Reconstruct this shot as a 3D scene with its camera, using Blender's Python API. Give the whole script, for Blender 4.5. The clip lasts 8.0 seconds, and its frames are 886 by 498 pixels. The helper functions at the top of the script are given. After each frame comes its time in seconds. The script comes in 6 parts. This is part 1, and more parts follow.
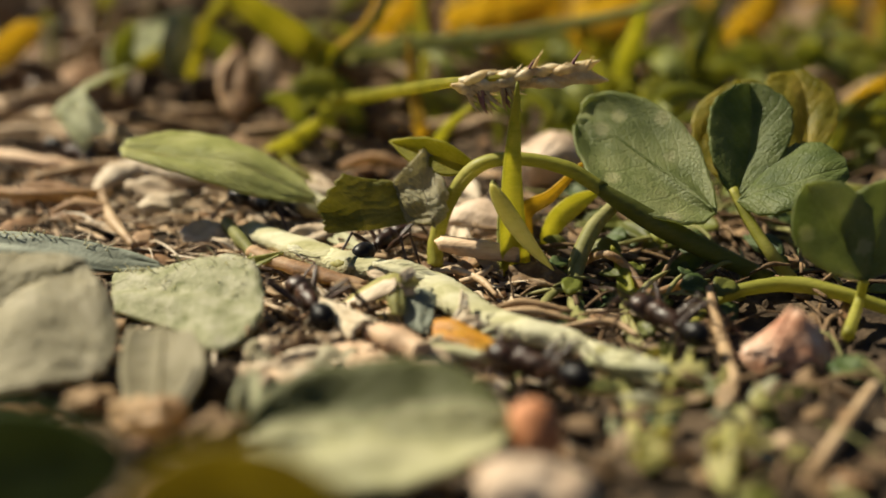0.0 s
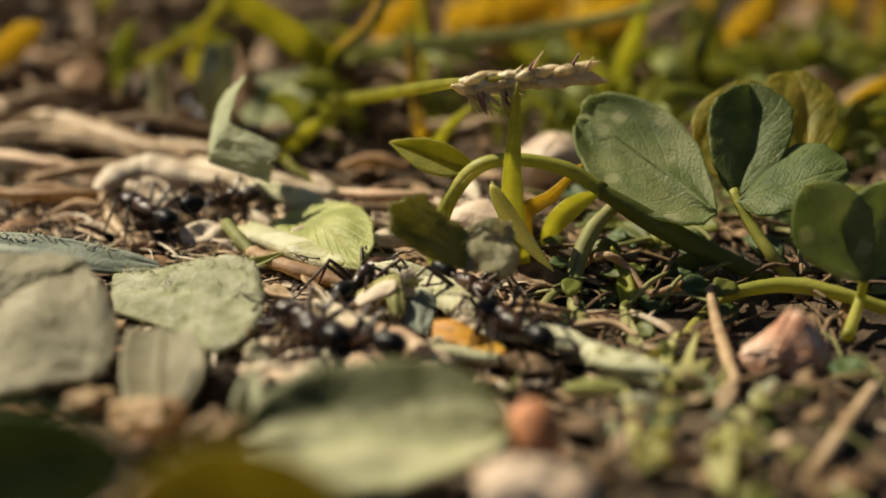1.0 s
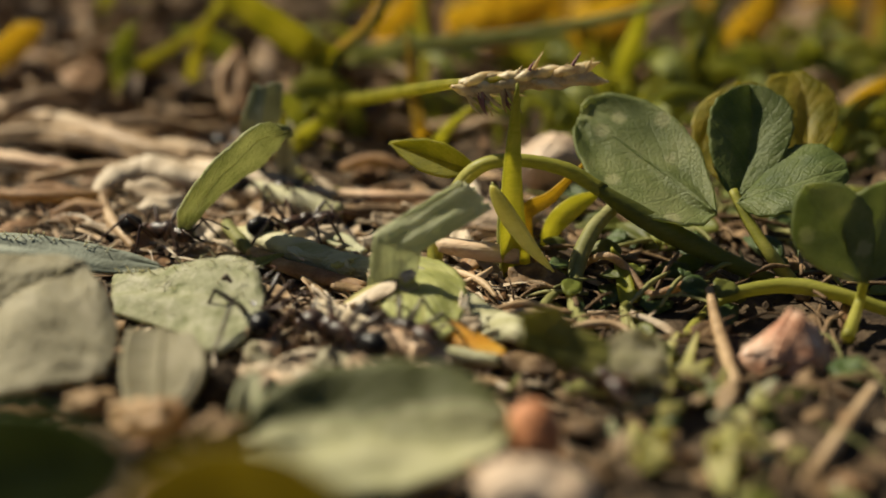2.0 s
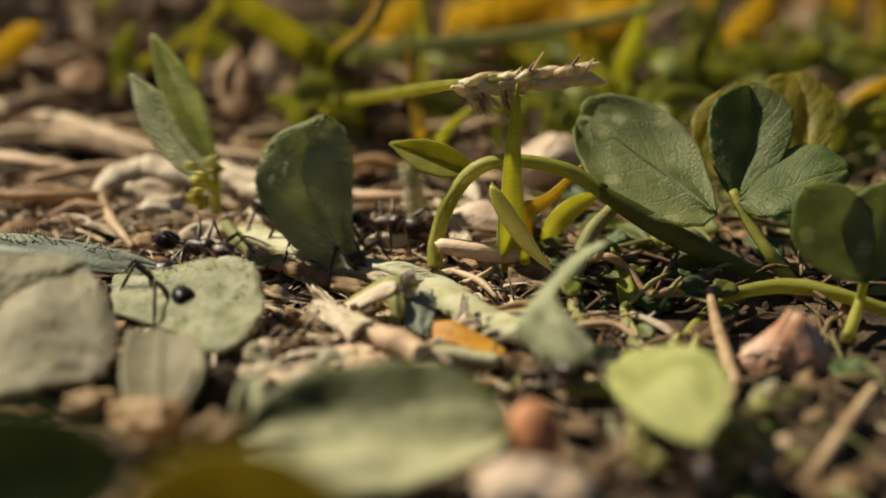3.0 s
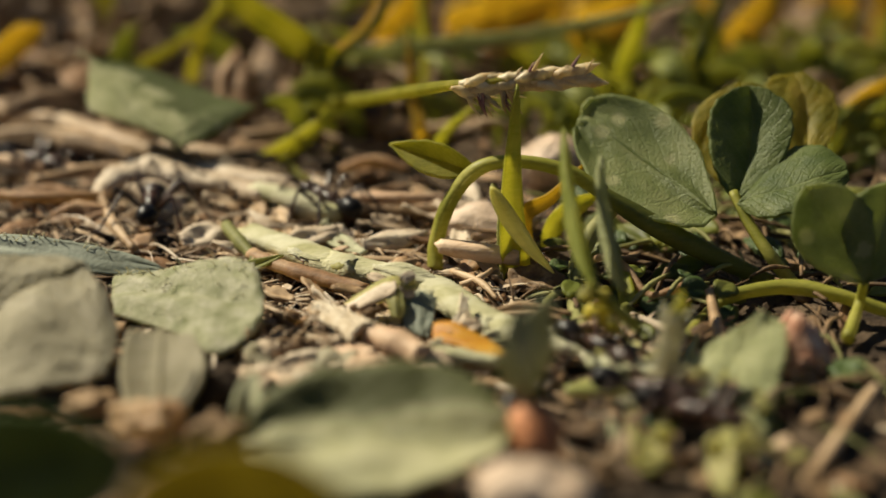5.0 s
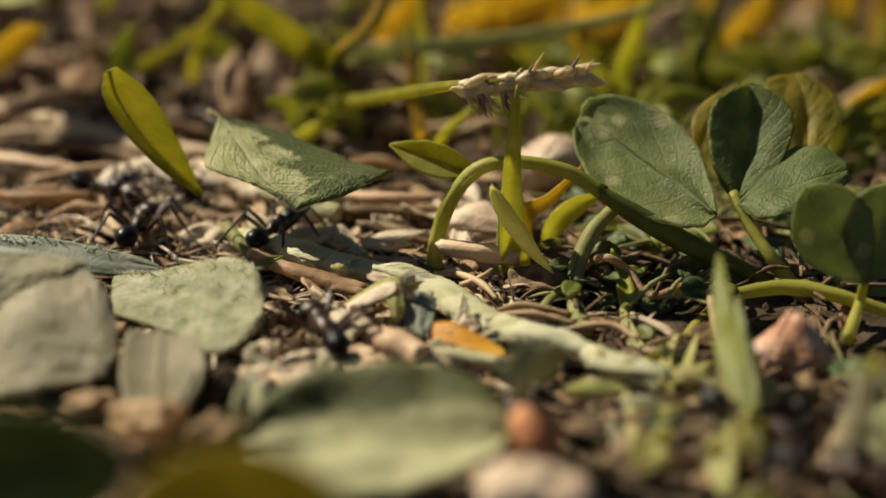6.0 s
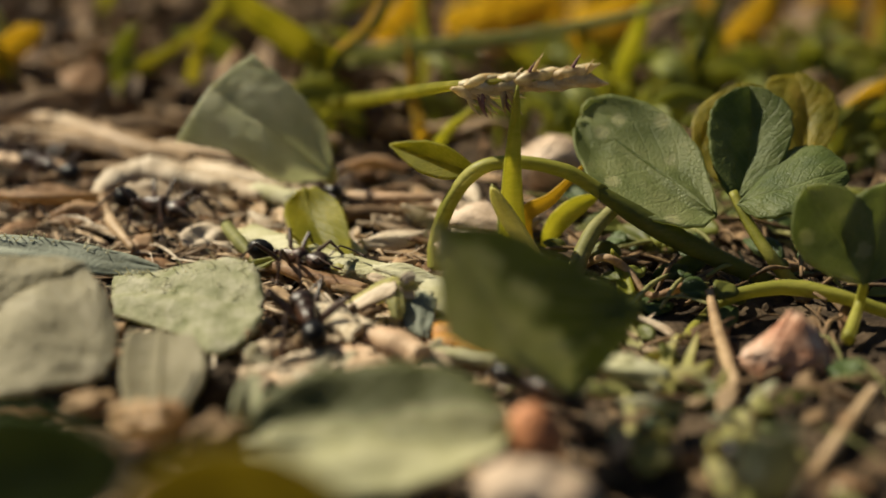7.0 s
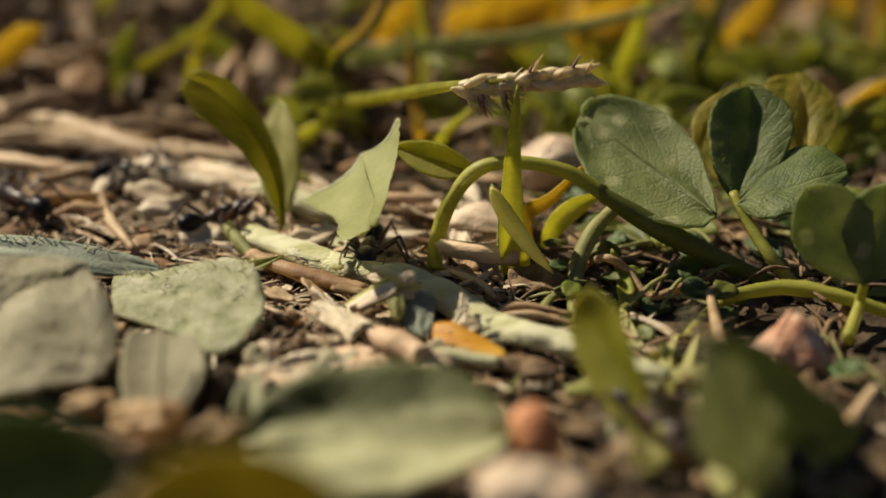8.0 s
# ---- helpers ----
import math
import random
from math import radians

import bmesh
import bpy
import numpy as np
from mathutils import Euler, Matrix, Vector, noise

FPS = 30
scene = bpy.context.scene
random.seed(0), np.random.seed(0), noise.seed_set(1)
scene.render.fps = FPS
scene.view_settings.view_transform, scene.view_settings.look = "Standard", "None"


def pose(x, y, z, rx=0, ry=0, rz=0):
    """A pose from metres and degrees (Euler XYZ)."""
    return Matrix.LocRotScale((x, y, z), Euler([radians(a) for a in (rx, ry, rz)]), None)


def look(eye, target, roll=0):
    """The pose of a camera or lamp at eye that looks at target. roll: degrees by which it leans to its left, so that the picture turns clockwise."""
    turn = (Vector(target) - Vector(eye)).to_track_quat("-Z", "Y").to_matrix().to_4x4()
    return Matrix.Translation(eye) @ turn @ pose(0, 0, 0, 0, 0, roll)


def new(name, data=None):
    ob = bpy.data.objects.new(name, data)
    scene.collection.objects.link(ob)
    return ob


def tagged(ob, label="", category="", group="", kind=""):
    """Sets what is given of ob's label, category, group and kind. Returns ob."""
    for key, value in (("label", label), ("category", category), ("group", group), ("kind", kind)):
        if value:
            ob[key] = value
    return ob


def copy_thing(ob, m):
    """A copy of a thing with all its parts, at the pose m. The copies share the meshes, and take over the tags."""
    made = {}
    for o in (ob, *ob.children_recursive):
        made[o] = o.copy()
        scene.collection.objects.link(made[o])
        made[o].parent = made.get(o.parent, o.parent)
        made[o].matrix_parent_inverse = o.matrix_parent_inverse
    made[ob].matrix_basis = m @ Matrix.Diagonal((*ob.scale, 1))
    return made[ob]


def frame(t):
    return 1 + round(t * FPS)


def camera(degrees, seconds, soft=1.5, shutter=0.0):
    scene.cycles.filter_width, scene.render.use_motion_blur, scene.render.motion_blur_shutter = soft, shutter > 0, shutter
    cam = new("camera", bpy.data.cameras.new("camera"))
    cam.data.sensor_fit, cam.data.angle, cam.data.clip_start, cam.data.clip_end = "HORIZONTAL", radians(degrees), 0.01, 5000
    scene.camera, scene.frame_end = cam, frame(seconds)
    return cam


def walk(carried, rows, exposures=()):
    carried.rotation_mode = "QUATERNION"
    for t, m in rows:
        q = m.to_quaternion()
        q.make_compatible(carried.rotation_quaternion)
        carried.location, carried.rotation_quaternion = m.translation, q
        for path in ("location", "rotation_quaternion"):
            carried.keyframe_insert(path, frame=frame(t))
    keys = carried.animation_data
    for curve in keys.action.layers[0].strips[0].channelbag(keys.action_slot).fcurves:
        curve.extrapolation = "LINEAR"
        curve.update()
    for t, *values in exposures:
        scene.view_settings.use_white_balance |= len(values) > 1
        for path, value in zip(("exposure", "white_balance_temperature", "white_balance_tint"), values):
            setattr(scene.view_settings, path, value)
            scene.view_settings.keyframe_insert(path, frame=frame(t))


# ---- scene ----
MM = 0.001  # lengths below are in millimetres

# camera: a macro lens low over the ground
cam = camera(30, 8.0, soft=1.7, shutter=0.5)
cam.data.dof.use_dof = True
cam.data.dof.focus_distance = 0.1035
cam.data.dof.aperture_fstop = 17.5
walk(cam, [(0, pose(0, -0.10310, 0.03834, 69.502, 0, 0)), (1.5, pose(0, -0.10310, 0.03834, 69.545, 0, 0)), (3, pose(0, -0.10310, 0.03834, 69.573, 0, 0)), (4.5, pose(0, -0.10310, 0.03834, 69.592, 0, 0)), (6, pose(0, -0.10310, 0.03834, 69.612, 0, 0)), (8, pose(0, -0.10310, 0.03834, 69.623, 0, 0))], exposures=((0, 0.85, 6020, 7), (1, 0.72, 6020, 7), (3.5, 0.6, 6020, 7), (8, 0.6, 6020, 7)))

# world and sun: warm sun from the left and a little behind the trail
world = bpy.data.worlds.new("sky")
scene.world = world
world.use_nodes = True
sky = world.node_tree.nodes.new("ShaderNodeTexSky")
sky.sky_type, sky.sun_disc = "NISHITA", False
sky.sun_elevation, sky.sun_rotation = radians(45), radians(-59)
world.node_tree.nodes["Background"].inputs["Strength"].default_value = 0.023
world.node_tree.links.new(sky.outputs[0], world.node_tree.nodes["Background"].inputs["Color"])
sun = new("sun", bpy.data.lights.new("sun", "SUN"))
sun.data.energy, sun.data.angle, sun.data.color = 4.75, radians(0.6), (1.0, 0.86, 0.62)
sun.matrix_world = look((-0.60, 0.36, 0.70), (0, 0, 0))


# materials
def surf(name, dark, mid, light, size=0.6, fine=6.0, rough=0.6, bump=0.05, spec=0.4, glow=0.0, vein=0.0, streak=1.0, gloss=0.0, spots=None, other=None, vary=0.0, tint=(1.15, 1.08, 0.62)):
    """A mottled surface: three tones over broad noise of that size per mm, finer grain on top, and relief in mm.
    glow: the share of light that passes through (leaves). vein: how strongly leaf veins show. streak: stretch along x.
    spots: colour of scattered blemishes. other: a second tone on one half of the leaf, with an uneven border, partly
    for its shade. vary: how far one piece differs from the next.
    tint: the cast of the light that passes through."""
    m = bpy.data.materials.new(name)
    m.use_nodes = True
    nodes, links = m.node_tree.nodes, m.node_tree.links
    bsdf, outp = nodes["Principled BSDF"], nodes["Material Output"]
    where = nodes.new("ShaderNodeTexCoord")
    info = nodes.new("ShaderNodeObjectInfo")
    grow = nodes.new("ShaderNodeVectorMath")
    grow.operation = "MULTIPLY_ADD"
    grow.inputs[1].default_value = (1000 / streak, 1000, 1000)
    links.new(where.outputs["Object"], grow.inputs[0])
    shift = nodes.new("ShaderNodeVectorMath")
    shift.operation = "SCALE"
    shift.inputs[0].default_value = (31, 17, 7)
    links.new(info.outputs["Random"], shift.inputs["Scale"])
    links.new(shift.outputs[0], grow.inputs[2])
    broad, grain = nodes.new("ShaderNodeTexNoise"), nodes.new("ShaderNodeTexNoise")
    for n, s, d in ((broad, size, 3), (grain, fine, 4)):
        n.inputs["Scale"].default_value, n.inputs["Detail"].default_value = s, d
        links.new(grow.outputs[0], n.inputs["Vector"])
    mixer = nodes.new("ShaderNodeMath")
    mixer.operation = "MULTIPLY_ADD"
    mixer.inputs[1].default_value = 0.35
    links.new(grain.outputs["Fac"], mixer.inputs[0])
    scaled = nodes.new("ShaderNodeMath")
    scaled.operation = "MULTIPLY_ADD"
    scaled.inputs[1].default_value, scaled.inputs[2].default_value = 0.9, -0.13
    links.new(broad.outputs["Fac"], scaled.inputs[0])
    links.new(scaled.outputs[0], mixer.inputs[2])
    ramp = nodes.new("ShaderNodeValToRGB")
    e = ramp.color_ramp.elements
    e[0].position, e[0].color = 0.28, (*dark, 1)
    e[1].position, e[1].color = 0.74, (*light, 1)
    c = e.new(0.5)
    c.color = (*mid, 1)
    tone = mixer.outputs[0]
    if vary:
        geo = nodes.new("ShaderNodeNewGeometry")
        shade = nodes.new("ShaderNodeMath")
        shade.operation = "MULTIPLY_ADD"
        shade.inputs[1].default_value = vary
        links.new(geo.outputs["Random Per Island"], shade.inputs[0])
        less = nodes.new("ShaderNodeMath")
        less.operation = "SUBTRACT"
        less.inputs[1].default_value = vary / 2
        links.new(tone, less.inputs[0])
        links.new(less.outputs[0], shade.inputs[2])
        tone = shade.outputs[0]
    links.new(tone, ramp.inputs[0])
    colour = ramp.outputs[0]
    height = grain.outputs["Fac"]
    if spots:
        blot = nodes.new("ShaderNodeTexVoronoi")
        blot.inputs["Scale"].default_value = 0.42
        links.new(grow.outputs[0], blot.inputs["Vector"])
        near = nodes.new("ShaderNodeMath")
        near.operation = "MULTIPLY_ADD"
        near.inputs[1].default_value = 0.35
        links.new(grain.outputs["Fac"], near.inputs[0])
        links.new(blot.outputs["Distance"], near.inputs[2])
        inside = nodes.new("ShaderNodeMapRange")
        inside.inputs["From Min"].default_value, inside.inputs["From Max"].default_value = 0.35, 0.43
        inside.inputs["To Min"].default_value, inside.inputs["To Max"].default_value = 0.7, 0.0
        links.new(near.outputs[0], inside.inputs["Value"])
        mix = nodes.new("ShaderNodeMix")
        mix.data_type = "RGBA"
        links.new(inside.outputs[0], mix.inputs["Factor"])
        links.new(colour, mix.inputs["A"])
        mix.inputs["B"].default_value = (*spots, 1)
        colour = mix.outputs["Result"]
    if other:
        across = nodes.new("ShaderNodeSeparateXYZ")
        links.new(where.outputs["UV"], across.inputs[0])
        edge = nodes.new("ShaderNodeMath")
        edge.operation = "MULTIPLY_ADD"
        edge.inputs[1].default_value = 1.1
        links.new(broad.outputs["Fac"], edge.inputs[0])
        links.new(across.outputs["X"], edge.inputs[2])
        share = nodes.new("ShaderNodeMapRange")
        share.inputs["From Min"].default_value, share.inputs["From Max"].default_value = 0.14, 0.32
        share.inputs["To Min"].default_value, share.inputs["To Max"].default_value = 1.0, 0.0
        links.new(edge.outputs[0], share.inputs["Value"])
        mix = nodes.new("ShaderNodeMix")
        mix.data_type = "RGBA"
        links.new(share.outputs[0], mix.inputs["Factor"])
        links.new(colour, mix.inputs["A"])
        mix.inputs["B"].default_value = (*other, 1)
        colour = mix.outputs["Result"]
    if vein:
        uv = nodes.new("ShaderNodeSeparateXYZ")
        links.new(where.outputs["UV"], uv.inputs[0])
        side = nodes.new("ShaderNodeMath")      # distance from the midrib
        side.operation = "ABSOLUTE"
        links.new(uv.outputs["X"], side.inputs[0])
        slant = nodes.new("ShaderNodeMath")     # side veins run outwards and forwards
        slant.operation = "MULTIPLY_ADD"
        slant.inputs[1].default_value = -0.35
        links.new(side.outputs[0], slant.inputs[0])
        links.new(uv.outputs["Y"], slant.inputs[2])
        wob = nodes.new("ShaderNodeMath")
        wob.operation = "MULTIPLY_ADD"
        wob.inputs[1].default_value = 0.10
        links.new(broad.outputs["Fac"], wob.inputs[0])
        links.new(slant.outputs[0], wob.inputs[2])
        rep = nodes.new("ShaderNodeMath")
        rep.operation = "PINGPONG"
        rep.inputs[1].default_value = 0.055
        links.new(wob.outputs[0], rep.inputs[0])
        near = nodes.new("ShaderNodeMapRange")
        near.inputs["From Min"].default_value, near.inputs["From Max"].default_value = 0.0, 0.012
        near.inputs["To Min"].default_value, near.inputs["To Max"].default_value = 0.6, 0.0
        links.new(rep.outputs[0], near.inputs["Value"])
        rib = nodes.new("ShaderNodeMapRange")
        rib.inputs["From Min"].default_value, rib.inputs["From Max"].default_value = 0.012, 0.05
        rib.inputs["To Min"].default_value, rib.inputs["To Max"].default_value = 1.0, 0.0
        links.new(side.outputs[0], rib.inputs["Value"])
        both = nodes.new("ShaderNodeMath")
        both.operation = "MAXIMUM"
        links.new(near.outputs[0], both.inputs[0])
        links.new(rib.outputs[0], both.inputs[1])
        amount = nodes.new("ShaderNodeMath")
        amount.operation = "MULTIPLY"
        amount.inputs[1].default_value = vein
        links.new(both.outputs[0], amount.inputs[0])
        mix = nodes.new("ShaderNodeMix")
        mix.data_type = "RGBA"
        links.new(amount.outputs[0], mix.inputs["Factor"])
        links.new(colour, mix.inputs["A"])
        mix.inputs["B"].default_value = (*[min(1, v * 1.35 + 0.04) for v in light], 1)
        colour = mix.outputs["Result"]
        add = nodes.new("ShaderNodeMath")
        add.operation = "MULTIPLY_ADD"
        add.inputs[1].default_value = -0.9 * vein / 0.3
        links.new(both.outputs[0], add.inputs[0])
        links.new(height, add.inputs[2])
        height = add.outputs[0]
    links.new(colour, bsdf.inputs["Base Color"])
    rr = nodes.new("ShaderNodeMapRange")
    rr.inputs["To Min"].default_value, rr.inputs["To Max"].default_value = rough - 0.12, min(1, rough + 0.15)
    links.new(grain.outputs["Fac"], rr.inputs["Value"])
    links.new(rr.outputs[0], bsdf.inputs["Roughness"])
    bsdf.inputs["Specular IOR Level"].default_value = spec
    bsdf.inputs["Coat Weight"].default_value = gloss
    bsdf.inputs["Coat Roughness"].default_value = 0.2
    b = nodes.new("ShaderNodeBump")
    b.inputs["Strength"].default_value, b.inputs["Distance"].default_value = 0.8, bump * MM
    links.new(height, b.inputs["Height"])
    links.new(b.outputs[0], bsdf.inputs["Normal"])
    if glow:
        thin = nodes.new("ShaderNodeBsdfTranslucent")
        warm = nodes.new("ShaderNodeMix")
        warm.data_type, warm.blend_type = "RGBA", "MULTIPLY"
        warm.inputs["Factor"].default_value = 1.0
        soft = nodes.new("ShaderNodeGamma")     # light crosses two skins, so each takes half of the tint
        soft.inputs["Gamma"].default_value = 0.5
        links.new(colour, soft.inputs["Color"])
        links.new(soft.outputs[0], warm.inputs["A"])
        warm.inputs["B"].default_value = (*tint, 1)
        links.new(warm.outputs["Result"], thin.inputs["Color"])
        links.new(b.outputs[0], thin.inputs["Normal"])
        blend = nodes.new("ShaderNodeMixShader")
        blend.inputs[0].default_value = glow
        links.new(bsdf.outputs[0], blend.inputs[1])
        links.new(thin.outputs[0], blend.inputs[2])
        links.new(blend.outputs[0], outp.inputs["Surface"])
    return m


SOIL = surf("soil", (0.014, 0.0095, 0.0055), (0.05, 0.033, 0.019), (0.14, 0.098, 0.06), 0.35, 3.0, 0.85, 0.25, 0.2)
STRAW = surf("straw", (0.14, 0.078, 0.034), (0.34, 0.222, 0.112), (0.54, 0.39, 0.235), 0.5, 5, 0.55, 0.05, 0.4, streak=5, vary=0.55)
BARK = surf("brown_litter", (0.035, 0.018, 0.007), (0.125, 0.072, 0.03), (0.29, 0.185, 0.09), 0.6, 5, 0.7, 0.08, 0.35, vary=0.45)
CHIP = surf("pale_wood", (0.22, 0.145, 0.08), (0.44, 0.335, 0.22), (0.64, 0.54, 0.405), 0.6, 6, 0.6, 0.08, 0.35, streak=6, vary=0.6)
DRYLEAF = surf("dry_leaf", (0.13, 0.07, 0.03), (0.36, 0.21, 0.11), (0.58, 0.41, 0.25), 0.5, 5, 0.6, 0.06, 0.35, glow=0.35, vary=0.45)
SPLINT = surf("split_wood", (0.42, 0.31, 0.18), (0.62, 0.51, 0.35), (0.76, 0.68, 0.53), 2.2, 9, 0.6, 0.10, 0.35)
PINKWOOD = surf("pinkish_wood", (0.42, 0.25, 0.14), (0.62, 0.44, 0.28), (0.78, 0.64, 0.46), 0.4, 6, 0.6, 0.06, 0.35, streak=4)
PALESTEM = surf("pale_stem", (0.34, 0.32, 0.14), (0.49, 0.46, 0.28), (0.62, 0.59, 0.43), 0.7, 7, 0.65, 0.18, 0.25, streak=5)
STEM = surf("green_stem", (0.19, 0.195, 0.022), (0.33, 0.32, 0.05), (0.52, 0.48, 0.13), 0.4, 5, 0.5, 0.02, 0.35, glow=0.35, streak=4)
ORANGE = surf("orange_dry_leaf", (0.45, 0.17, 0.01), (0.64, 0.33, 0.02), (0.78, 0.52, 0.08), 0.5, 5, 0.5, 0.04, 0.4, glow=0.3, streak=3)
GREYSTEM = surf("grey_green_stem", (0.13, 0.13, 0.035), (0.23, 0.225, 0.075), (0.37, 0.34, 0.15), 0.4, 5, 0.6, 0.02, 0.25, glow=0.15, streak=4)
GRASS = surf("grass_blade", (0.207, 0.23, 0.017), (0.368, 0.38, 0.034), (0.552, 0.529, 0.092), 0.3, 5, 0.4, 0.03, 0.5, glow=0.6, streak=6)
GOLD = surf("golden_grass", (0.31, 0.196, 0.011), (0.506, 0.333, 0.023), (0.667, 0.471, 0.057), 0.2, 4, 0.5, 0.03, 0.4, glow=0.55, streak=6)
# one leaf in two copies: CLOVER toned for shade, CLOVERLIT paler for light
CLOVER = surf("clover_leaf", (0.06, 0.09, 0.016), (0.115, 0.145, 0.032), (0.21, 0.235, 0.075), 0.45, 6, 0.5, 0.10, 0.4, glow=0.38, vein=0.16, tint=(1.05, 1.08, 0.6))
CLOVERLIT = surf("lit_clover_leaf", (0.125, 0.155, 0.045), (0.215, 0.245, 0.085), (0.33, 0.345, 0.15), 0.45, 6, 0.5, 0.10, 0.45, glow=0.5, vein=0.12, spots=(0.50, 0.48, 0.26), tint=(1.02, 1.04, 0.62))
CLOVERDRY = surf("yellowing_leaf", (0.156, 0.156, 0.016), (0.286, 0.247, 0.026), (0.468, 0.364, 0.065), 0.45, 6, 0.5, 0.05, 0.4, glow=0.6, vein=0.3)
PALELEAF = surf("pale_leaf", (0.38, 0.38, 0.20), (0.52, 0.51, 0.32), (0.68, 0.65, 0.46), 0.35, 4, 0.6, 0.08, 0.35, glow=0.22, vein=0.15)
GREYLEAF = surf("grey_leaf", (0.243, 0.211, 0.131), (0.378, 0.338, 0.225), (0.513, 0.459, 0.338), 0.32, 3, 0.65, 0.12, 0.3, glow=0.3)
LIGHTLEAF = surf("fresh_leaf_piece", (0.27, 0.29, 0.075), (0.42, 0.43, 0.14), (0.58, 0.57, 0.25), 0.4, 5, 0.45, 0.14, 0.45, glow=0.36, vein=0.25, tint=(1.1, 1.06, 0.5))
SAGELEAF = surf("sage_leaf_piece", (0.23, 0.25, 0.105), (0.37, 0.385, 0.185), (0.54, 0.54, 0.30), 0.6, 5, 0.5, 0.28, 0.45, glow=0.45, vein=0.2, tint=(1.0, 1.0, 0.68))
DULLLEAF = surf("wilted_leaf_piece", (0.24, 0.225, 0.12), (0.42, 0.385, 0.245), (0.60, 0.55, 0.40), 0.45, 5, 0.6, 0.25, 0.35, glow=0.5, vein=0.3, tint=(1.05, 1.0, 0.75))
# olive deepened so that the lobe's underside shade lies in the colour
OLIVEDARK = surf("olive_lobe", (0.10, 0.10, 0.018), (0.17, 0.165, 0.03), (0.27, 0.25, 0.07), 0.45, 5, 0.55, 0.10, 0.3, glow=0.4, vein=0.2)
SAGEGREY = surf("grey_green_piece", (0.15, 0.165, 0.09), (0.25, 0.27, 0.165), (0.40, 0.41, 0.28), 0.45, 5, 0.6, 0.10, 0.3, glow=0.2, vein=0.2)
OLIVELEAF = surf("olive_leaf_piece", (0.17, 0.175, 0.012), (0.28, 0.27, 0.02), (0.40, 0.37, 0.055), 0.45, 5, 0.5, 0.05, 0.35, glow=0.6, vein=0.2)
DEEPLEAF = surf("deep_green_leaf", (0.033, 0.061, 0.013), (0.066, 0.099, 0.022), (0.11, 0.154, 0.044), 0.4, 5, 0.5, 0.06, 0.4, glow=0.22, vein=0.3)
MUDOLIVE = surf("dark_olive_leaf", (0.17, 0.13, 0.008), (0.27, 0.21, 0.012), (0.38, 0.30, 0.03), 0.3, 5, 0.5, 0.05, 0.4, glow=0.5, vein=0.2)
# BIGLEAF and TWOTONE: the other tone mixes leaf green with the fold's shade
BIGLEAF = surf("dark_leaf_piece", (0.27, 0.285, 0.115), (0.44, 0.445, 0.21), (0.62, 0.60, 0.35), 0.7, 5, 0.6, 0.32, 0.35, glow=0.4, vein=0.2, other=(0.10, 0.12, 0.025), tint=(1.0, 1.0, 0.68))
CREAMLEAF = surf("cream_leaf_piece", (0.44, 0.46, 0.28), (0.57, 0.58, 0.39), (0.70, 0.70, 0.54), 0.35, 4, 0.55, 0.08, 0.35, glow=0.58, vein=0.12, tint=(1.0, 1.0, 0.84))
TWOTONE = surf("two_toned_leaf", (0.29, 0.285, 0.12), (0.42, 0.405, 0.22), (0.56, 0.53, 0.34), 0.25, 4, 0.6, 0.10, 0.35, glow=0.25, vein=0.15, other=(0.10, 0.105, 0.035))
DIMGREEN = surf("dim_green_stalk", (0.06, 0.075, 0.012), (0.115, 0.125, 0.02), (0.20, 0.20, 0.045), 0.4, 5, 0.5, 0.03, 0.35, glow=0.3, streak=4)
LOWGREEN = surf("low_green_plant", (0.112, 0.144, 0.02), (0.225, 0.25, 0.044), (0.4, 0.413, 0.1), 0.4, 5, 0.5, 0.03, 0.4, glow=0.5, streak=4)
STONE = surf("reddish_stone", (0.30, 0.095, 0.035), (0.52, 0.29, 0.18), (0.80, 0.69, 0.58), 0.35, 3, 0.6, 0.16, 0.4)
PEBBLE = surf("orange_stone", (0.30, 0.10, 0.03), (0.48, 0.20, 0.085), (0.64, 0.38, 0.23), 0.3, 4, 0.6, 0.1, 0.35)
PALEBLADE = surf("pale_grass_blade", (0.48, 0.48, 0.16), (0.66, 0.64, 0.28), (0.80, 0.77, 0.44), 0.3, 5, 0.45, 0.03, 0.4, glow=0.6, streak=5)
PALESTONE = surf("pinkish_stone", (0.34, 0.24, 0.16), (0.50, 0.37, 0.26), (0.66, 0.53, 0.41), 0.3, 4, 0.65, 0.10, 0.4)
SEED = surf("grass_husk", (0.48, 0.34, 0.16), (0.70, 0.56, 0.33), (0.84, 0.75, 0.55), 0.8, 6, 0.4, 0.05, 0.5, glow=0.35)
SLATELEAF = surf("slate_leaf", (0.15, 0.165, 0.115), (0.23, 0.25, 0.19), (0.36, 0.38, 0.29), 0.35, 4, 0.6, 0.05, 0.35, glow=0.15)
CREAMGREEN = surf("pale_yellow_leaf", (0.32, 0.32, 0.09), (0.47, 0.45, 0.19), (0.62, 0.58, 0.33), 0.4, 5, 0.55, 0.05, 0.35, glow=0.5, streak=3)
HAIRYLEAF = surf("hairy_leaf", (0.172, 0.185, 0.069), (0.331, 0.323, 0.189), (0.499, 0.473, 0.344), 0.8, 4, 0.65, 0.14, 0.3, glow=0.2)
PURPLE = surf("purple_awn", (0.10, 0.03, 0.05), (0.20, 0.08, 0.08), (0.40, 0.22, 0.14), 0.8, 6, 0.5, 0.03, 0.5)
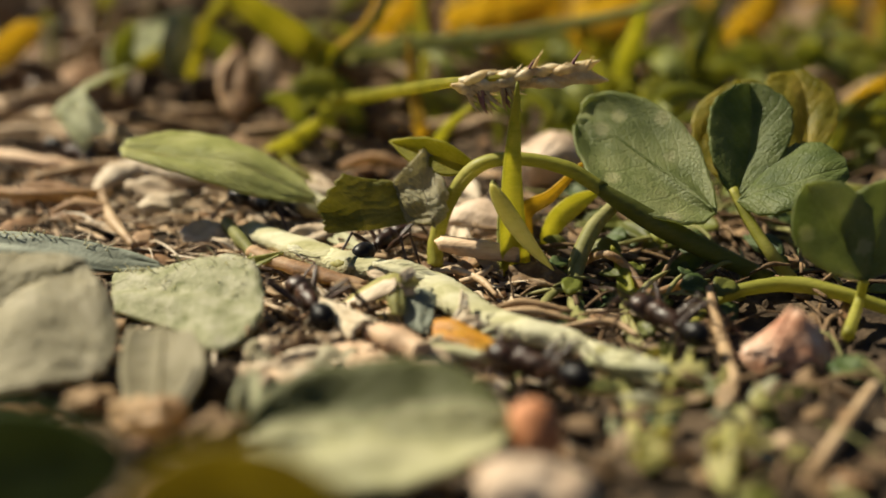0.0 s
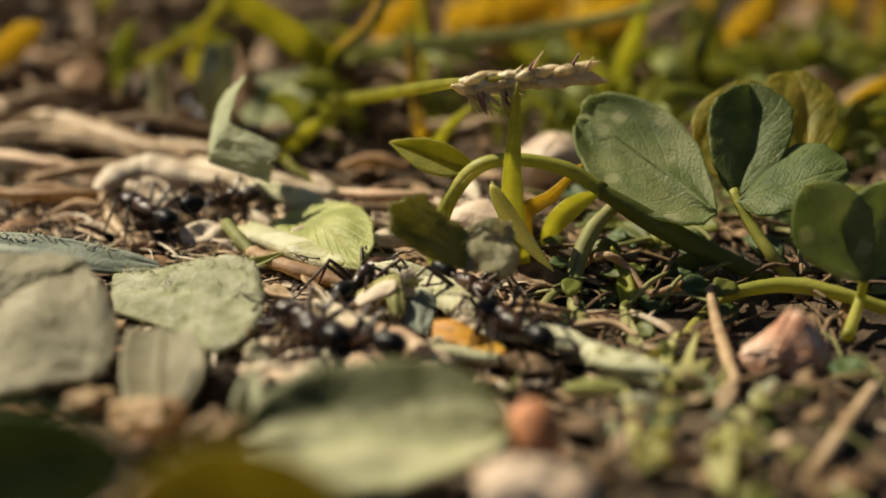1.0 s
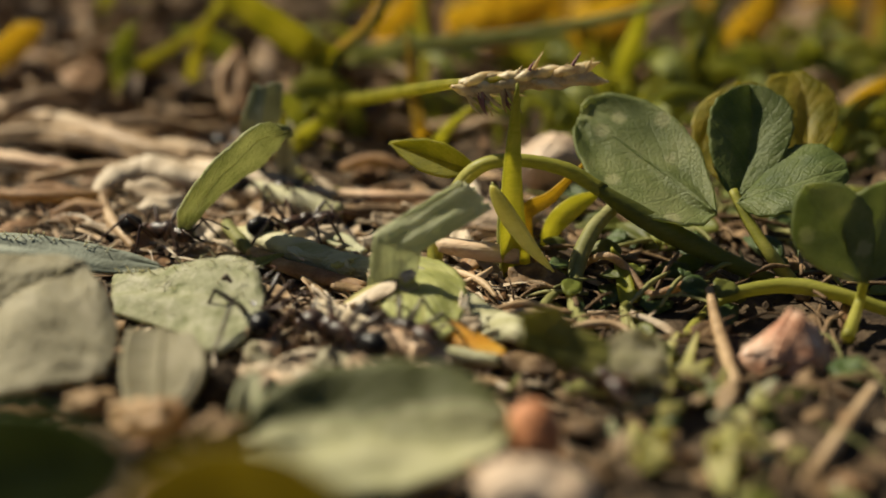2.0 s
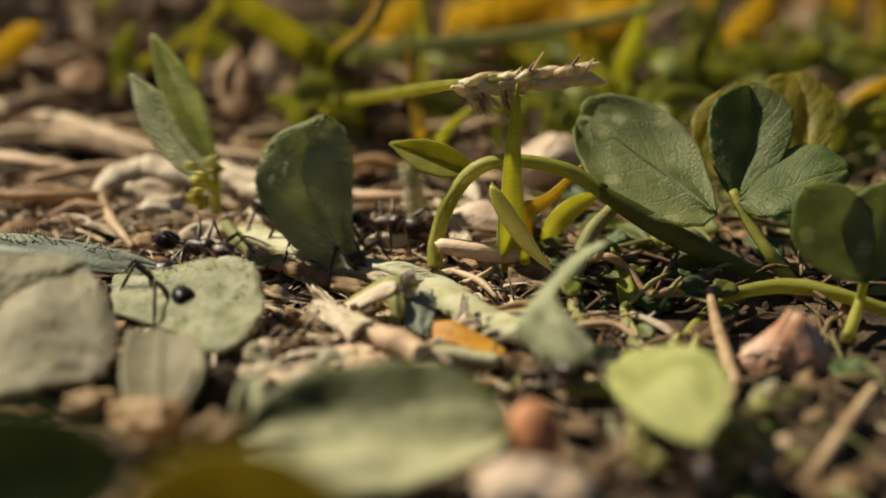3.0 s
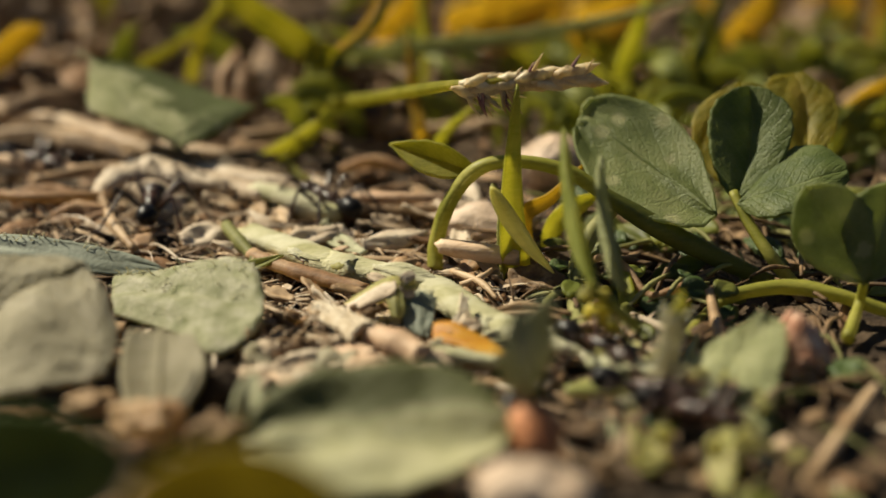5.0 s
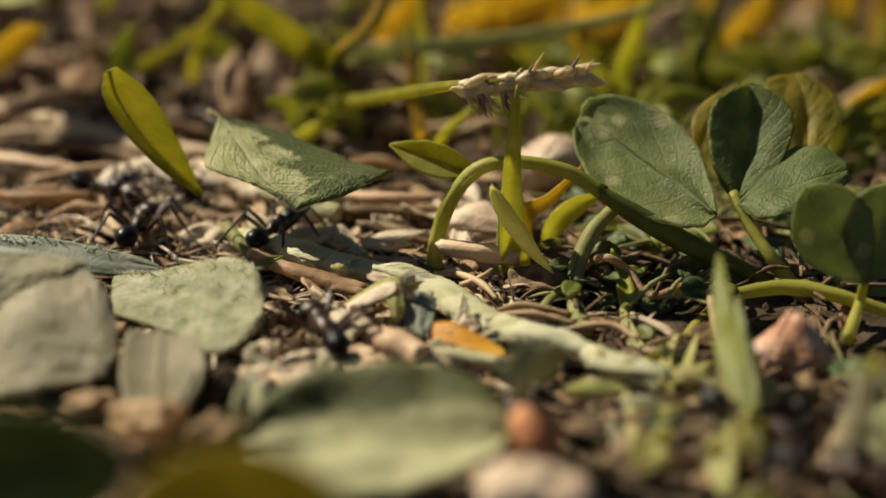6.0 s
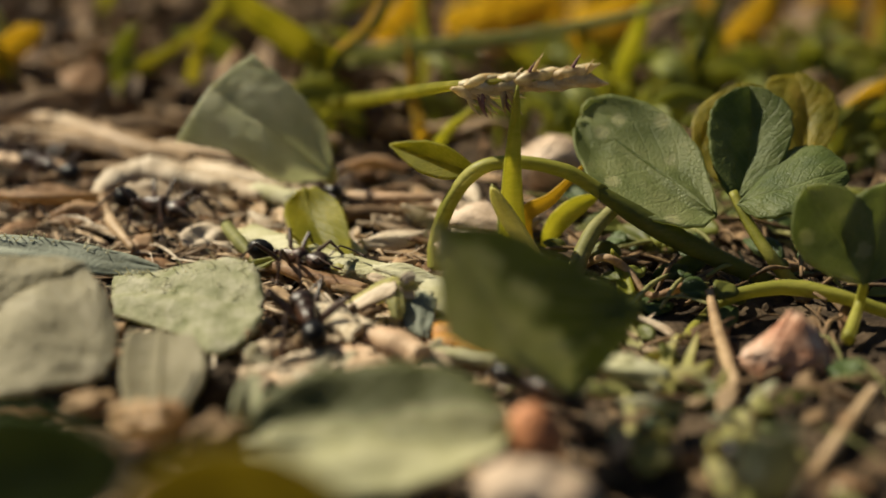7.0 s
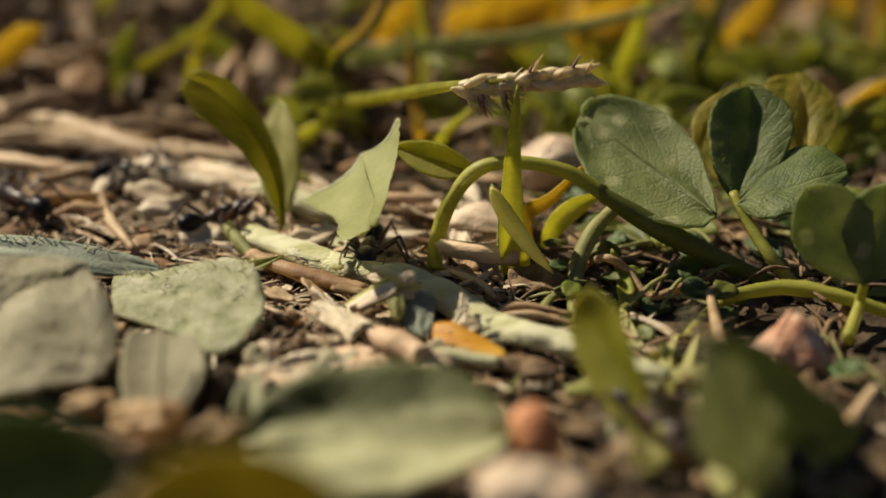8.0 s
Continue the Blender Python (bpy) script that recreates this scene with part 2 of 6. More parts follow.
FLOWER = surf("yellow_flower", (0.42, 0.34, 0.02), (0.62, 0.52, 0.04), (0.75, 0.66, 0.12), 0.8, 6, 0.5, 0.04, 0.4, glow=0.3)
HAIR = surf("leaf_hair", (0.55, 0.55, 0.42), (0.66, 0.64, 0.50), (0.8, 0.78, 0.66), 0.5, 5, 0.5, 0.01, 0.5, glow=0.3)
SHELL = surf("ant_shell", (0.007, 0.004, 0.003), (0.026, 0.012, 0.006), (0.10, 0.042, 0.02), 0.8, 14, 0.32, 0.03, 0.4)
GASTER = surf("ant_gaster", (0.003, 0.003, 0.003), (0.006, 0.005, 0.005), (0.014, 0.011, 0.010), 0.6, 14, 0.33, 0.012, 0.2)
LIMB = surf("ant_limb", (0.018, 0.009, 0.005), (0.045, 0.020, 0.010), (0.10, 0.042, 0.02), 0.8, 12, 0.35, 0.008, 0.5)


# geometry
def V(*a):
    return np.array(a, dtype=float)


def unit(v):
    return v / (np.linalg.norm(v) + 1e-12)


def spline(points, n):
    """n + 1 points of a smooth curve through the given ones."""
    p = [np.array(q, dtype=float) for q in points]
    p = [2 * p[0] - p[1]] + p + [2 * p[-1] - p[-2]]
    out = []
    for i in range(n + 1):
        s = i / n * (len(p) - 3)
        k = min(int(s), len(p) - 4)
        f = s - k
        a, b, c, d = p[k:k + 4]
        out.append(0.5 * (2 * b + (c - a) * f + (2 * a - 5 * b + 4 * c - d) * f * f + (3 * b - a - 3 * c + d) * f ** 3))
    return np.array(out)


class Geo:
    """Vertices and faces that become one mesh."""

    def __init__(self):
        self.v, self.f, self.uv, self.n = [], [], [], 0

    def add(self, verts, faces, uv=None):
        self.v.append(np.asarray(verts, dtype=float))
        self.uv.append(np.zeros((len(verts), 2)) if uv is None else np.asarray(uv, dtype=float))
        self.f += [tuple(i + self.n for i in q) for q in faces]
        self.n += len(verts)
        return self

    def moved(self, m):
        """The same geometry turned and shifted by a 4 x 4 array."""
        g = Geo()
        for v, uv in zip(self.v, self.uv):
            g.v.append(v @ m[:3, :3].T + m[:3, 3])
            g.uv.append(uv)
        g.f, g.n = list(self.f), self.n
        return g

    def merge(self, g):
        self.v += g.v
        self.uv += g.uv
        self.f += [tuple(i + self.n for i in q) for q in g.f]
        self.n += g.n
        return self

    def mesh(self, name, at=(0, 0, 0), smooth=True):
        me = bpy.data.meshes.new(name)
        v = (np.concatenate(self.v) - np.array(at)) * MM
        me.from_pydata(v.tolist(), [], self.f)
        uv = np.concatenate(self.uv)
        layer = me.uv_layers.new(name="UVMap")
        ids = np.zeros(len(me.loops), dtype=np.int32)
        me.loops.foreach_get("vertex_index", ids)
        layer.data.foreach_set("uv", uv[ids].ravel())
        if smooth:
            me.polygons.foreach_set("use_smooth", [True] * len(me.polygons))
        me.update()
        return me


def tube(points, radii, sides=8, n=None, rough=0.0, flat=1.0, seed=0, geo=None):
    """A round stalk along a curve, its radius running through the given ones; rough: uneven ribbed surface and torn ends, flat: squeezed height."""
    g = geo or Geo()
    n = n or max(6, 4 * len(points))
    c = spline(points, n)
    r = np.interp(np.linspace(0, 1, n + 1), np.linspace(0, 1, len(radii)), radii)
    t = np.gradient(c, axis=0)
    ref = V(0, 0, 1) if abs(unit(t[0])[2]) < 0.9 else V(1, 0, 0)
    verts, uv = [], []
    for i in range(n + 1):
        d = unit(t[i])
        a = unit(np.cross(d, ref))
        b = np.cross(a, d)
        ref = b
        for k in range(sides):
            w = 2 * math.pi * k / sides
            q = r[i]
            if rough:
                at = c[i] + q * (a * math.cos(w) + b * math.sin(w))
                q *= 1 + 0.16 * noise.noise((2.6 * math.cos(w) + seed, 2.6 * math.sin(w), 2.2 * i / n)) + rough * (2.2 * noise.noise(Vector(at * 0.7 + seed)) + 1.3 * noise.noise(Vector(at * 2.4 + seed)))
            torn = d * r[i] * 1.3 * noise.noise((3 * math.cos(w), 3 * math.sin(w), seed + i)) if rough and i in (0, n) else 0
            verts.append(c[i] + torn + q * (a * math.cos(w) + flat * b * math.sin(w)))
            uv.append((k / sides, i / n))
    faces = []
    for i in range(n):
        for k in range(sides):
            j = (k + 1) % sides
            faces.append((i * sides + k, i * sides + j, (i + 1) * sides + j, (i + 1) * sides + k))
    verts += [c[0], c[-1]]
    uv += [(0, 0), (0, 1)]
    e = n * sides
    for k in range(sides):
        j = (k + 1) % sides
        faces += [(len(verts) - 2, j, k), (len(verts) - 1, e + k, e + j)]
    return g.add(verts, faces, uv)


def sheet(fn, nu, nv, thick, geo=None):
    """A thin solid skin over fn(u, v) -> point, u in 0..1 along, v in -1..1 across."""
    g = geo or Geo()
    p = np.array([[fn(i / nu, 2 * j / nv - 1) for j in range(nv + 1)] for i in range(nu + 1)])
    du, dv = np.gradient(p, axis=0), np.gradient(p, axis=1)
    nrm = np.cross(dv, du)
    nrm /= np.linalg.norm(nrm, axis=2, keepdims=True) + 1e-9
    top, low = p + nrm * thick / 2, p - nrm * thick / 2
    uv = [(2 * j / nv - 1, i / nu) for i in range(nu + 1) for j in range(nv + 1)]
    m = (nu + 1) * (nv + 1)
    at = lambda i, j: i * (nv + 1) + j
    faces = []
    for i in range(nu):
        for j in range(nv):
            q = (at(i, j), at(i, j + 1), at(i + 1, j + 1), at(i + 1, j))
            faces += [q, tuple(m + k for k in reversed(q))]
    ring = [at(0, j) for j in range(nv + 1)] + [at(i, nv) for i in range(1, nu + 1)] + \
           [at(nu, j) for j in range(nv - 1, -1, -1)] + [at(i, 0) for i in range(nu - 1, 0, -1)]
    for a, b in zip(ring, ring[1:] + ring[:1]):
        faces.append((b, a, m + a, m + b))
    return g.add(np.concatenate([top.reshape(-1, 3), low.reshape(-1, 3)]), faces, uv + uv)


def width_of(shape, u):
    """Half width of a leaf along its length, 0..1."""
    if shape == "oval":
        return math.sin(math.pi * min(1, max(0, u)) ** 0.9) ** 0.62
    if shape == "round":
        return max(0.0, 1 - abs(2 * u - 1) ** 2.6) ** 0.5
    if shape == "heart":
        return max(0.0, math.sin(math.pi * u ** 0.62)) ** 0.55
    if shape == "point":
        return (math.sin(math.pi * u ** 0.75) ** 0.75) * (1 - 0.25 * u)
    if shape == "lance":
        return math.sin(math.pi * u ** 0.85) ** 0.9
    if shape == "obovate":
        return max(0.0, math.sin(math.pi * min(1, u) ** 1.25)) ** 0.6
    if shape == "base":
        return min(1.0, 0.08 + 1.25 * u ** 0.8) * (1 - 0.12 * max(0, u - 0.6) / 0.4)
    if shape == "cut":
        return 0.62 + 0.38 * math.sin(math.pi * u) - 0.1 * math.cos(7 * u)
    return 1.0


def leaf_shape(length, width, shape="oval", fold=20, bend=0.0, curl=0.0, wave=0.15, seed=0, centre=False, notch=0.0, twist=0.0, hook=0.0):
    """The surface of a leaf along +y from the origin, facing +z. fold: degrees by which each half rises from the midrib; bend: drop
    of the tip as a share of the length; curl: how far the rims turn over; notch: depth of a bite in the tip."""
    f = math.tan(radians(fold))

    def fn(u, v):
        w = max(0.02, width_of(shape, u)) * width / 2
        rag = 1 + 0.07 * noise.noise((u * 9 + seed, v * 3, seed * 1.7)) + 0.035 * noise.noise((u * 37 + seed, v * 3, seed)) if abs(v) > 0.85 else 1
        x = v * w * rag
        y = u * length - notch * length * (1 - abs(v)) ** 1.5 * max(0, u - 0.75) / 0.25
        z = abs(x) * f - curl * width * abs(v) ** 3 - bend * length * u * u
        z += wave * width * 0.25 * noise.noise((u * 3.1 + seed * 3.3, v * 1.6, seed))
        z += wave * width * 0.08 * noise.noise((u * 11 + seed, v * 6, seed + 5))
        x *= 1 / math.sqrt(1 + f * f)
        if twist:
            a = radians(twist) * (u - 0.5)
            x, z = x * math.cos(a) - z * math.sin(a), x * math.sin(a) + z * math.cos(a)
        if hook:
            x += hook * width * (u - 0.5) ** 2
        return V(x, y - (length / 2 if centre else 0), z)

    return fn


def leaf_geo(length, width, shape="oval", fold=20, bend=0.0, curl=0.0, wave=0.15, thick=0.18, seed=0, nu=28, nv=14, **kw):
    return sheet(leaf_shape(length, width, shape, fold, bend, curl, wave, seed, **kw), nu, nv, thick)


def rib_geo(length, width, shape="oval", fold=20, bend=0.0, curl=0.0, wave=0.15, thick=0.18, seed=0, nu=28, nv=14, stalk=0.0, **kw):
    """The midrib of the same leaf, a little proud of it on both sides, and a stalk before it."""
    fn = leaf_shape(length, width, shape, fold, bend, curl, wave, seed, **kw)
    pts = [fn(u, 0) for u in (0.0, 0.12, 0.25, 0.4, 0.55, 0.7, 0.85, 0.97)]
    if stalk:
        pts.insert(0, pts[0] + V(0, -stalk, 0.1 * stalk))
    r = thick * 0.5 + 0.016 * width
    return tube(pts, (r * 1.1, r, r * 0.8, r * 0.4), 6, 24)


def leaf_parts(parent, mat, rib, length, width, m=None, label="", name="blade", **kw):
    """Blade and midrib of a leaf as two parts."""
    st = kw.pop("stalk", 0.0)
    b, r = leaf_geo(length, width, **kw), rib_geo(length, width, stalk=st, **kw)
    if m is not None:
        b, r = b.moved(m), r.moved(m)
    top = part(name, b, mat, parent, label)
    part("midrib", r, rib, parent)
    return top


def frame_of(base, tip, face):
    """4 x 4 array that lays +y from base towards tip, with +z as near to face as it goes."""
    b, t = V(*base), V(*tip)
    y = unit(t - b)
    z = V(*face)
    z = unit(z - y * z.dot(y))
    m = np.eye(4)
    m[:3, 0], m[:3, 1], m[:3, 2], m[:3, 3] = np.cross(y, z), y, z, b
    return m


def leaf_at(base, tip, width, face, **kw):
    n = np.linalg.norm(V(*tip) - V(*base))
    return leaf_geo(n, width, **kw).moved(frame_of(base, tip, face))


def blade(points, width, face=(0, -0.6, 0.8), shape="lance", fold=18, thick=0.15, n=22, geo=None):
    """A strap of leaf along a curve."""
    c = spline(points, n)
    t = np.gradient(c, axis=0)
    f = math.tan(radians(fold))

    def fn(u, v):
        i = min(n, int(round(u * n)))
        y = unit(t[i])
        z = V(*face)
        z = unit(z - y * z.dot(y))
        x = np.cross(y, z)
        if shape == "lance":
            w = width / 2 * max(0.06, min(1.0, 1.15 * (1 - u) ** 0.6))
        elif shape == "strap":
            w = width / 2
        else:
            w = width / 2 * max(0.05, width_of(shape, u))
        return c[i] + x * v * w + z * abs(v) * w * f

    return sheet(fn, n, 6, thick, geo)


def cut_leaf(left, mid, right, side=0, arch=0.06, dome=0.0, wave=0.25, thick=0.16, seed=0, nu=60, nv=30):
    """A leaf spread between three curves: its two edges and its midrib. side: -1 or 1 for one half alone; arch: how far each half swells, dome: how far the whole does."""
    a, m, b = spline(left, nu), spline(mid, nu), spline(right, nu)
    size = np.linalg.norm(a - b, axis=1).max()
    up = unit(np.cross(b[nu // 2] - a[nu // 2], m[-1] - m[0]))

    def fn(u, v):
        i = min(nu, int(round(u * nu)))
        v = (v + side) / 2 if side else v
        e = (a if v < 0 else b)[i]
        w = abs(v)
        rag = 1 + w ** 6 * (0.06 * noise.noise((u * 14 + seed, v, seed * 1.7)) + 0.03 * noise.noise((u * 41, v, seed)))
        p = m[i] + (e - m[i]) * w * rag + up * size * (arch * 2 * w * (1 - w) + dome * (1 - w * w))
        return p + up * size * wave * (0.10 * noise.noise((u * 3.3 + seed, v * 1.9, seed)) + 0.03 * noise.noise((u * 11, v * 7, seed + 5)) + 0.012 * noise.noise((u * 29, v * 17, seed + 9)))

    return sheet(fn, nu, nv, thick)


def lump_geo(size, seed=0, rough=0.25, freq=1.0, sub=3, geo=None, at=(0, 0, 0), angular=False):
    """A stone or crumb: an uneven ball of three half-axes."""
    bm = bmesh.new()
    bmesh.ops.create_icosphere(bm, subdivisions=sub, radius=1)
    vs = []
    for v in bm.verts:
        d = np.array(v.co)
        k = 1 + rough * noise.noise((d[0] * freq + seed * 3.1, d[1] * freq + seed, d[2] * freq - seed)) \
            + rough * 0.35 * noise.noise((d[0] * freq * 3 + seed, d[1] * freq * 3, d[2] * freq * 3))
        if angular:
            q = np.round(d * 1.6) / 1.6
            d = 0.55 * d + 0.45 * q
        vs.append(d * k * np.array(size) + np.array(at))
    fs = [tuple(v.index for v in f.verts) for f in bm.faces]
    bm.free()
    return (geo or Geo()).add(vs, fs)


def rock_geo(size, seed, at, count=16, corners=()):
    """A broken stone: the hull of scattered points, its faces split and roughened."""
    rng = np.random.RandomState(seed)
    bm = bmesh.new()
    for _ in range(0 if corners else count):
        d = unit(rng.normal(size=3))
        bm.verts.new(d * rng.uniform(0.85, 1.05))
    for c in corners:
        bm.verts.new(c)
    hull = bmesh.ops.convex_hull(bm, input=bm.verts)
    bmesh.ops.delete(bm, geom=[v for v in bm.verts if not v.link_faces], context="VERTS")
    bmesh.ops.bevel(bm, geom=bm.edges[:], offset=0.16 if corners else 0.07, segments=2, affect="EDGES")
    bmesh.ops.triangulate(bm, faces=bm.faces[:])
    bmesh.ops.subdivide_edges(bm, edges=bm.edges[:], cuts=2, use_grid_fill=True)
    bm.verts.index_update()
    vs = [(np.array(v.co) * (1 + 0.16 * noise.noise(v.co * 2.3 + Vector((0, seed, 0))) + 0.06 * noise.noise(v.co * 6 + Vector((seed, 0, 0)))) * np.array(size) + np.array(at)) for v in bm.verts]
    fs = [tuple(v.index for v in f.verts) for f in bm.faces]
    bm.free()
    return Geo().add(vs, fs)


def thing(name, at, label="", category="", group="", kind=""):
    """An Empty at its base, to carry parts."""
    ob = new(name)
    ob.empty_display_size = MM
    ob.location = [a * MM for a in at]
    return tagged(ob, label, category, group, kind)


def part(name, geo, material, parent, label="", smooth=True, at=None):
    """One mesh under a thing; the geometry is given in the place's millimetres, or round `at` in the thing's own."""
    if at is None:
        base = [a / MM for a in parent.location]
        if parent.parent:
            base = [a + b / MM for a, b in zip(base, parent.parent.location)]
        ob = new(name, geo.mesh(name, base, smooth))
    else:
        ob = new(name, geo.mesh(name, (0, 0, 0), smooth))
        ob.location = [a * MM for a in at]
    ob.data.materials.append(material)
    ob.parent = parent
    return tagged(ob, label)


def solo(name, geo, material, at, label, category, group="", kind="", smooth=True):
    """A thing that is one mesh."""
    ob = new(name, geo.mesh(name, at, smooth))
    ob.location = [a * MM for a in at]
    ob.data.materials.append(material)
    return tagged(ob, label, category, group, kind)


TOCAM = (0, -0.93, 0.36)
THROUGH = (0.3, -0.95, 0.05)  # blades turned so that the sun shines through them


# ground
def lie(x, y):
    """Height of the soil."""
    h = 0.9 * noise.noise((x * 0.055, y * 0.055, 0.3)) + 0.45 * noise.noise((x * 0.22, y * 0.22, 4)) + 0.2 * noise.noise((x * 0.8, y * 0.8, 9))
    return h - 0.35


def ground():
    inner = np.linspace(-70, 70, 261)
    outer = [85, 120, 200, 400, 1000, 2500, 6000]
    xs = np.concatenate([[-a for a in reversed(outer)], inner, outer])
    ys = np.concatenate([[-a - 30 for a in reversed(outer)], np.linspace(-70, 130, 361), [150, 190, 300, 600, 1500, 3500, 6000]])
    v = [(x, y, lie(x, y)) for y in ys for x in xs]
    n = len(xs)
    f = [(j * n + i, j * n + i + 1, (j + 1) * n + i + 1, (j + 1) * n + i) for j in range(len(ys) - 1) for i in range(n - 1)]
    solo("ground", Geo().add(v, f), SOIL, (0, 0, 0), "dark crumbly soil under dry litter", "ground", kind="structure")


ground()


def in_view(rng, near=-38, far=95, power=1.0):
    y = near + (far - near) * rng.rand() ** power
    half = (y + 103) * 0.30 + 4
    return rng.uniform(-half, half), y


def litter():
    """What nobody could count: crumbs, dry straw and scraps over the soil."""
    rng = np.random.RandomState(5)
    g = Geo()
    for i in range(2200):
        x, y = in_view(rng)
        s = 0.10 + 0.40 * rng.rand() ** 3
        lump_geo((s, s * rng.uniform(0.6, 1), s * rng.uniform(0.5, 0.9)), i % 37, 0.4, 1.3, 1, g, (x, y, lie(x, y) + s * 0.2))
    solo("soil_crumbs", g, SOIL, (0, 0, 0), "dark brown crumbs of soil on the ground", "soil", kind="stuff", smooth=False)
    for name, mat, count, seed, lo, hi, label in (
            ("dry_straw", STRAW, 1000, 11, 1.5, 6.0, "scattered pale dry straw on the soil"),
            ("dry_fibres", STRAW, 700, 15, 2.0, 7.0, "fine dry fibres on the soil"),
            ("pale_wood_shreds", CHIP, 600, 14, 1.0, 4.0, "pale shreds of wood on the soil"),
            ("brown_plant_litter", BARK, 700, 12, 1.5, 6.0, "brown decayed plant scraps on the soil")):
        rng = np.random.RandomState(seed)
        g = Geo()
        for i in range(count):
            x, y = in_view(rng)
            n, a, r = rng.uniform(lo, hi), rng.uniform(0, math.pi), 0.05 + 0.24 * rng.rand() ** 2
            if (x > 7 and -12 < y < 40 and rng.rand() < 0.75) or (x > 10 and y < -6 and rng.rand() < 0.85) or (y < -18 and rng.rand() < 0.5):
                continue
            z = lie(x, y) + r * 0.6
            dx, dy = n / 2 * math.cos(a), n / 2 * math.sin(a)
            tube([(x - dx, y - dy, z + rng.uniform(-0.2, 0.5)), (x + rng.uniform(-0.5, 0.5), y + rng.uniform(-0.5, 0.5), z + 0.15), (x + dx, y + dy, z + rng.uniform(-0.2, 0.5))],
                 (r, r * 1.05, r * 0.8) if name != "dry_fibres" else (0.04, 0.05, 0.02), 6, 5, 0, rng.uniform(0.15, 0.55), i, g)
        solo(name, g, mat, (0, 0, 0), label, "litter", kind="stuff")
    rng = np.random.RandomState(13)
    g = Geo()
    for i in range(800):
        x, y = in_view(rng)
        if x > 9 and y < 40 and i % 4:
            continue
        n, w, a = rng.uniform(1.0, 3.5), rng.uniform(0.7, 2.0), rng.uniform(0, 6.28)
        m = np.array(pose(x, y, lie(x, y) + rng.uniform(0.15, 0.6), rng.uniform(-30, 30), rng.uniform(-30, 30), math.degrees(a)))
        g.merge(leaf_geo(n, w, rng.choice(["oval", "cut", "point"]), rng.uniform(-20, 30), 0.1, 0.1, 0.6, 0.1, i, 6, 4).moved(m))
    solo("dry_leaf_scraps", g, DRYLEAF, (0, 0, 0), "curled brown scraps of dry leaf on the soil", "litter", kind="stuff")


litter()


def near_litter():
    """Straws, chips and bark curls one by one where the trail passes closest to focus."""
    rng = np.random.RandomState(23)
    for i in range(150):
        x, y = rng.uniform(-34, 16), rng.uniform(-22, 42)
        if i % 3 == 0:
            x, y = rng.uniform(-14, 4), rng.uniform(-16, 8)
        a, n = rng.uniform(0, math.pi), rng.uniform(1.8, 6.5)
        z = lie(x, y) + rng.uniform(0.2, 0.55)
        dx, dy = n / 2 * math.cos(a), n / 2 * math.sin(a)
        kind = i % 5
        if kind < 2:
            r = 0.1 + 0.35 * rng.rand() ** 1.5
            g = tube([(x - dx, y - dy, z), (x + rng.uniform(-.4, .4), y + rng.uniform(-.4, .4), z + 0.2), (x + dx, y + dy, z + rng.uniform(0, 0.6))], (r, r * 1.1, r * 0.7), 7, 8, 0.12, rng.uniform(0.35, 0.9), i)
            solo("straw_piece", g, (STRAW, CHIP)[kind] if y < 14 or x < -9 else (STRAW, BARK)[kind], (x, y, z), "short dry straw in the litter", "straw", "straws in the litter")
        elif kind < 4:
            m = np.array(pose(x, y, z, rng.uniform(-25, 25), rng.uniform(-25, 25), math.degrees(a)))
            g = leaf_geo(n * 0.7, rng.uniform(0.8, 2.2), "cut", rng.uniform(-10, 35), rng.uniform(-0.1, 0.2), rng.uniform(0, 0.3), 0.7, 0.16, i, 12, 6).moved(m)
            solo("wood_chip", g, (CHIP if y < 14 or x < -9 else BARK, DRYLEAF)[kind - 2], (x, y, z), ("flat wood chip in the litter", "brown curled leaf scrap in the litter")[kind - 2], "wood chip" if kind == 2 else "leaf", "chips in the litter")
        else:
            m = np.array(pose(x, y, z, rng.uniform(-15, 15), 0, math.degrees(a)))
            w, turn = rng.uniform(0.4, 0.9), rng.uniform(1.6, 3.4)
            g = sheet(lambda u, v: V(w * (1 - 0.2 * u) * math.sin(v * turn / 2), (u - 0.5) * n * 0.6, w * (1 - math.cos(v * turn / 2)) * 0.8 + 0.1 * noise.noise((u * 4, v * 3, i))), 10, 12, 0.12).moved(m)
            solo("bark_curl", g, (BARK, CHIP)[i % 2], (x, y, z), "curled strip of dry bark in the litter", "bark", "curls in the litter")


near_litter()


def trail_chips():
    rng = np.random.RandomState(67)
    for i in range(140):
        x, y = rng.uniform(-13, 4), rng.uniform(-16, 4)
        if i % 2:
            x, y = rng.uniform(-16, 6), rng.uniform(0, 10)
        n, w = rng.uniform(1.2, 3.8), rng.uniform(0.5, 1.7)
        z = lie(x, y) + rng.uniform(0.35, 0.8)
        m = np.array(pose(x, y, z, rng.uniform(-20, 30), rng.uniform(-30, 30), rng.uniform(0, 180)))
        g = leaf_geo(n, w, ("cut", "point", "lance")[i % 3], rng.uniform(-15, 30), rng.uniform(-0.1, 0.15), rng.uniform(0, 0.15), 0.9, 0.12, 300 + i, 12, 6).moved(m)
        solo("wood_chip", g, (CHIP, CHIP, STRAW)[i % 3], (x, y, z), "pale torn chip on the ant trail", "wood chip", "chips on the trail")


trail_chips()


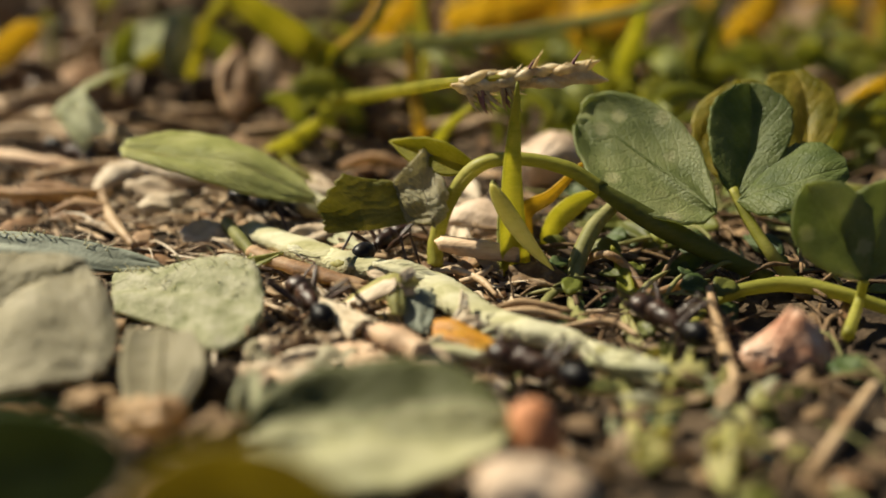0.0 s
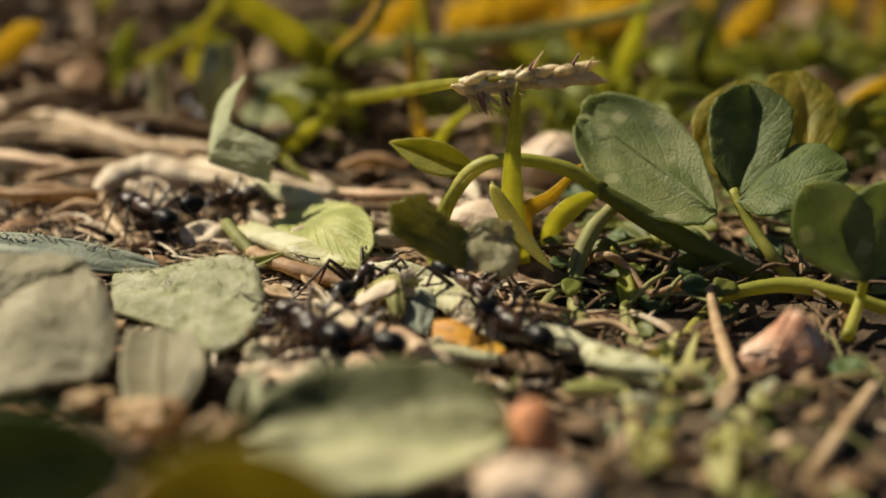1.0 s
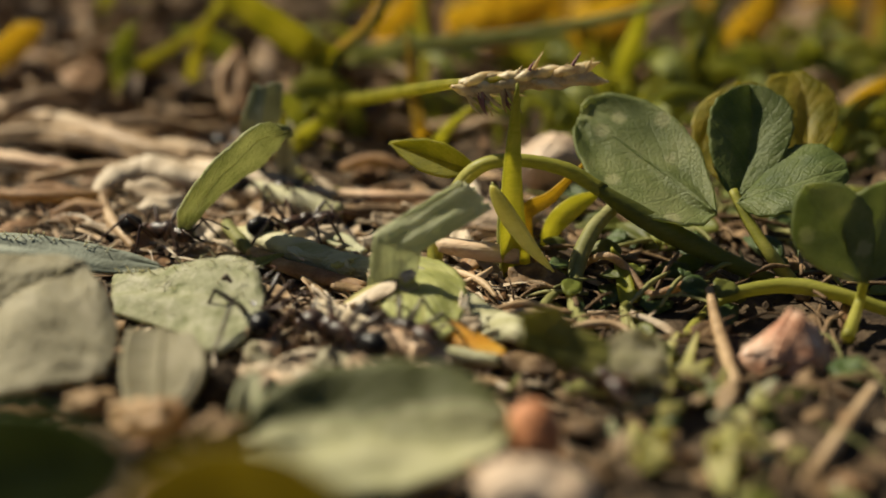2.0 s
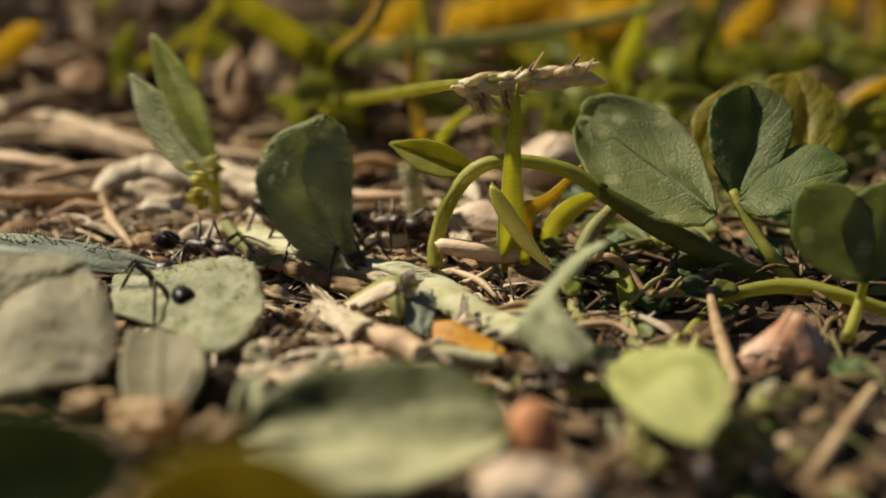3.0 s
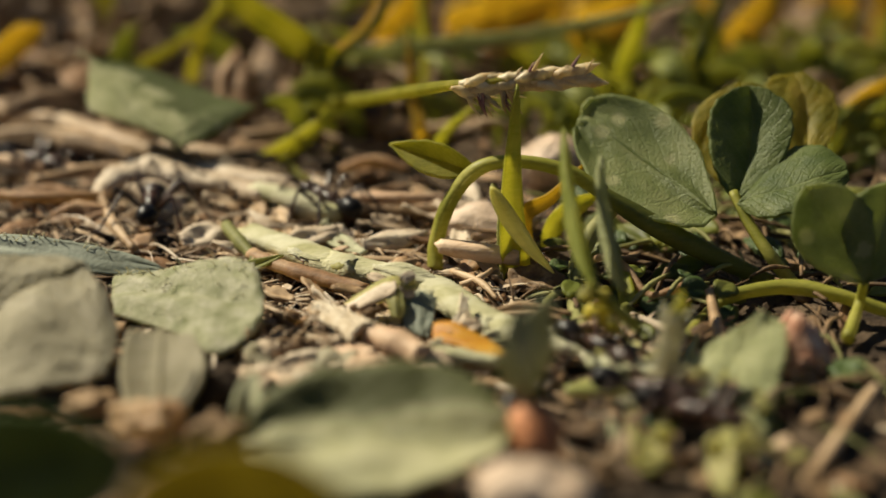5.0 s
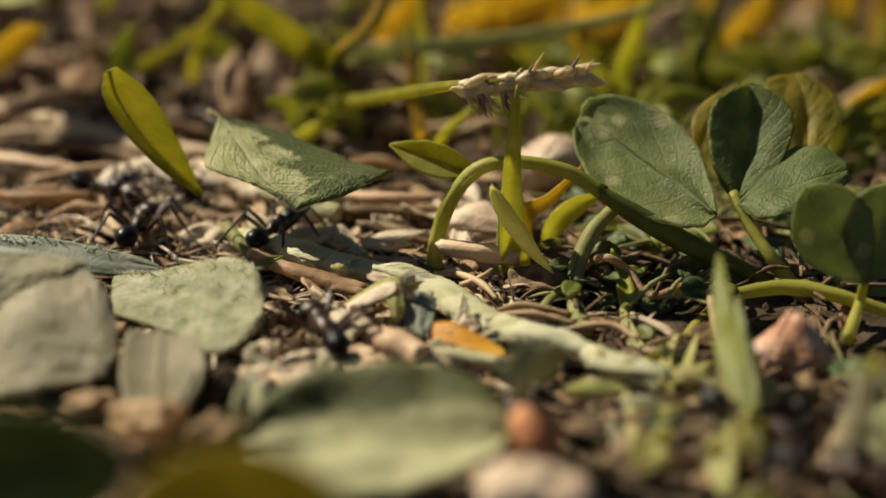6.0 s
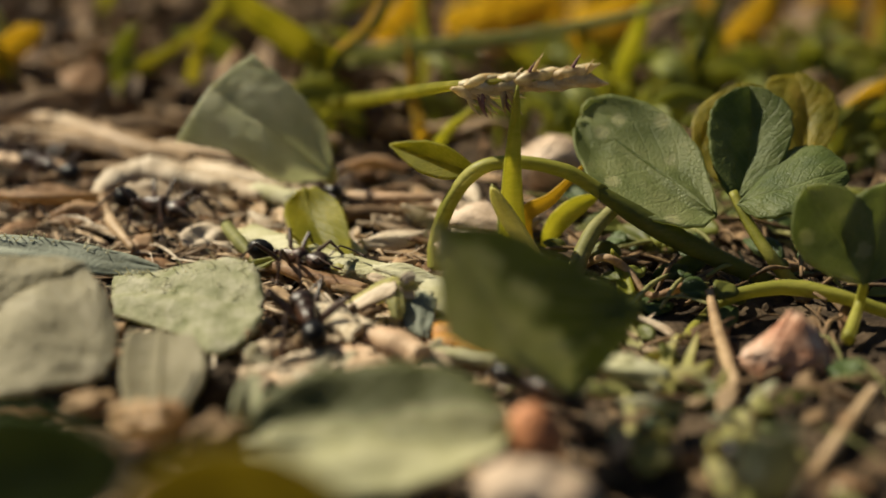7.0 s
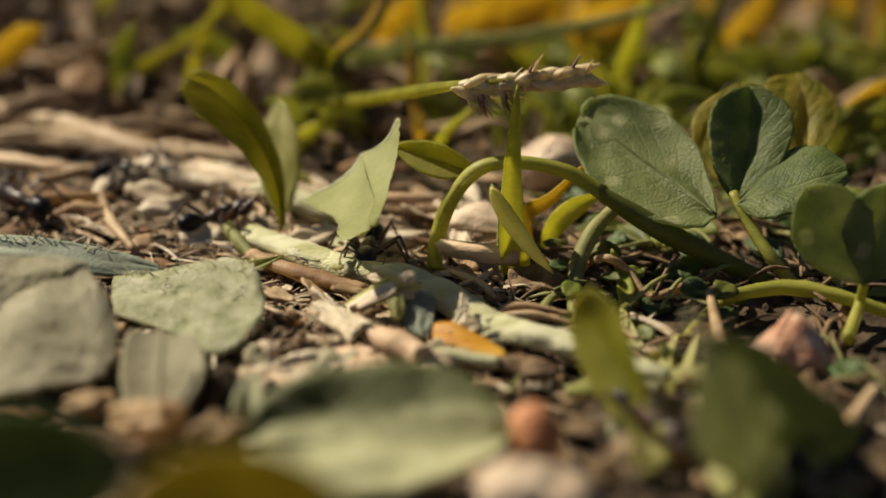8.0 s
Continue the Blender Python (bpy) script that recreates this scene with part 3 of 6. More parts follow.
def splinters():
    """Sharp thin shreds between the larger pieces."""
    rng = np.random.RandomState(43)
    for name, mat, count in (("pale_shreds", CHIP, 420), ("dark_shreds", BARK, 420)):
        g = Geo()
        for i in range(count):
            x, y = rng.uniform(-30, 12), rng.uniform(-20, 30)
            if i % 2:
                x, y = rng.uniform(-14, 6), rng.uniform(-14, 8)
            n, w = rng.uniform(0.6, 2.6), rng.uniform(0.12, 0.5)
            m = np.array(pose(x, y, lie(x, y) + rng.uniform(0.2, 0.7), rng.uniform(-35, 35), rng.uniform(-50, 50), rng.uniform(0, 360)))
            g.merge(leaf_geo(n, w, ("point", "cut")[i % 2], rng.uniform(-20, 40), rng.uniform(-0.2, 0.2), 0, 0.8, 0.06, i, 6, 2).moved(m))
        solo(name, g, mat, (0, 0, 0), "thin torn shreds of dry plants", "litter", kind="stuff", smooth=False)


splinters()


def trail_fibres():
    """Dusty pale fibres and flat shreds matted along the trail."""
    rng = np.random.RandomState(47)
    for name, mat, count, lo, hi in (("pale_fibres", CHIP, 380, 1.0, 4.5), ("beige_fibres", STRAW, 240, 1.0, 3.5)):
        g = Geo()
        for i in range(count):
            u = rng.rand()
            x, y = -24 + 30 * u + rng.normal() * 3.2, 9 - 27 * u + rng.normal() * 3.6
            n, a = rng.uniform(lo, hi), rng.normal() * 0.7 - 0.4
            z = lie(x, y) + rng.uniform(0.25, 0.75)
            dx, dy = n / 2 * math.cos(a), n / 2 * math.sin(a)
            w = 0.05 + 0.22 * rng.rand() ** 2
            tube([(x - dx, y - dy, z), (x, y + rng.uniform(-0.3, 0.3), z + rng.uniform(0, 0.35)), (x + dx, y + dy, z + rng.uniform(-0.2, 0.3))], (w * 0.5, w, w * 0.3), 5, 5, 0.1, rng.uniform(0.3, 0.7), i, g)
        solo(name, g, mat, (0, 0, 0), "matted dry fibres along the ant trail", "litter", kind="stuff")


trail_fibres()

# clover with its bent stalk
clover = thing("clover_plant", (20.27, -5.55, 0), "low green clover with rounded leaflets on an arched stalk", "clover")
part("stalk", tube([(-0.51, -3.86, 0), (-0.44, -3.14, 1.6), (0.4, -3.2, 4.31), (2.18, -3.4, 6.64), (4.66, -3.72, 7.22), (7.68, -3.91, 6.69), (9.88, -4.35, 5.52)],
     (0.54, 0.5, 0.5, 0.5, 0.43, 0.47, 0.47), 12, 50, 0.03), STEM, clover, "long arched yellow-green stalk")
# same stalk, given a darker green where its lower length is shaded
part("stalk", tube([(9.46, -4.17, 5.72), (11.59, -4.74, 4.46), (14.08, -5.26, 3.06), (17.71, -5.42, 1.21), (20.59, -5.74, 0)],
     (0.39, 0.57, 0.68, 0.61, 0.47), 12, 40, 0.03), DIMGREEN, clover, "lower length of the stalk, its shade in the dark green")
part("leaflet", cut_leaf(*([(17.1, -5.3, 4.3), (17.1, -3.4, 5.5), (16.5, -0.7, 7.3), (14.8, 1.5, 8.8), (12.2, 2.9, 9.7), (10, 3.2, 9.6), (9.2, 2.6, 9.1)], [(17.1, -5.3, 4.3), (15.7, -3.6, 5), (14, -1.7, 5.9), (12.3, -0.1, 6.8), (10.8, 1.1, 7.6), (9.7, 1.7, 8.1), (8.9, 2, 8.4)], [(17.1, -5.3, 4.3), (16.2, -6, 3.8), (14.3, -6, 3.8), (11.6, -4.9, 4.3), (9.6, -2.6, 5.5), (8.6, 0, 7.1), (8.6, 1.4, 7.9)]), arch=0.07, wave=0.22, seed=2, nu=60, nv=24), CLOVERLIT, clover, "folded leaflet in the lit grey-green, with pale spots")
part("midrib", tube([(17.1, -5.3, 4.3), (15.7, -3.6, 5), (14, -1.7, 5.9), (12.3, -0.1, 6.8), (10.8, 1.1, 7.6), (9.7, 1.7, 8.1), (8.9, 2, 8.4)], (0.13, 0.1, 0.05), 6, 24), CLOVER, clover)
part("leaflet", cut_leaf(*([(18.7, -2.7, 4.1), (17.6, -1.6, 5.7), (17.2, 0, 7.9), (17.7, 1.4, 9.6), (19.1, 2.3, 10.4)], [(18.7, -2.7, 4.1), (19.7, -0.7, 5.8), (20.2, 0.8, 7.4), (20.3, 2.1, 9), (20.2, 2.8, 10.4)], [(18.8, -2.7, 4.1), (21.4, -1.5, 6), (22.7, 0, 7.9), (22.6, 1.4, 9.5), (21.2, 2.4, 10.4)]), arch=0.04, wave=0.2, seed=3), CLOVER, clover, "rounded leaflet, its shade in the dark green")
part("leaflet", cut_leaf(*([(18.8, -3.3, 4.2), (20.6, -1.4, 5.5), (22.4, -0.1, 6.8), (24.3, -0.5, 7.3), (25.8, -1.8, 6.6)], [(18.8, -3.3, 4.2), (20.5, -3.5, 5), (22.2, -3.7, 5.6), (24, -3.5, 6.1), (25.7, -2.9, 6.4)], [(18.8, -3.3, 4.1), (19.9, -4.9, 3.9), (21.7, -5.6, 4.4), (24, -5.2, 4.8), (25.7, -3.5, 6)]), arch=0.05, wave=0.2, seed=4), CLOVER, clover)
part("leaflet", cut_leaf(*([(18.8, -0.1, 4.1), (17.1, 1.5, 5.5), (16.6, 3, 7.2), (17.2, 4.3, 8.6), (19.1, 5.2, 9.6)], [(19.1, -0.2, 3.9), (19, 1.9, 5.8), (19.1, 3.4, 7.5), (19.6, 4.6, 8.9), (20.1, 5.4, 9.9)], [(19.5, -0.1, 4.1), (21.6, 1.6, 5.5), (22.8, 3.3, 7.1), (22.7, 4.7, 8.9), (21.2, 5.4, 9.9)]), arch=0.05, wave=0.45, seed=5), CLOVERDRY, clover, "yellowing leaflet with a ragged edge")
part("leaflet", cut_leaf(*([(23.4, 1.4, 5.1), (22.8, 2.7, 6.7), (22.4, 4.1, 8.2), (21.9, 5.6, 9.2), (22.1, 6.4, 10)], [(24, 1.4, 5.1), (24.4, 3.1, 6.6), (24.6, 4.7, 8.1), (24.4, 6, 9.3), (24, 7, 10.2)], [(24.6, 1.4, 5.3), (26, 3, 7), (26.7, 4.5, 8.1), (26.3, 5.9, 9.3), (24.9, 6.9, 10.1)]), arch=0.05, wave=0.45, seed=6), CLOVERDRY, clover, "yellowing leaflet with a ragged edge")
part("leaf_stalk", tube([(21.97, -6.04, 0), (20.65, -5.8, 1.63), (19.41, -4.11, 3.29), (18.58, -2.47, 4.82)], (0.47, 0.39, 0.32), 8, 16), STEM, clover)
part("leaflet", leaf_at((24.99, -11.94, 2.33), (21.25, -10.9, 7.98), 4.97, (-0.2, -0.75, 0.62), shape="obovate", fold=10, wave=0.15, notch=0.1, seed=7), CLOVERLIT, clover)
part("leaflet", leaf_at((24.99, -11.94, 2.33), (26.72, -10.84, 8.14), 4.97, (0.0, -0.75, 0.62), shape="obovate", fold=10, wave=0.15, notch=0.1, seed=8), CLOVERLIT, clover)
part("leaf_stalk", tube([(24.99, -11.91, 2.39), (24.9, -11.48, 0.69), (23.49, -14.96, 0)], (0.3, 0.33, 0.4), 8, 12), STEM, clover)
part("small_leaf", leaf_at((2.22, -3, 6.28), (-3.58, -0.44, 7.42), 2.46, (0.15, -0.95, 0.2), shape="lance", fold=30, bend=0.06, wave=0.1, seed=9), OLIVELEAF, clover, "small pointed yellow-green leaf")
part("runner", tube([(14.14, -14.96, 0), (15.91, -9.89, -0.78), (17.81, -9.42, 0.48), (20.92, -9.24, 0.97), (23.79, -10.34, 0.89), (27.65, -11.57, 0)], (0.38, 0.41, 0.48, 0.41), 10, 36, 0.04), STEM, clover, "yellow-green creeping runner")

# grass spike
spike = thing("grass_spike", (-13.15, 35.19, 0), "flowering grass spike with pale husks leaning over", "grass")
part("stalk", tube([(-13.15, 35.19, 0), (-6.15, 18.01, 5.38), (-1.67, 4.65, 9.64), (0.92, -2.99, 12.04), (5.05, -4.62, 12.83), (8.82, -4.91, 13.18)], (0.5, 0.45, 0.38, 0.2, 0.11), 8, 30), OLIVELEAF, spike)
rng = np.random.RandomState(3)
lo, hi = V(*(1.33, -3.6, 12.13)), V(*(8.75, -4.94, 13.12))
for i in range(22):
    u, side = i / 21, (i % 3) - 1
    c = lo * (1 - u) + hi * u + V(0, rng.uniform(-0.35, 0.1), side * 0.34)
    a = radians(6 + side * rng.uniform(6, 16) + (rng.uniform(-25, 25) if u < 0.4 else 0))
    n = rng.uniform(1.8, 2.4)
    d = V(math.cos(a), rng.uniform(-0.2, 0.2), math.sin(a))
    part("husk", tube([c - d * n * 0.4, c - d * n * 0.1, c + d * n * 0.25, c + d * n * 0.6], (0.15, 0.44, 0.38, 0.05), 10, 14, 0.16, 0.85, i), SEED, spike)
for i in range(34):
    u = rng.rand() * 0.45 - 0.06 if i % 4 else rng.rand()
    c = lo * (1 - u) + hi * u + V(0, -0.2, -0.2)
    a = rng.uniform(-1.6, -0.2) if i % 4 else rng.uniform(0.5, 1.5)
    d = V(math.cos(a), rng.uniform(-0.3, 0.3), math.sin(a)) * rng.uniform(1.0, 2.1)
    part("awn", tube([c, c + d * 0.6, c + d + V(0.2, 0, 0.1)], (0.15, 0.13, 0.02), 5, 5), PURPLE if i % 3 == 0 else SEED, spike)

# grass tuft by the arch
tuft = thing("grass_tuft", (5.09, -4.56, 0), "small tuft of bright green grass blades", "grass")
part("blade", blade([(4.65, -4.06, 0), (4.28, -5.59, 3.63), (4.27, -5.19, 7.57), (4.56, -4.93, 12.55)], 1.88, THROUGH), GRASS, tuft, "upright pointed blade")
part("blade", blade([(2.93, -6.15, 6.42), (4.04, -6.82, 4.62), (5.44, -7.49, 2.82), (6.83, -8.02, 1.38)], 1.2, (0.05, -1, 0), shape="point"), PALEBLADE, tuft, "pale drooping blade")
part("blade", blade([(5.35, -3.05, 0), (5.11, -3.04, 3.3), (6.92, -2.6, 4.48), (9.18, -0.89, 6.22)], 1.38, THROUGH), GOLD, tuft, "yellowed blade")
part("blade", blade([(6.62, 0.11, 0), (7.42, -1.28, 2.29), (8.71, -0.9, 3.33), (10.19, -0.64, 4.02)], 1.4, (0.1, -0.95, 0.25), shape="oval"), GRASS, tuft)
part("blade", blade([(4.21, -4.06, 0), (3.95, -3.48, 2.11), (3.84, -2.73, 4.14), (3.12, -2.28, 5.33)], 1.09), LIGHTLEAF, tuft)

# loose stems among the clover
solo("bent_stem", tube([(11.01, -2.83, 3.87), (9.55, -4.3, 2.79), (8.46, -5.98, 1.13), (8.09, -8.58, -0.12), (8.21, -13.97, 0)], (0.47, 0.53, 0.53, 0.56), 10, 30, 0.04), GREYSTEM, (8.21, -13.97, 0), "grey-green bent plant stem on soil", "stem")
solo("red_stem", tube([(8.99, -3.25, 0), (10.07, -6.73, 1.98), (11.48, -7.01, 1.22), (12.58, -8.48, 0.14), (14.15, -8.4, 0.37), (17.32, -4.26, 0)], (0.21, 0.28, 0.28, 0.32), 8, 36), DRYLEAF, (12.55, -8.87, 0), "thin reddish dry arched stem", "stem")
solo("green_shoot", blade([(11.3, -9.79, 0), (11.12, -7.04, 1.15), (10.59, -5.61, 2.12)], 1.06), GRASS, (11.3, -9.79, 0), "short green shoot in the litter", "shoot")

rng = np.random.RandomState(37)
for k in range(170):
    x, y = rng.uniform(7, 32), rng.uniform(-10, 18)
    n, a = rng.uniform(2, 6), rng.uniform(0, 3.14)
    d = V(math.cos(a), math.sin(a), rng.uniform(-0.1, 0.5)) * n / 2
    c = V(x, y, lie(x, y) + 0.8 + rng.rand())
    if k % 2:
        solo("thin_twig", tube([c - d, c + V(0, 0, 0.3), c + d], (0.1, 0.17, 0.08), 6, 10, 0.15), (BARK, GREYSTEM)[k // 2 % 2], c, "thin dim twig under the clover", "twig", "twigs under the clover")
    else:
        solo("ground_leaf", leaf_geo(n * 0.6, rng.uniform(0.8, 1.8), "oval", 20, 0.2, 0.1, 0.4, 0.14, 170 + k, 10, 6).moved(frame_of(c - d * 0.5, c + d * 0.5, (0, -0.6, 0.8))), (DIMGREEN, LOWGREEN, DEEPLEAF)[k // 2 % 3], c, "small leaf in the clover's shade", "leaf", "leaves under the clover")

rng = np.random.RandomState(39)
for k in range(150):
    x, y = rng.uniform(3, 24), rng.uniform(-38, 4)
    if x > 0.28 * (y + 103) + 2:
        continue
    n, a = rng.uniform(1.5, 5.5), rng.uniform(0, 3.14)
    d = V(math.cos(a), math.sin(a), rng.uniform(-0.15, 0.3)) * n / 2
    c = V(x, y, lie(x, y) + 0.35 + 0.7 * rng.rand())
    if k % 3:
        r = 0.08 + 0.2 * rng.rand() ** 2
        solo("thin_twig", tube([c - d, c + V(rng.uniform(-0.4, 0.4), rng.uniform(-0.4, 0.4), 0.3), c + d], (r, r * 1.2, r * 0.6), 7, 10, 0.12, 0.7, k), (BARK, BARK, BARK, BARK, GREYSTEM)[k % 5], c, "thin brown stalk in the shaded thatch", "twig", "stalks in the thatch")
    else:
        solo("ground_leaf", leaf_geo(n * 0.7, rng.uniform(0.8, 2.0), ("oval", "cut")[k % 2], 15, 0.2, 0.1, 0.6, 0.14, 470 + k, 10, 6).moved(frame_of(c - d * 0.5, c + d * 0.5, (rng.uniform(-0.4, 0.4), -0.5, 0.8))), (DIMGREEN, BARK, BARK, DEEPLEAF)[k // 3 % 4], c, "small withered leaf in the shaded thatch", "leaf", "leaves in the thatch")

# stems lying on the ground
twig = thing("fallen_twig", (-4.86, -4.06, 0), "thick pale green stem lying across the trail", "stem")
part("stem", tube([(-13.08, 1.55, 0.6), (-9.28, -2.94, 0.9), (-6.58, -5.4, 0.9), (-2.95, -7.36, 0.9), (-0.48, -9.72, 0.9), (1.54, -12.61, 0.8), (3.31, -14.7, 0.6)],
     (0.95, 1.16, 1.23, 1.05, 1.18, 1.24, 1.16, 1.05), 18, 80, 0.05, 0.6), PALESTEM, twig)
part("node", tube([(-7.12, -5.22, 1.1), (-6.25, -6.12, 1.1), (-5.51, -6.71, 1.1)], (0.9, 1.05, 0.87), 14, 8, 0.14, 0.7), PALESTEM, twig, "yellow-green swollen node")
part("peeled_skin", leaf_geo(5.2, 1.5, "lance", 30, 0.1, 0.2, 0.5, 0.12, 71, 14, 6).moved(frame_of((-4.3, -8.33, 2.1), (0.55, -10.09, 1.6), (0.1, -0.4, 0.9))), PALESTEM, twig)
twig = thing("fallen_twig", (7.34, -15.94, 0), "crushed pale green stem lying on soil", "stem")
part("stem", tube([(2.52, -13.43, 0.6), (4.41, -15.83, 0.8), (6.59, -17.2, 0.8), (8.4, -18.54, 0.8)], (0.9, 1.06, 1.07, 0.9, 0.6), 16, 44, 0.1, 0.6), PALESTEM, twig)
part("stem", tube([(8.22, -18.77, 0.8), (10, -21.25, 0.9), (11.66, -22.91, 0.5)], (0.66, 0.96, 0.31), 12, 16, 0.2, 0.75), PALESTEM, twig)
part("shred", leaf_geo(4.5, 1.2, "cut", 20, 0.2, 0.2, 0.8, 0.12, 72, 12, 6).moved(frame_of((7.88, -20.8, 1.2), (11.63, -22.58, 2), (0, -0.4, 0.9))), PALELEAF, twig)
part("shred", leaf_geo(4.0, 1.0, "cut", 20, 0.2, 0.2, 0.8, 0.12, 73, 12, 6).moved(frame_of((6.5, -23.13, 0.6), (10.79, -22.49, 0.8), (0, -0.4, 0.9))), LIGHTLEAF, twig)
stalk = thing("dry_stalk", (-20.79, 16.76, 0), "bent dry straw stalk on the litter", "straw")
part("stalk", tube([(-24.75, 7.79, 0.9), (-23.71, 10.95, 1.3), (-21.49, 12.48, 1.5), (-18.19, 11.04, 1.4), (-15.17, 9.69, 1.2), (-12.54, 7.77, 1.2)], (0.41, 0.99, 1.29, 1.11, 0.97, 0.72), 12, 44, 0.2, 0.7), CHIP, stalk)
part("split", tube([(-24.25, 8.37, 1), (-22.65, 3.22, 0.9), (-20.19, -1.72, 0.6)], (0.36, 0.43, 0.26), 8, 16, 0.15), STRAW, stalk)
part("husk_flake", leaf_geo(4.4, 1.9, "cut", 25, 0.15, 0.2, 0.7, 0.15, 181, 12, 6).moved(frame_of((-22.43, 8.47, 1.6), (-18.44, 7.15, 1.2), (0, -0.5, 0.85))), CHIP, stalk)
part("husk_flake", leaf_geo(3.6, 1.6, "point", 25, 0.15, 0.2, 0.7, 0.15, 182, 12, 6).moved(frame_of((-24.6, 4.08, 0.8), (-22.02, 7.15, 1.2), (0, -0.5, 0.85))), CHIP, stalk)
part("stalk", tube([(-13.21, 8.41, 1.2), (-10.02, 6.21, 1.1), (-6.96, 4.39, 0.9)], (0.75, 0.9, 0.66), 10, 20, 0.08), PALESTEM, stalk)
solo("dry_stalk", tube([(-7, 4.96, 0.7), (-3.29, 5.2, 0.7), (1.02, 5.92, 0.7)], (0.62, 0.55, 0.47), 8, 16, 0.12), BARK, (-3.35, 7.21, 0), "brown dry stalk on the litter", "straw")
solo("dry_stalk", tube([(-38.22, 29.78, 1.5), (-29.93, 23.9, 1.5), (-23.52, 18.17, 1.5), (-18.88, 15.8, 1.2)], (0.92, 0.99, 0.96, 0.68), 8, 24, 0.12), STRAW, (-31.15, 29.07, 0), "long dry straw on the litter", "straw")
solo("brown_stalk", tube([(-12.34, -3.36, 0.9), (-8.61, -6.87, 0.9), (-4.64, -8.94, 0.7)], (0.51, 0.65, 0.5), 8, 18, 0.12, 0.7), DRYLEAF, (-8.82, -4.56, 0), "flat reddish brown stalk on litter", "straw")
splinter = thing("wood_splinter", (-4.13, -13.29, 0), "split pale wood splinter with fine grain", "wood chip")
part("splinter", sheet(lambda u, v: V(v * (0.45 + 0.45 * u) + 0.08 * noise.noise((u * 6, 3, 1)), u * (4.7 + 0.5 * noise.noise((v * 5, 7, 0))), 0.3 * (1 - v * v) + 0.14 * noise.noise((v * 7, u * 1.2, 4)) + 0.05 * noise.noise((v * 16, u * 2, 9))), 26, 30, 0.35).moved(
     frame_of((-7.41, -13.63, 1.4), (-3.26, -18.97, 1.4), (0.15, -0.6, 0.8))), SPLINT, splinter)
part("stub", tube([(-4.14, -16.86, 1), (-2.66, -18.05, 1), (-1.06, -19.53, 0.9)], (0.68, 0.88, 0.7), 12, 18, 0.08), PINKWOOD, splinter)
part("knot", tube([(-5.05, -15.99, 0.8), (-4.32, -16.28, 1.1), (-4, -16.17, 1.3)], (0.41, 0.69, 0.55), 8, 8, 0.2), DRYLEAF, splinter)
solo("yellow_straw", tube([(-1.56, -18, 0.7), (0.5, -18.93, 0.7), (3.16, -19.47, 0.6)], (0.51, 0.57, 0.36), 8, 16, 0.2, 0.7), PALESTEM, (0.51, -17.37, 0), "crumbling yellowish straw on the litter", "straw")
solo("orange_leaf_strip", cut_leaf([(-0.5, -15.7, 1.3), (0.7, -16.2, 1.5), (2.1, -17.1, 1.1), (3.5, -18.3, 0.7)], [(-0.6, -16.5, 1), (0.7, -17.1, 1.1), (2.1, -17.9, 0.9), (3.5, -18.7, 0.7)], [(-0.5, -17.2, 0.7), (0.7, -17.8, 0.8), (2.1, -18.6, 0.7), (3.4, -19, 0.6)], arch=0.05, wave=0.5, thick=0.12, seed=75, nu=24, nv=10), ORANGE, (1.5, -17, 0), "orange-yellow strip of dry leaf", "leaf")
husk = thing("curled_husk", (-4, -13, 0), "curled pale husk with a torn frill", "husk")
part("husk", tube([(-6.5, -12.2, 0.3), (-5.2, -12.1, 1.1), (-4, -12, 1.6), (-3, -11.9, 2), (-2.4, -12.1, 2)], (0.2, 0.5, 0.62, 0.66, 0.55), 14, 30, 0.10, 0.85), CREAMGREEN, husk)
part("dry_skin", cut_leaf([(-6.3, -12.2, 0.7), (-4.8, -12.1, 1.6), (-3.5, -12, 2.3), (-2.8, -12.1, 2.5)], [(-6.3, -12.8, 0.5), (-4.8, -12.9, 1.5), (-3.5, -12.7, 2.2), (-2.7, -12.8, 2.4)], [(-6.1, -13.1, 0.4), (-4.7, -13.4, 1.2), (-3.4, -13.3, 1.8), (-2.8, -13.2, 2.1)], arch=0.1, wave=0.6, thick=0.1, seed=83, nu=24, nv=10), CHIP, husk, "dry beige skin peeling off")
rng = np.random.RandomState(81)
mouth = V(-2.5, -12.5, 2.1)
for k in range(11):
    a = k * 0.571
    c = mouth + V(0.3 * math.cos(a) * 0.4, -0.1, 0.55 * math.sin(a))
    d = V(0.35 + 0.25 * rng.rand(), -0.35 * rng.rand(), 0.55 * math.sin(a) + 0.2 * rng.uniform(-1, 1))
    part("frill", leaf_geo(0.95, 0.55, "cut", 15, 0.25, 0.1, 0.9, 0.07, 80 + k, 10, 6).moved(frame_of(c, c + d, (0.3 * math.cos(a), -0.8, 0.5))), (CHIP, CREAMGREEN, CHIP)[k % 3], husk)
part("green_core", cut_leaf([(-3.1, -12.7, 2.2), (-3.3, -13.4, 1.7), (-3, -14.1, 1.1)], [(-2.7, -12.9, 2.2), (-2.8, -13.7, 1.7), (-2.6, -14.3, 1)], [(-2.4, -13, 2.1), (-2.2, -13.6, 1.6), (-2.3, -14.1, 1)], arch=0.1, wave=0.4, thick=0.14, seed=88, nu=20, nv=10), CREAMGREEN, husk)
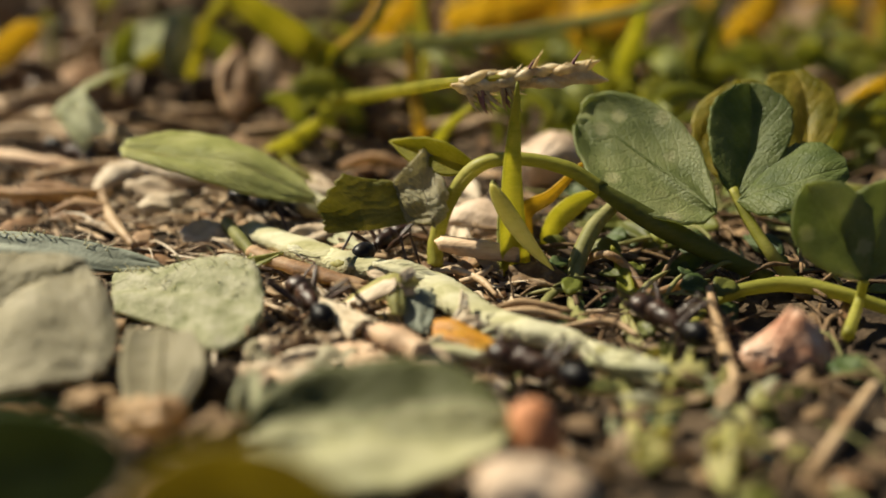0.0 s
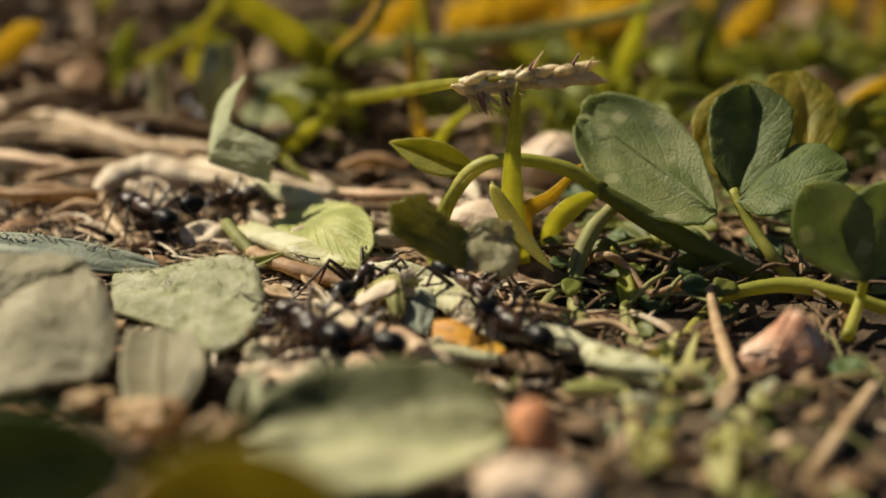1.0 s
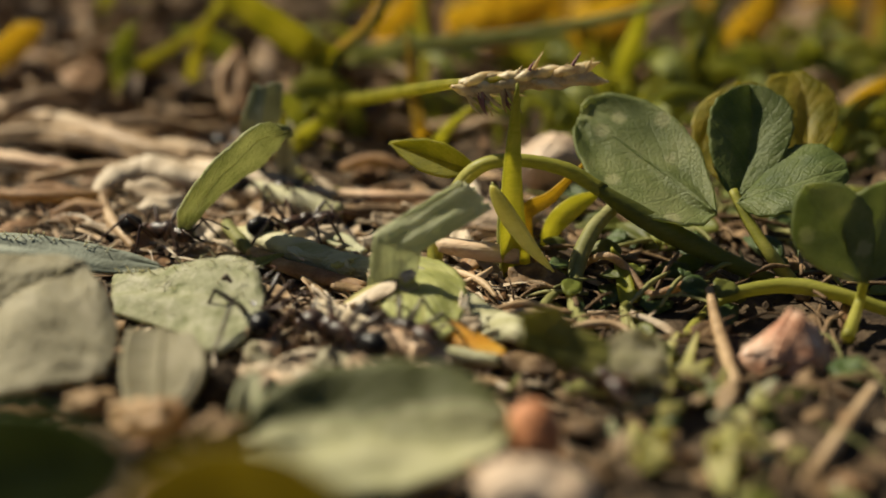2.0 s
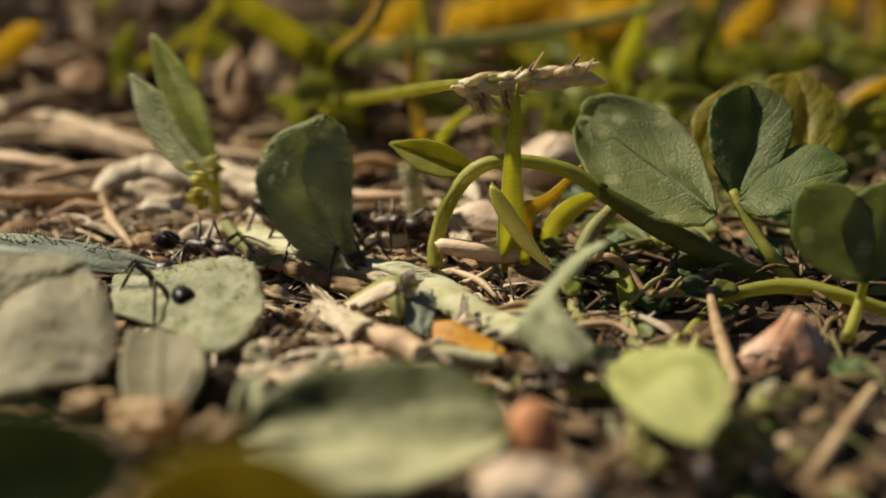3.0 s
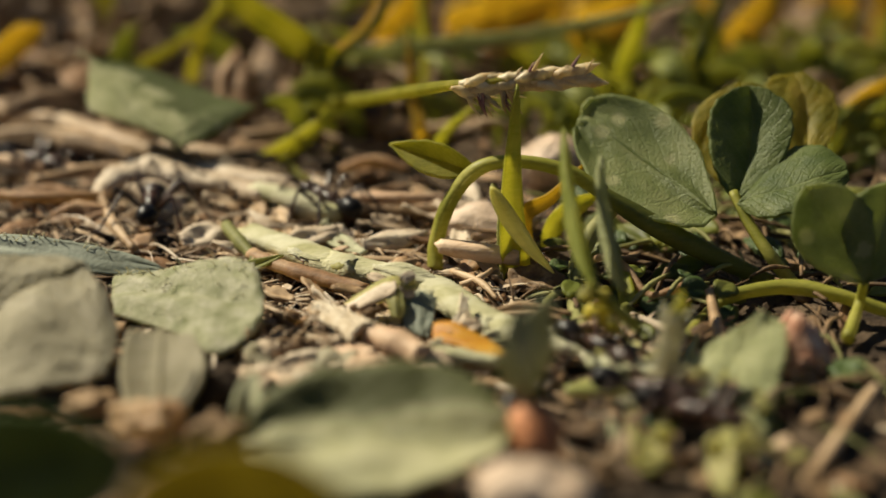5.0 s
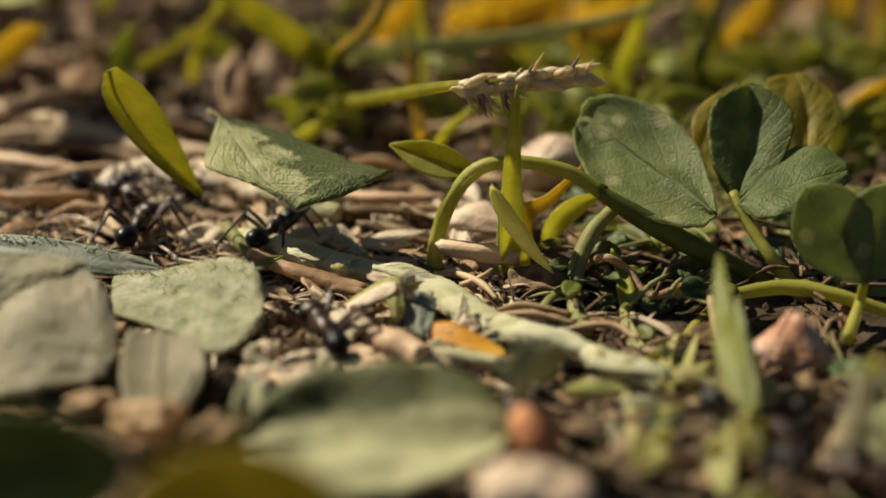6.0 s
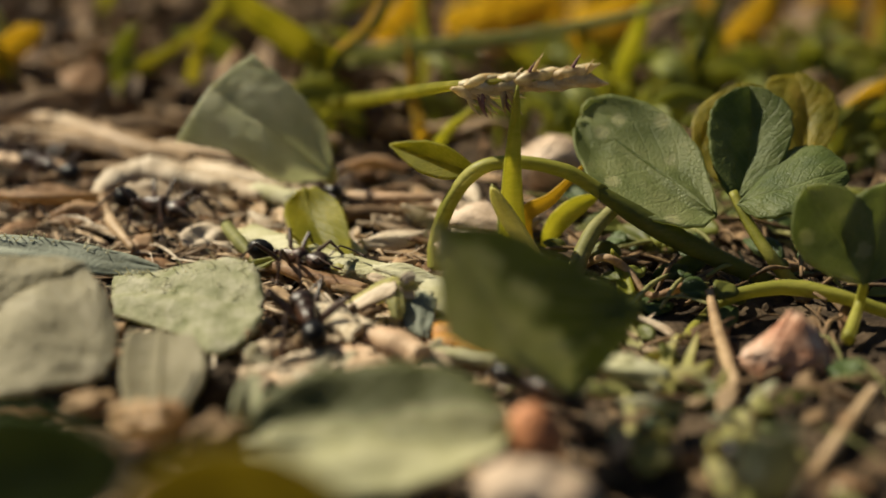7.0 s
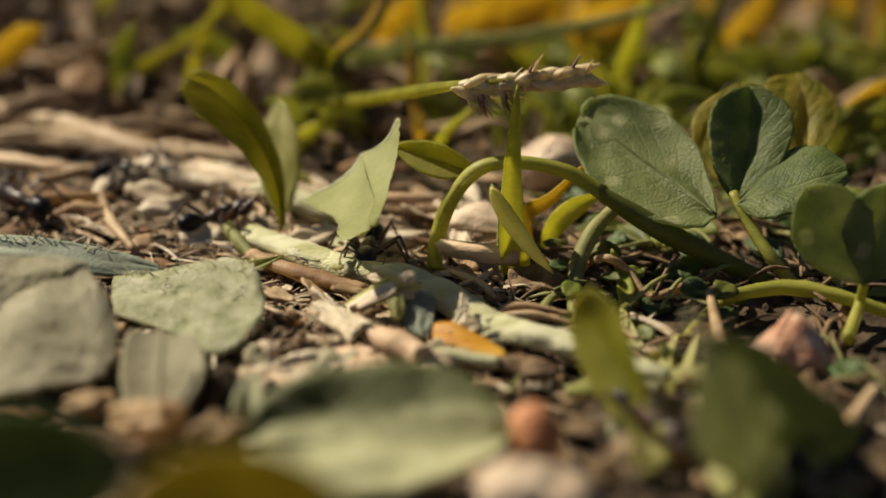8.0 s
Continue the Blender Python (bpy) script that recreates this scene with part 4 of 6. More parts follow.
solo("leaf_fragment", cut_leaf([(-2.1, -12.6, 1.8), (-2.3, -13.4, 1.2), (-2.3, -14.3, 0.6), (-1.7, -14.8, 0.3)], [(-1.3, -12.5, 2), (-1.3, -13.5, 1.3), (-1.4, -14.5, 0.6), (-1.2, -15, 0.2)], [(-0.4, -12.8, 1.7), (-0.5, -13.6, 1.1), (-0.6, -14.5, 0.6), (-0.9, -15, 0.1)], arch=0.04, wave=0.6, thick=0.14, seed=89, nu=40, nv=20), SLATELEAF, (-1.2, -13.8, 0), "ragged dark grey-green leaf fragment", "leaf")
solo("white_splinter", cut_leaf([(1.1, -13.7, 2.4), (0.9, -14.5, 1.6), (0.4, -15.3, 1)], [(1.3, -13.9, 2), (1.2, -14.8, 1.4), (1.1, -15.6, 0.9)], [(1.4, -13.8, 2.2), (1.6, -14.8, 1.3), (2, -15.3, 0.9)], arch=0.1, wave=0.8, thick=0.2, seed=95, nu=24, nv=10), SPLINT, (0.9, -15.2, 0), "whitish torn splinter standing on the stem", "wood chip")
for k, (bx, tip, w, mat) in enumerate((((0.52, -15.53, 0.6), (1.32, -9.04, 0.07), 0.7, CHIP), ((0.36, -15.94, 0.6), (2.14, -15.75, 1.4), 1.1, CHIP), ((1.67, -14.88, 0.5), (3, -13.96, 1), 1.2, PALELEAF), ((2.13, -16.34, 0.6), (5.06, -15.81, 0.9), 0.9, PALESTEM))):
    solo("wood_chip", leaf_geo(np.linalg.norm(V(*tip) - V(*bx)), w, "cut", 18, 0.05, 0.1, 0.8, 0.16, 90 + k, 10, 6).moved(frame_of(bx, tip, (-0.2, -0.7, 0.7))), mat, bx, "whitish torn chip on the stem", "wood chip")
for pts in (([(2.61, -12.66, 0.6), (4.73, -12.22, 1), (7.61, -12.9, 0.7)]), ([(2.88, -12.76, 0.5), (5.19, -13.13, 0.8), (7.82, -13.79, 0.5)]), ([(6.62, -14.42, 0.3), (9.75, -14.28, 0.6), (11.23, -15.88, 0.4)]), ([(0.57, -5.61, 0.6), (2.3, -8.06, 0.8), (3.29, -10.1, 0.5)]), ([(1.09, -7.27, 0.3), (2.31, -7.55, 0.9), (3.05, -6.45, 1)])):
    solo("thin_twig", tube(pts, (0.18, 0.26, 0.14), 7, 14, 0.15), STRAW, pts[1], "thin greyish dry twig", "twig")
for k, (bx, tip, w, mat, label) in enumerate((
        ((-20.81, 4.69, 1), (-18.23, 7.18, 1.4), 2.2, CHIP, "bright whitish chip on the litter"), ((-17.38, -0.16, 0.7), (-13.97, 1.22, 1), 2.0, CHIP, "broad beige chip on the litter"),
        ((-10.38, -0.98, 0.8), (-6.89, 0.1, 1.4), 1.6, CHIP, "pale torn chip behind the stem"), ((-5.35, -0.98, 0.8), (-0.9, 0.66, 1.2), 1.5, CHIP, "pale torn chip behind the stem"),
        ((-8.49, 1.22, 0.8), (-5.28, -2.58, 1), 1.2, PALELEAF, "pale torn chip behind the stem"), ((-9.27, -20.38, 0.5), (-5.81, -18.55, 0.7), 1.4, CHIP, "flat beige chip in the litter"),
        ((-6.04, -20.01, 0.5), (-2.03, -18.32, 0.6), 1.1, CHIP, "flat beige chip in the litter"), ((-9.69, -17.71, 0.5), (-7.17, -17.2, 0.8), 1.3, BARK, "dark bark flake in the litter"),
        ((-26.93, 4.08, 0.8), (-23.08, 4.42, 1.3), 2.2, DRYLEAF, "pinkish brown leaf flake in the litter"), ((-30.84, 8.97, 0.8), (-26.25, 8.44, 1.4), 2.6, DRYLEAF, "pinkish brown leaf flake in the litter"),
        ((3.01, -19.25, 0.5), (6.22, -20.45, 0.7), 1.3, BARK, "flat brown chip in the litter"), ((4.13, -6.08, 0.4), (7.54, -8.06, 0.8), 2.4, BARK, "dull brown flake under the grass"))):
    solo("wood_chip", leaf_geo(np.linalg.norm(V(*tip) - V(*bx)), w, "cut", (-14, 10, 24)[k % 3], 0.1, 0.15, 0.8, 0.22, 110 + k, 14, 8).moved(frame_of(bx, tip, (0.1, -0.5, 0.85))), mat, bx, label, "wood chip")
rng = np.random.RandomState(93)
for k in range(9):
    u = rng.rand()
    c = V(*(-10.25, -3.97, 1.9)) * (1 - u) + V(*(3.71, -16.86, 1.8)) * u + V(rng.uniform(-1, 1), rng.uniform(-1.2, 0.9), rng.uniform(-0.5, 0.0))
    d = V(rng.uniform(0.3, 1), rng.uniform(-0.7, 0.1), rng.uniform(-0.15, 0.15)) * rng.uniform(0.5, 1.5)
    solo("wood_chip", leaf_geo(2 * np.linalg.norm(d), rng.uniform(0.3, 1.0), ("cut", "point", "lance")[k % 3], rng.uniform(-25, 25), 0.1, 0.1, 0.9, 0.1, 330 + k, 10, 6).moved(frame_of(c - d, c + d, (rng.uniform(-0.4, 0.4), -0.4, 0.85))),
         (PALESTEM, CHIP, CREAMGREEN, STRAW)[k % 4], c, "peeling scrap on the pale stem", "wood chip", "scraps on the stem")
for k in range(22):
    c = V(*(-5.43, -19.7, 0.7)) + V(rng.uniform(-5, 6), rng.uniform(-3.5, 2.5), rng.uniform(-0.1, 0.3))
    d = V(rng.uniform(0.3, 1), rng.uniform(-0.5, 0.5), rng.uniform(-0.1, 0.2)) * rng.uniform(1.0, 2.2)
    solo("wood_chip", leaf_geo(2 * np.linalg.norm(d), rng.uniform(1.0, 2.3), ("cut", "oval")[k % 2], rng.uniform(-18, 18), 0.1, 0.1, 0.8, 0.16, 370 + k, 12, 8).moved(frame_of(c - d, c + d, (rng.uniform(-0.3, 0.3), -0.35, 0.9))),
         (CHIP, PINKWOOD, GREYLEAF)[k % 3], c, "broad pale chip at the near edge of the trail", "wood chip", "chips at the trail's edge")
rng = np.random.RandomState(91)
for k in range(18):
    u = rng.rand()
    c = V(*(-10.71, 0.66, 0.8)) * (1 - u) + V(*(2.54, -13, 0.6)) * u + V(rng.uniform(-2, 2), rng.uniform(-1.5, 4.0) if k % 3 else rng.uniform(-5, -1.5), rng.uniform(-0.2, 0.3))
    d = V(rng.uniform(-1, 1), rng.uniform(-0.6, 0.6), rng.uniform(-0.1, 0.35)) * rng.uniform(0.8, 1.8)
    solo("wood_chip", leaf_geo(2 * np.linalg.norm(d), rng.uniform(0.5, 1.3), ("cut", "point", "lance")[k % 3], rng.uniform(-25, 30), 0.1, 0.1, 0.9, 0.13, 130 + k, 10, 6).moved(frame_of(c - d, c + d, (rng.uniform(-0.4, 0.4), -0.4, 0.85))),
         (CHIP, PALELEAF, STRAW)[k % 3], c, "torn pale chip beside the stem", "wood chip", "chips by the stem")
stub = thing("green_stub", (-12.71, -2.01, 0), "broken green stem stub with a leaf tip", "stem")
part("stem", tube([(-14.53, 1.22, 1.2), (-13.28, -1.52, 1), (-11.88, -4.37, 0.7)], (0.37, 0.48, 0.33), 8, 12, 0.15), GREYSTEM, stub)
part("leaf_tip", blade([(-12.53, -5.93, 0.8), (-11.29, -5.47, 1.08), (-10.07, -5.29, 1.55)], 0.85, shape="lance", fold=30), LIGHTLEAF, stub)
straw = solo("straw_piece", tube([(-0.14, -3.69, 1.56), (2.37, -4.75, 1.57), (4.81, -4.87, 1.24)], (0.51, 0.62, 0.54), 10, 14, 0.05), PINKWOOD, (2.44, -2.01, 0), "short beige straw piece by the stalk", "straw")
# a nest of fibres and bark curls
rng = np.random.RandomState(77)
nest = thing("fibre_nest", (-7.41, -14.13, 0), "tangle of dry fibres and bark shreds", "litter")
for k in range(46):
    c = V(*(-7.52, -14.65, 0.4)) + V(rng.uniform(-3.4, 3.2), rng.uniform(-3.0, 3.2), rng.uniform(-0.1, 0.7))
    if k % 3:
        d = V(rng.uniform(-1, 1), rng.uniform(-0.5, 0.5), rng.uniform(-0.2, 0.7))
        e = V(rng.uniform(-0.4, 0.4), 0, rng.uniform(0.2, 0.6))
        part("fibre", tube([c - d, c + e, c + d], (0.05, 0.13, 0.05), 6, 10, 0.2, 0.6), (STRAW, CHIP, BARK)[k % 3 if k % 2 else 0], nest)
    else:
        n, w, turn = rng.uniform(1.0, 2.2), rng.uniform(0.35, 0.7), rng.uniform(2.0, 3.8)
        m = np.array(pose(*c, rng.uniform(-50, 50), rng.uniform(-40, 40), rng.uniform(0, 180)))
        part("shred", sheet(lambda u, v: V(w * math.sin(v * turn / 2), (u - 0.5) * n, w * (1 - math.cos(v * turn / 2)) * 0.8 + 0.15 * noise.noise((u * 4, v * 3, k))), 8, 10, 0.09).moved(m), (BARK, CHIP, DRYLEAF)[k // 3 % 3], nest)

# stones
solo("stone", rock_geo((1.12, 1.05, 1.12), 57, (19.33, -18.01, 0.35), 11, ((0.3, 0.4, 2.5), (1.7, 0.2, 1.1), (2.6, 0.1, -0.4), (-2.7, 0.2, -0.3), (-1.0, -1.2, 0.5), (1.5, -1.5, 0.1), (-1.6, -0.9, -1.9), (2.0, -1.0, -1.9), (-1.6, 1.8, -1.9), (2.0, 1.8, -1.9), (0.2, 1.6, 1.2))), STONE, (18.6, -21.85, 0), "angular reddish brown stone on soil", "stone")
solo("pebble", lump_geo((1.42, 1.5, 1.5), 6, 0.15, 1.0, 4, None, (4.37, -32.13, 2.53)), PEBBLE, (4.53, -30.02, 0), "small rounded orange-red pebble", "stone")
solo("stone", rock_geo((3.25, 2.4, 3), 8, (8.24, 11.5, 2.24), 20), PALESTONE, (8.25, 10.71, 0), "pale pink stone behind the grass", "stone")
solo("stone", lump_geo((3.28, 1.8, 1.47), 9, 0.25, 1.0, 4, None, (3.1, 2.42, 0.77)), PALESTONE, (3.08, 1.2, 0), "low pinkish brown stone behind the stalk", "stone")

# foreground leaves
def fallen(at, base, tip, width, face, mat, rib, label, **kw):
    ob = thing("fallen_leaf", at, label, "leaf")
    if kw.pop("plain", False):
        part("blade", leaf_geo(np.linalg.norm(V(*tip) - V(*base)), width, **kw).moved(frame_of(base, tip, face)), mat, ob)
    else:
        leaf_parts(ob, mat, rib, np.linalg.norm(V(*tip) - V(*base)), width, frame_of(base, tip, face), **kw)
    return ob


leaf = thing("fallen_leaf", (-21.5, -22, 0), "pale grey-green folded fallen leaf on the litter", "leaf")
grey_curves = ([(-26.8, -16.2, 5.1), (-24.9, -16.1, 5.5), (-23, -16.1, 5.5), (-21.2, -16.6, 5.5), (-19.9, -17.2, 5.4)], [(-26.2, -19.3, 2.6), (-24.4, -18.9, 3.5), (-22.6, -18.3, 4.4), (-20.9, -17.6, 5.1), (-19.8, -17.2, 5.3)], [(-25.1, -24.5, 0), (-21.6, -23.9, 0.9), (-18.5, -23.5, 1.4), (-17.4, -22.1, 2.3), (-18.2, -19.3, 4.1)])
part("blade_half", cut_leaf(*grey_curves, -1, 0.05, wave=0.3, thick=0.3, seed=21), GREYLEAF, leaf, "duller far half")
part("blade_half", cut_leaf(*grey_curves, 1, 0.06, wave=0.35, thick=0.3, seed=121), GREYLEAF, leaf)
part("midrib", tube(grey_curves[1], (0.2, 0.16, 0.1), 6, 20), GREYLEAF, leaf)
hairy = thing("fallen_leaf", (-14.2, -14, 0), "pale green leaf with a hairy rim", "leaf")
hairy_curves = ([(-20, -9, 1.5), (-17.7, -9.4, 1.9), (-15, -9.9, 2.7), (-12.3, -10.5, 3.2), (-11.1, -11.7, 3), (-10.4, -14.1, 2.2)], [(-19.9, -10.8, 1), (-17.3, -11.8, 1.4), (-14.8, -12.7, 1.7), (-12.7, -13.7, 1.8), (-11.2, -14.7, 1.9), (-10.3, -15.3, 1.9)], [(-19.3, -13.1, 0.7), (-16.7, -14.7, 0.7), (-14.7, -16.3, 0.6), (-13, -18.5, 0.5), (-11.2, -17.8, 1), (-10.3, -16.1, 1.5)])
part("blade", cut_leaf(*hairy_curves, arch=0.05, wave=0.35, thick=0.25, seed=22, nu=48, nv=22), HAIRYLEAF, hairy)
part("midrib", tube(hairy_curves[1], (0.16, 0.13, 0.06), 6, 20), HAIRYLEAF, hairy)
rng = np.random.RandomState(34)
g = Geo()
far_rim = spline(hairy_curves[0], 40)
inner = spline(hairy_curves[1], 40)
for i in range(110):
    k = int(rng.uniform(0, 33))
    c = far_rim[k] + (inner[k] - far_rim[k]) * 0.9 * rng.rand() ** 2
    d = V(rng.uniform(-0.7, 0.5), rng.uniform(-0.4, 0.1), rng.uniform(0.2, 0.8)) * rng.uniform(0.5, 1.3)
    tube([c, c + d * 0.55, c + d + V(rng.uniform(-0.3, 0.3), 0, -0.15)], (0.04, 0.034, 0.012), 5, 6, geo=g)
part("hairs", g, HAIR, hairy, "fine whitish hairs")
blue = fallen((-24.32, -3.05, 0), (-30.41, -6.36, 2.97), (-17.05, -8.88, 1.94), 2.16, (0.0, -0.6, 0.8), SLATELEAF, SLATELEAF, "bluish green leaf with fine white hairs", plain=True, shape="oval", fold=3, wave=0.3, seed=23)
def rim_hairs(base, tip, width, face, count, start, **kw):
    """Fine hairs along the far rim of a leaf and the strip beside it."""
    rng = np.random.RandomState(start)
    n = np.linalg.norm(V(*tip) - V(*base))
    fn, m = leaf_shape(n, width, **kw), frame_of(base, tip, face)
    g = Geo()
    for i in range(count):
        c = m[:3, :3] @ fn(rng.uniform(0.05, 0.75), -1 + 0.7 * rng.rand() ** 2) + m[:3, 3]
        d = V(rng.uniform(-0.5, 0.9), rng.uniform(-0.5, 0.1), rng.uniform(0.15, 0.8)) * rng.uniform(0.4, 1.1)
        tube([c, c + d * 0.5 + V(0, -0.05, rng.uniform(0, 0.2)), c + d + V(rng.uniform(-0.2, 0.3), 0, -0.1)], (0.035, 0.03, 0.012), 5, 8, geo=g)
    return g


part("hairs", rim_hairs((-30.41, -6.36, 2.97), (-17.05, -8.88, 1.94), 2.16, (0.0, -0.6, 0.8), 30, 31, shape="oval", fold=3, wave=0.3, seed=23), HAIR, blue, "fine whitish hairs")
leaf = thing("fallen_leaf", (-14.5, -26.6, 0), "grey curled fallen leaf standing on edge", "leaf")
part("blade", cut_leaf(*([(-16.9, -21.2, 3.2), (-17, -23.1, 2.6), (-16.7, -25.1, 1.9), (-16, -27, 1.3), (-14.9, -27.9, 1)], [(-15.3, -20.6, 3.3), (-14.9, -23.2, 2.6), (-14.7, -25.3, 2), (-14.7, -27, 1.5), (-14.7, -27.9, 1)], [(-13.5, -21.1, 2.9), (-12.6, -23, 2.4), (-12.6, -24.9, 1.8), (-13.3, -26.8, 1.2), (-14.4, -27.9, 1)]), arch=0.0, dome=0.12, wave=0.10, thick=0.3, seed=24), GREYLEAF, leaf)
part("dry_tip", lump_geo((1.7, 1.2, 1.02), 31, 0.6, 1.8, 4, None, (-14.52, -28.28, 1.41)), DRYLEAF, leaf, "brown shrivelled leaf tip")
part("midrib", tube([(-14.8, -23.0, 4.2), (-14.6, -24.6, 3.35), (-14.6, -26, 2.3), (-14.6, -27.4, 1.5)], (0.12, 0.16, 0.2), 6, 14), GREYLEAF, leaf)
fallen((-2.82, -32.63, 0), (-9.4, -32.34, 1.97), (3.27, -31.98, 2.94), 7.83, (0.0, -0.42, 0.9), TWOTONE, PALELEAF, "broad pale leaf, dark green far half partly standing in for shade", shape="round", fold=10, wave=0.3, seed=25)
# lump of soil colour added for the black shade between the leaves
solo("dark_clod", lump_geo((1.4, 1.2, 1.3), 33, 0.4, 1.3, 3, None, (-11.91, -23.23, 0.65)), SOIL, (-11.81, -24.29, 0), "dark lump standing in for a shaded gap", "soil")
solo("pale_shoot", blade([(-9.68, -28.19, 0), (-9.76, -28.16, 1.73), (-9.7, -26.51, 3.3)], 1.65, shape="oval", fold=25), PALELEAF, (-9.68, -28.19, 0), "short pale green shoot standing upright", "shoot")
for k, (at, size, mat, label) in enumerate((((-10.91, -31.3, 1.9), (1.31, 1.2, 0.98), BARK, "dusty brown clod of soil"), ((-18.34, -25.27, 0.9), (1.35, 1.0, 0.59), BARK, "dusty brown clod of soil"),
                                            ((3.89, -38.39, 2.91), (2.62, 2.0, 1), PALESTONE, "pale crusted clod of soil"))):
    solo("soil_clod", lump_geo(size, 50 + k, 0.45, 1.6, 4, None, at), mat, (at[0], at[1], 0), label, "soil")
fallen((-18.61, -34.82, 0), (-20.39, -44.46, 6.69), (-12.61, -44.18, 7.43), 5.86, (0.3, -0.95, 0.0), DEEPLEAF, DEEPLEAF, "dark green leaf low to the ground", shape="oval", fold=5, seed=26)
fallen((-9.44, -36.39, 0), (-11.67, -50.32, 8.13), (-3.36, -50.18, 8.51), 5.54, (0.2, -0.95, 0.2), MUDOLIVE, MUDOLIVE, "olive yellow leaf low to the ground", shape="oval", fold=5, seed=27)

# pale seedlings in the near corner
seedling = thing("pale_seedling", (13.26, -26.61, 0), "low yellow-green seedlings with small pale buds", "seedling")
for pts, w in (([(10.7, -11.45, 0.5), (11.14, -14.02, -0.41), (11.56, -16.31, -0.83), (11.5, -21.85, 0)], 30), ([(13.42, -33.74, 0), (13.56, -31.73, 0.74), (14.24, -29.26, 1.64)], 46), ([(12.33, -22.56, 0), (12.59, -18.14, -0), (13.65, -14.83, 0.3)], 24),
               ([(11.2, -21.85, 0), (12.49, -21.31, 0.08), (14.97, -19.05, 0.41)], 28), ([(9.36, -29.11, 0), (9.88, -25.56, 0.13), (9.65, -23.23, 0.65)], 26), ([(6.61, -21.85, 0), (9.41, -18.47, -0.9), (12.45, -19.4, -0.53)], 28),
               ([(15.43, -29.11, 0), (16.7, -29.81, 0.17), (18.16, -29.8, 0.2)], 36), ([(13.49, -21.85, 0), (13.4, -20.18, 0.24), (14.64, -15.75, 0.69)], 22)):
    part("leaf", blade(pts, w * 88 / 2926, (-0.5, -0.4, 0.77), shape="oval", fold=22), CREAMGREEN, seedling)
rng = np.random.RandomState(16)
for k in range(30):
    c = V(*(12.58, -24.98, 0.5)) + V(rng.uniform(-4.2, 4.6), rng.uniform(-7, 6), rng.uniform(0, 0.8))
    d = V(rng.uniform(-1, 1), rng.uniform(-0.5, 0.5), rng.uniform(-0.1, 0.9)) * rng.uniform(0.7, 1.6)
    part("leaf", leaf_geo(2 * np.linalg.norm(d), rng.uniform(0.5, 1.1), "lance", 22, 0.2, 0.1, 0.5, 0.14, 210 + k, 8, 4).moved(frame_of(c - d, c + d, (rng.uniform(-0.4, 0.4), -0.7, 0.6))), (PALELEAF, CREAMGREEN, STRAW, CREAMGREEN)[k % 4], seedling)
rng = np.random.RandomState(17)
for k in range(26):
    c = ((10.13, -30.6, 0.92), (13.26, -21.42, -0.21), (13.97, -31.54, 1.26), (11.88, -16.31, -0.83))[k % 4]
    c = V(*c) + V(rng.uniform(-1.3, 1.3), rng.uniform(-0.8, 0.8), rng.uniform(-0.9, 0.9))
    part("bud", lump_geo((0.42, 0.4, 0.5), 70 + k, 0.35, 1.4, 2, None, c), CREAMGREEN, seedling)
solo("straw_piece", tube([(22.76, -23.97, 1), (20.01, -28.63, 0.7), (17.17, -33.55, 0.5)], (0.35, 0.42, 0.32), 8, 14, 0.06), STRAW, (20.38, -27.25, 0), "pale dry straw lying on soil", "straw")
solo("straw_piece", tube([(16.1, -10.25, 1.12), (15.94, -15.86, 0.39), (15.81, -22.49, 0.3)], (0.27, 0.42, 0.38), 7, 14, 0.06), STRAW, (15.94, -21.85, 0), "broken straw leaning by a stone", "straw")

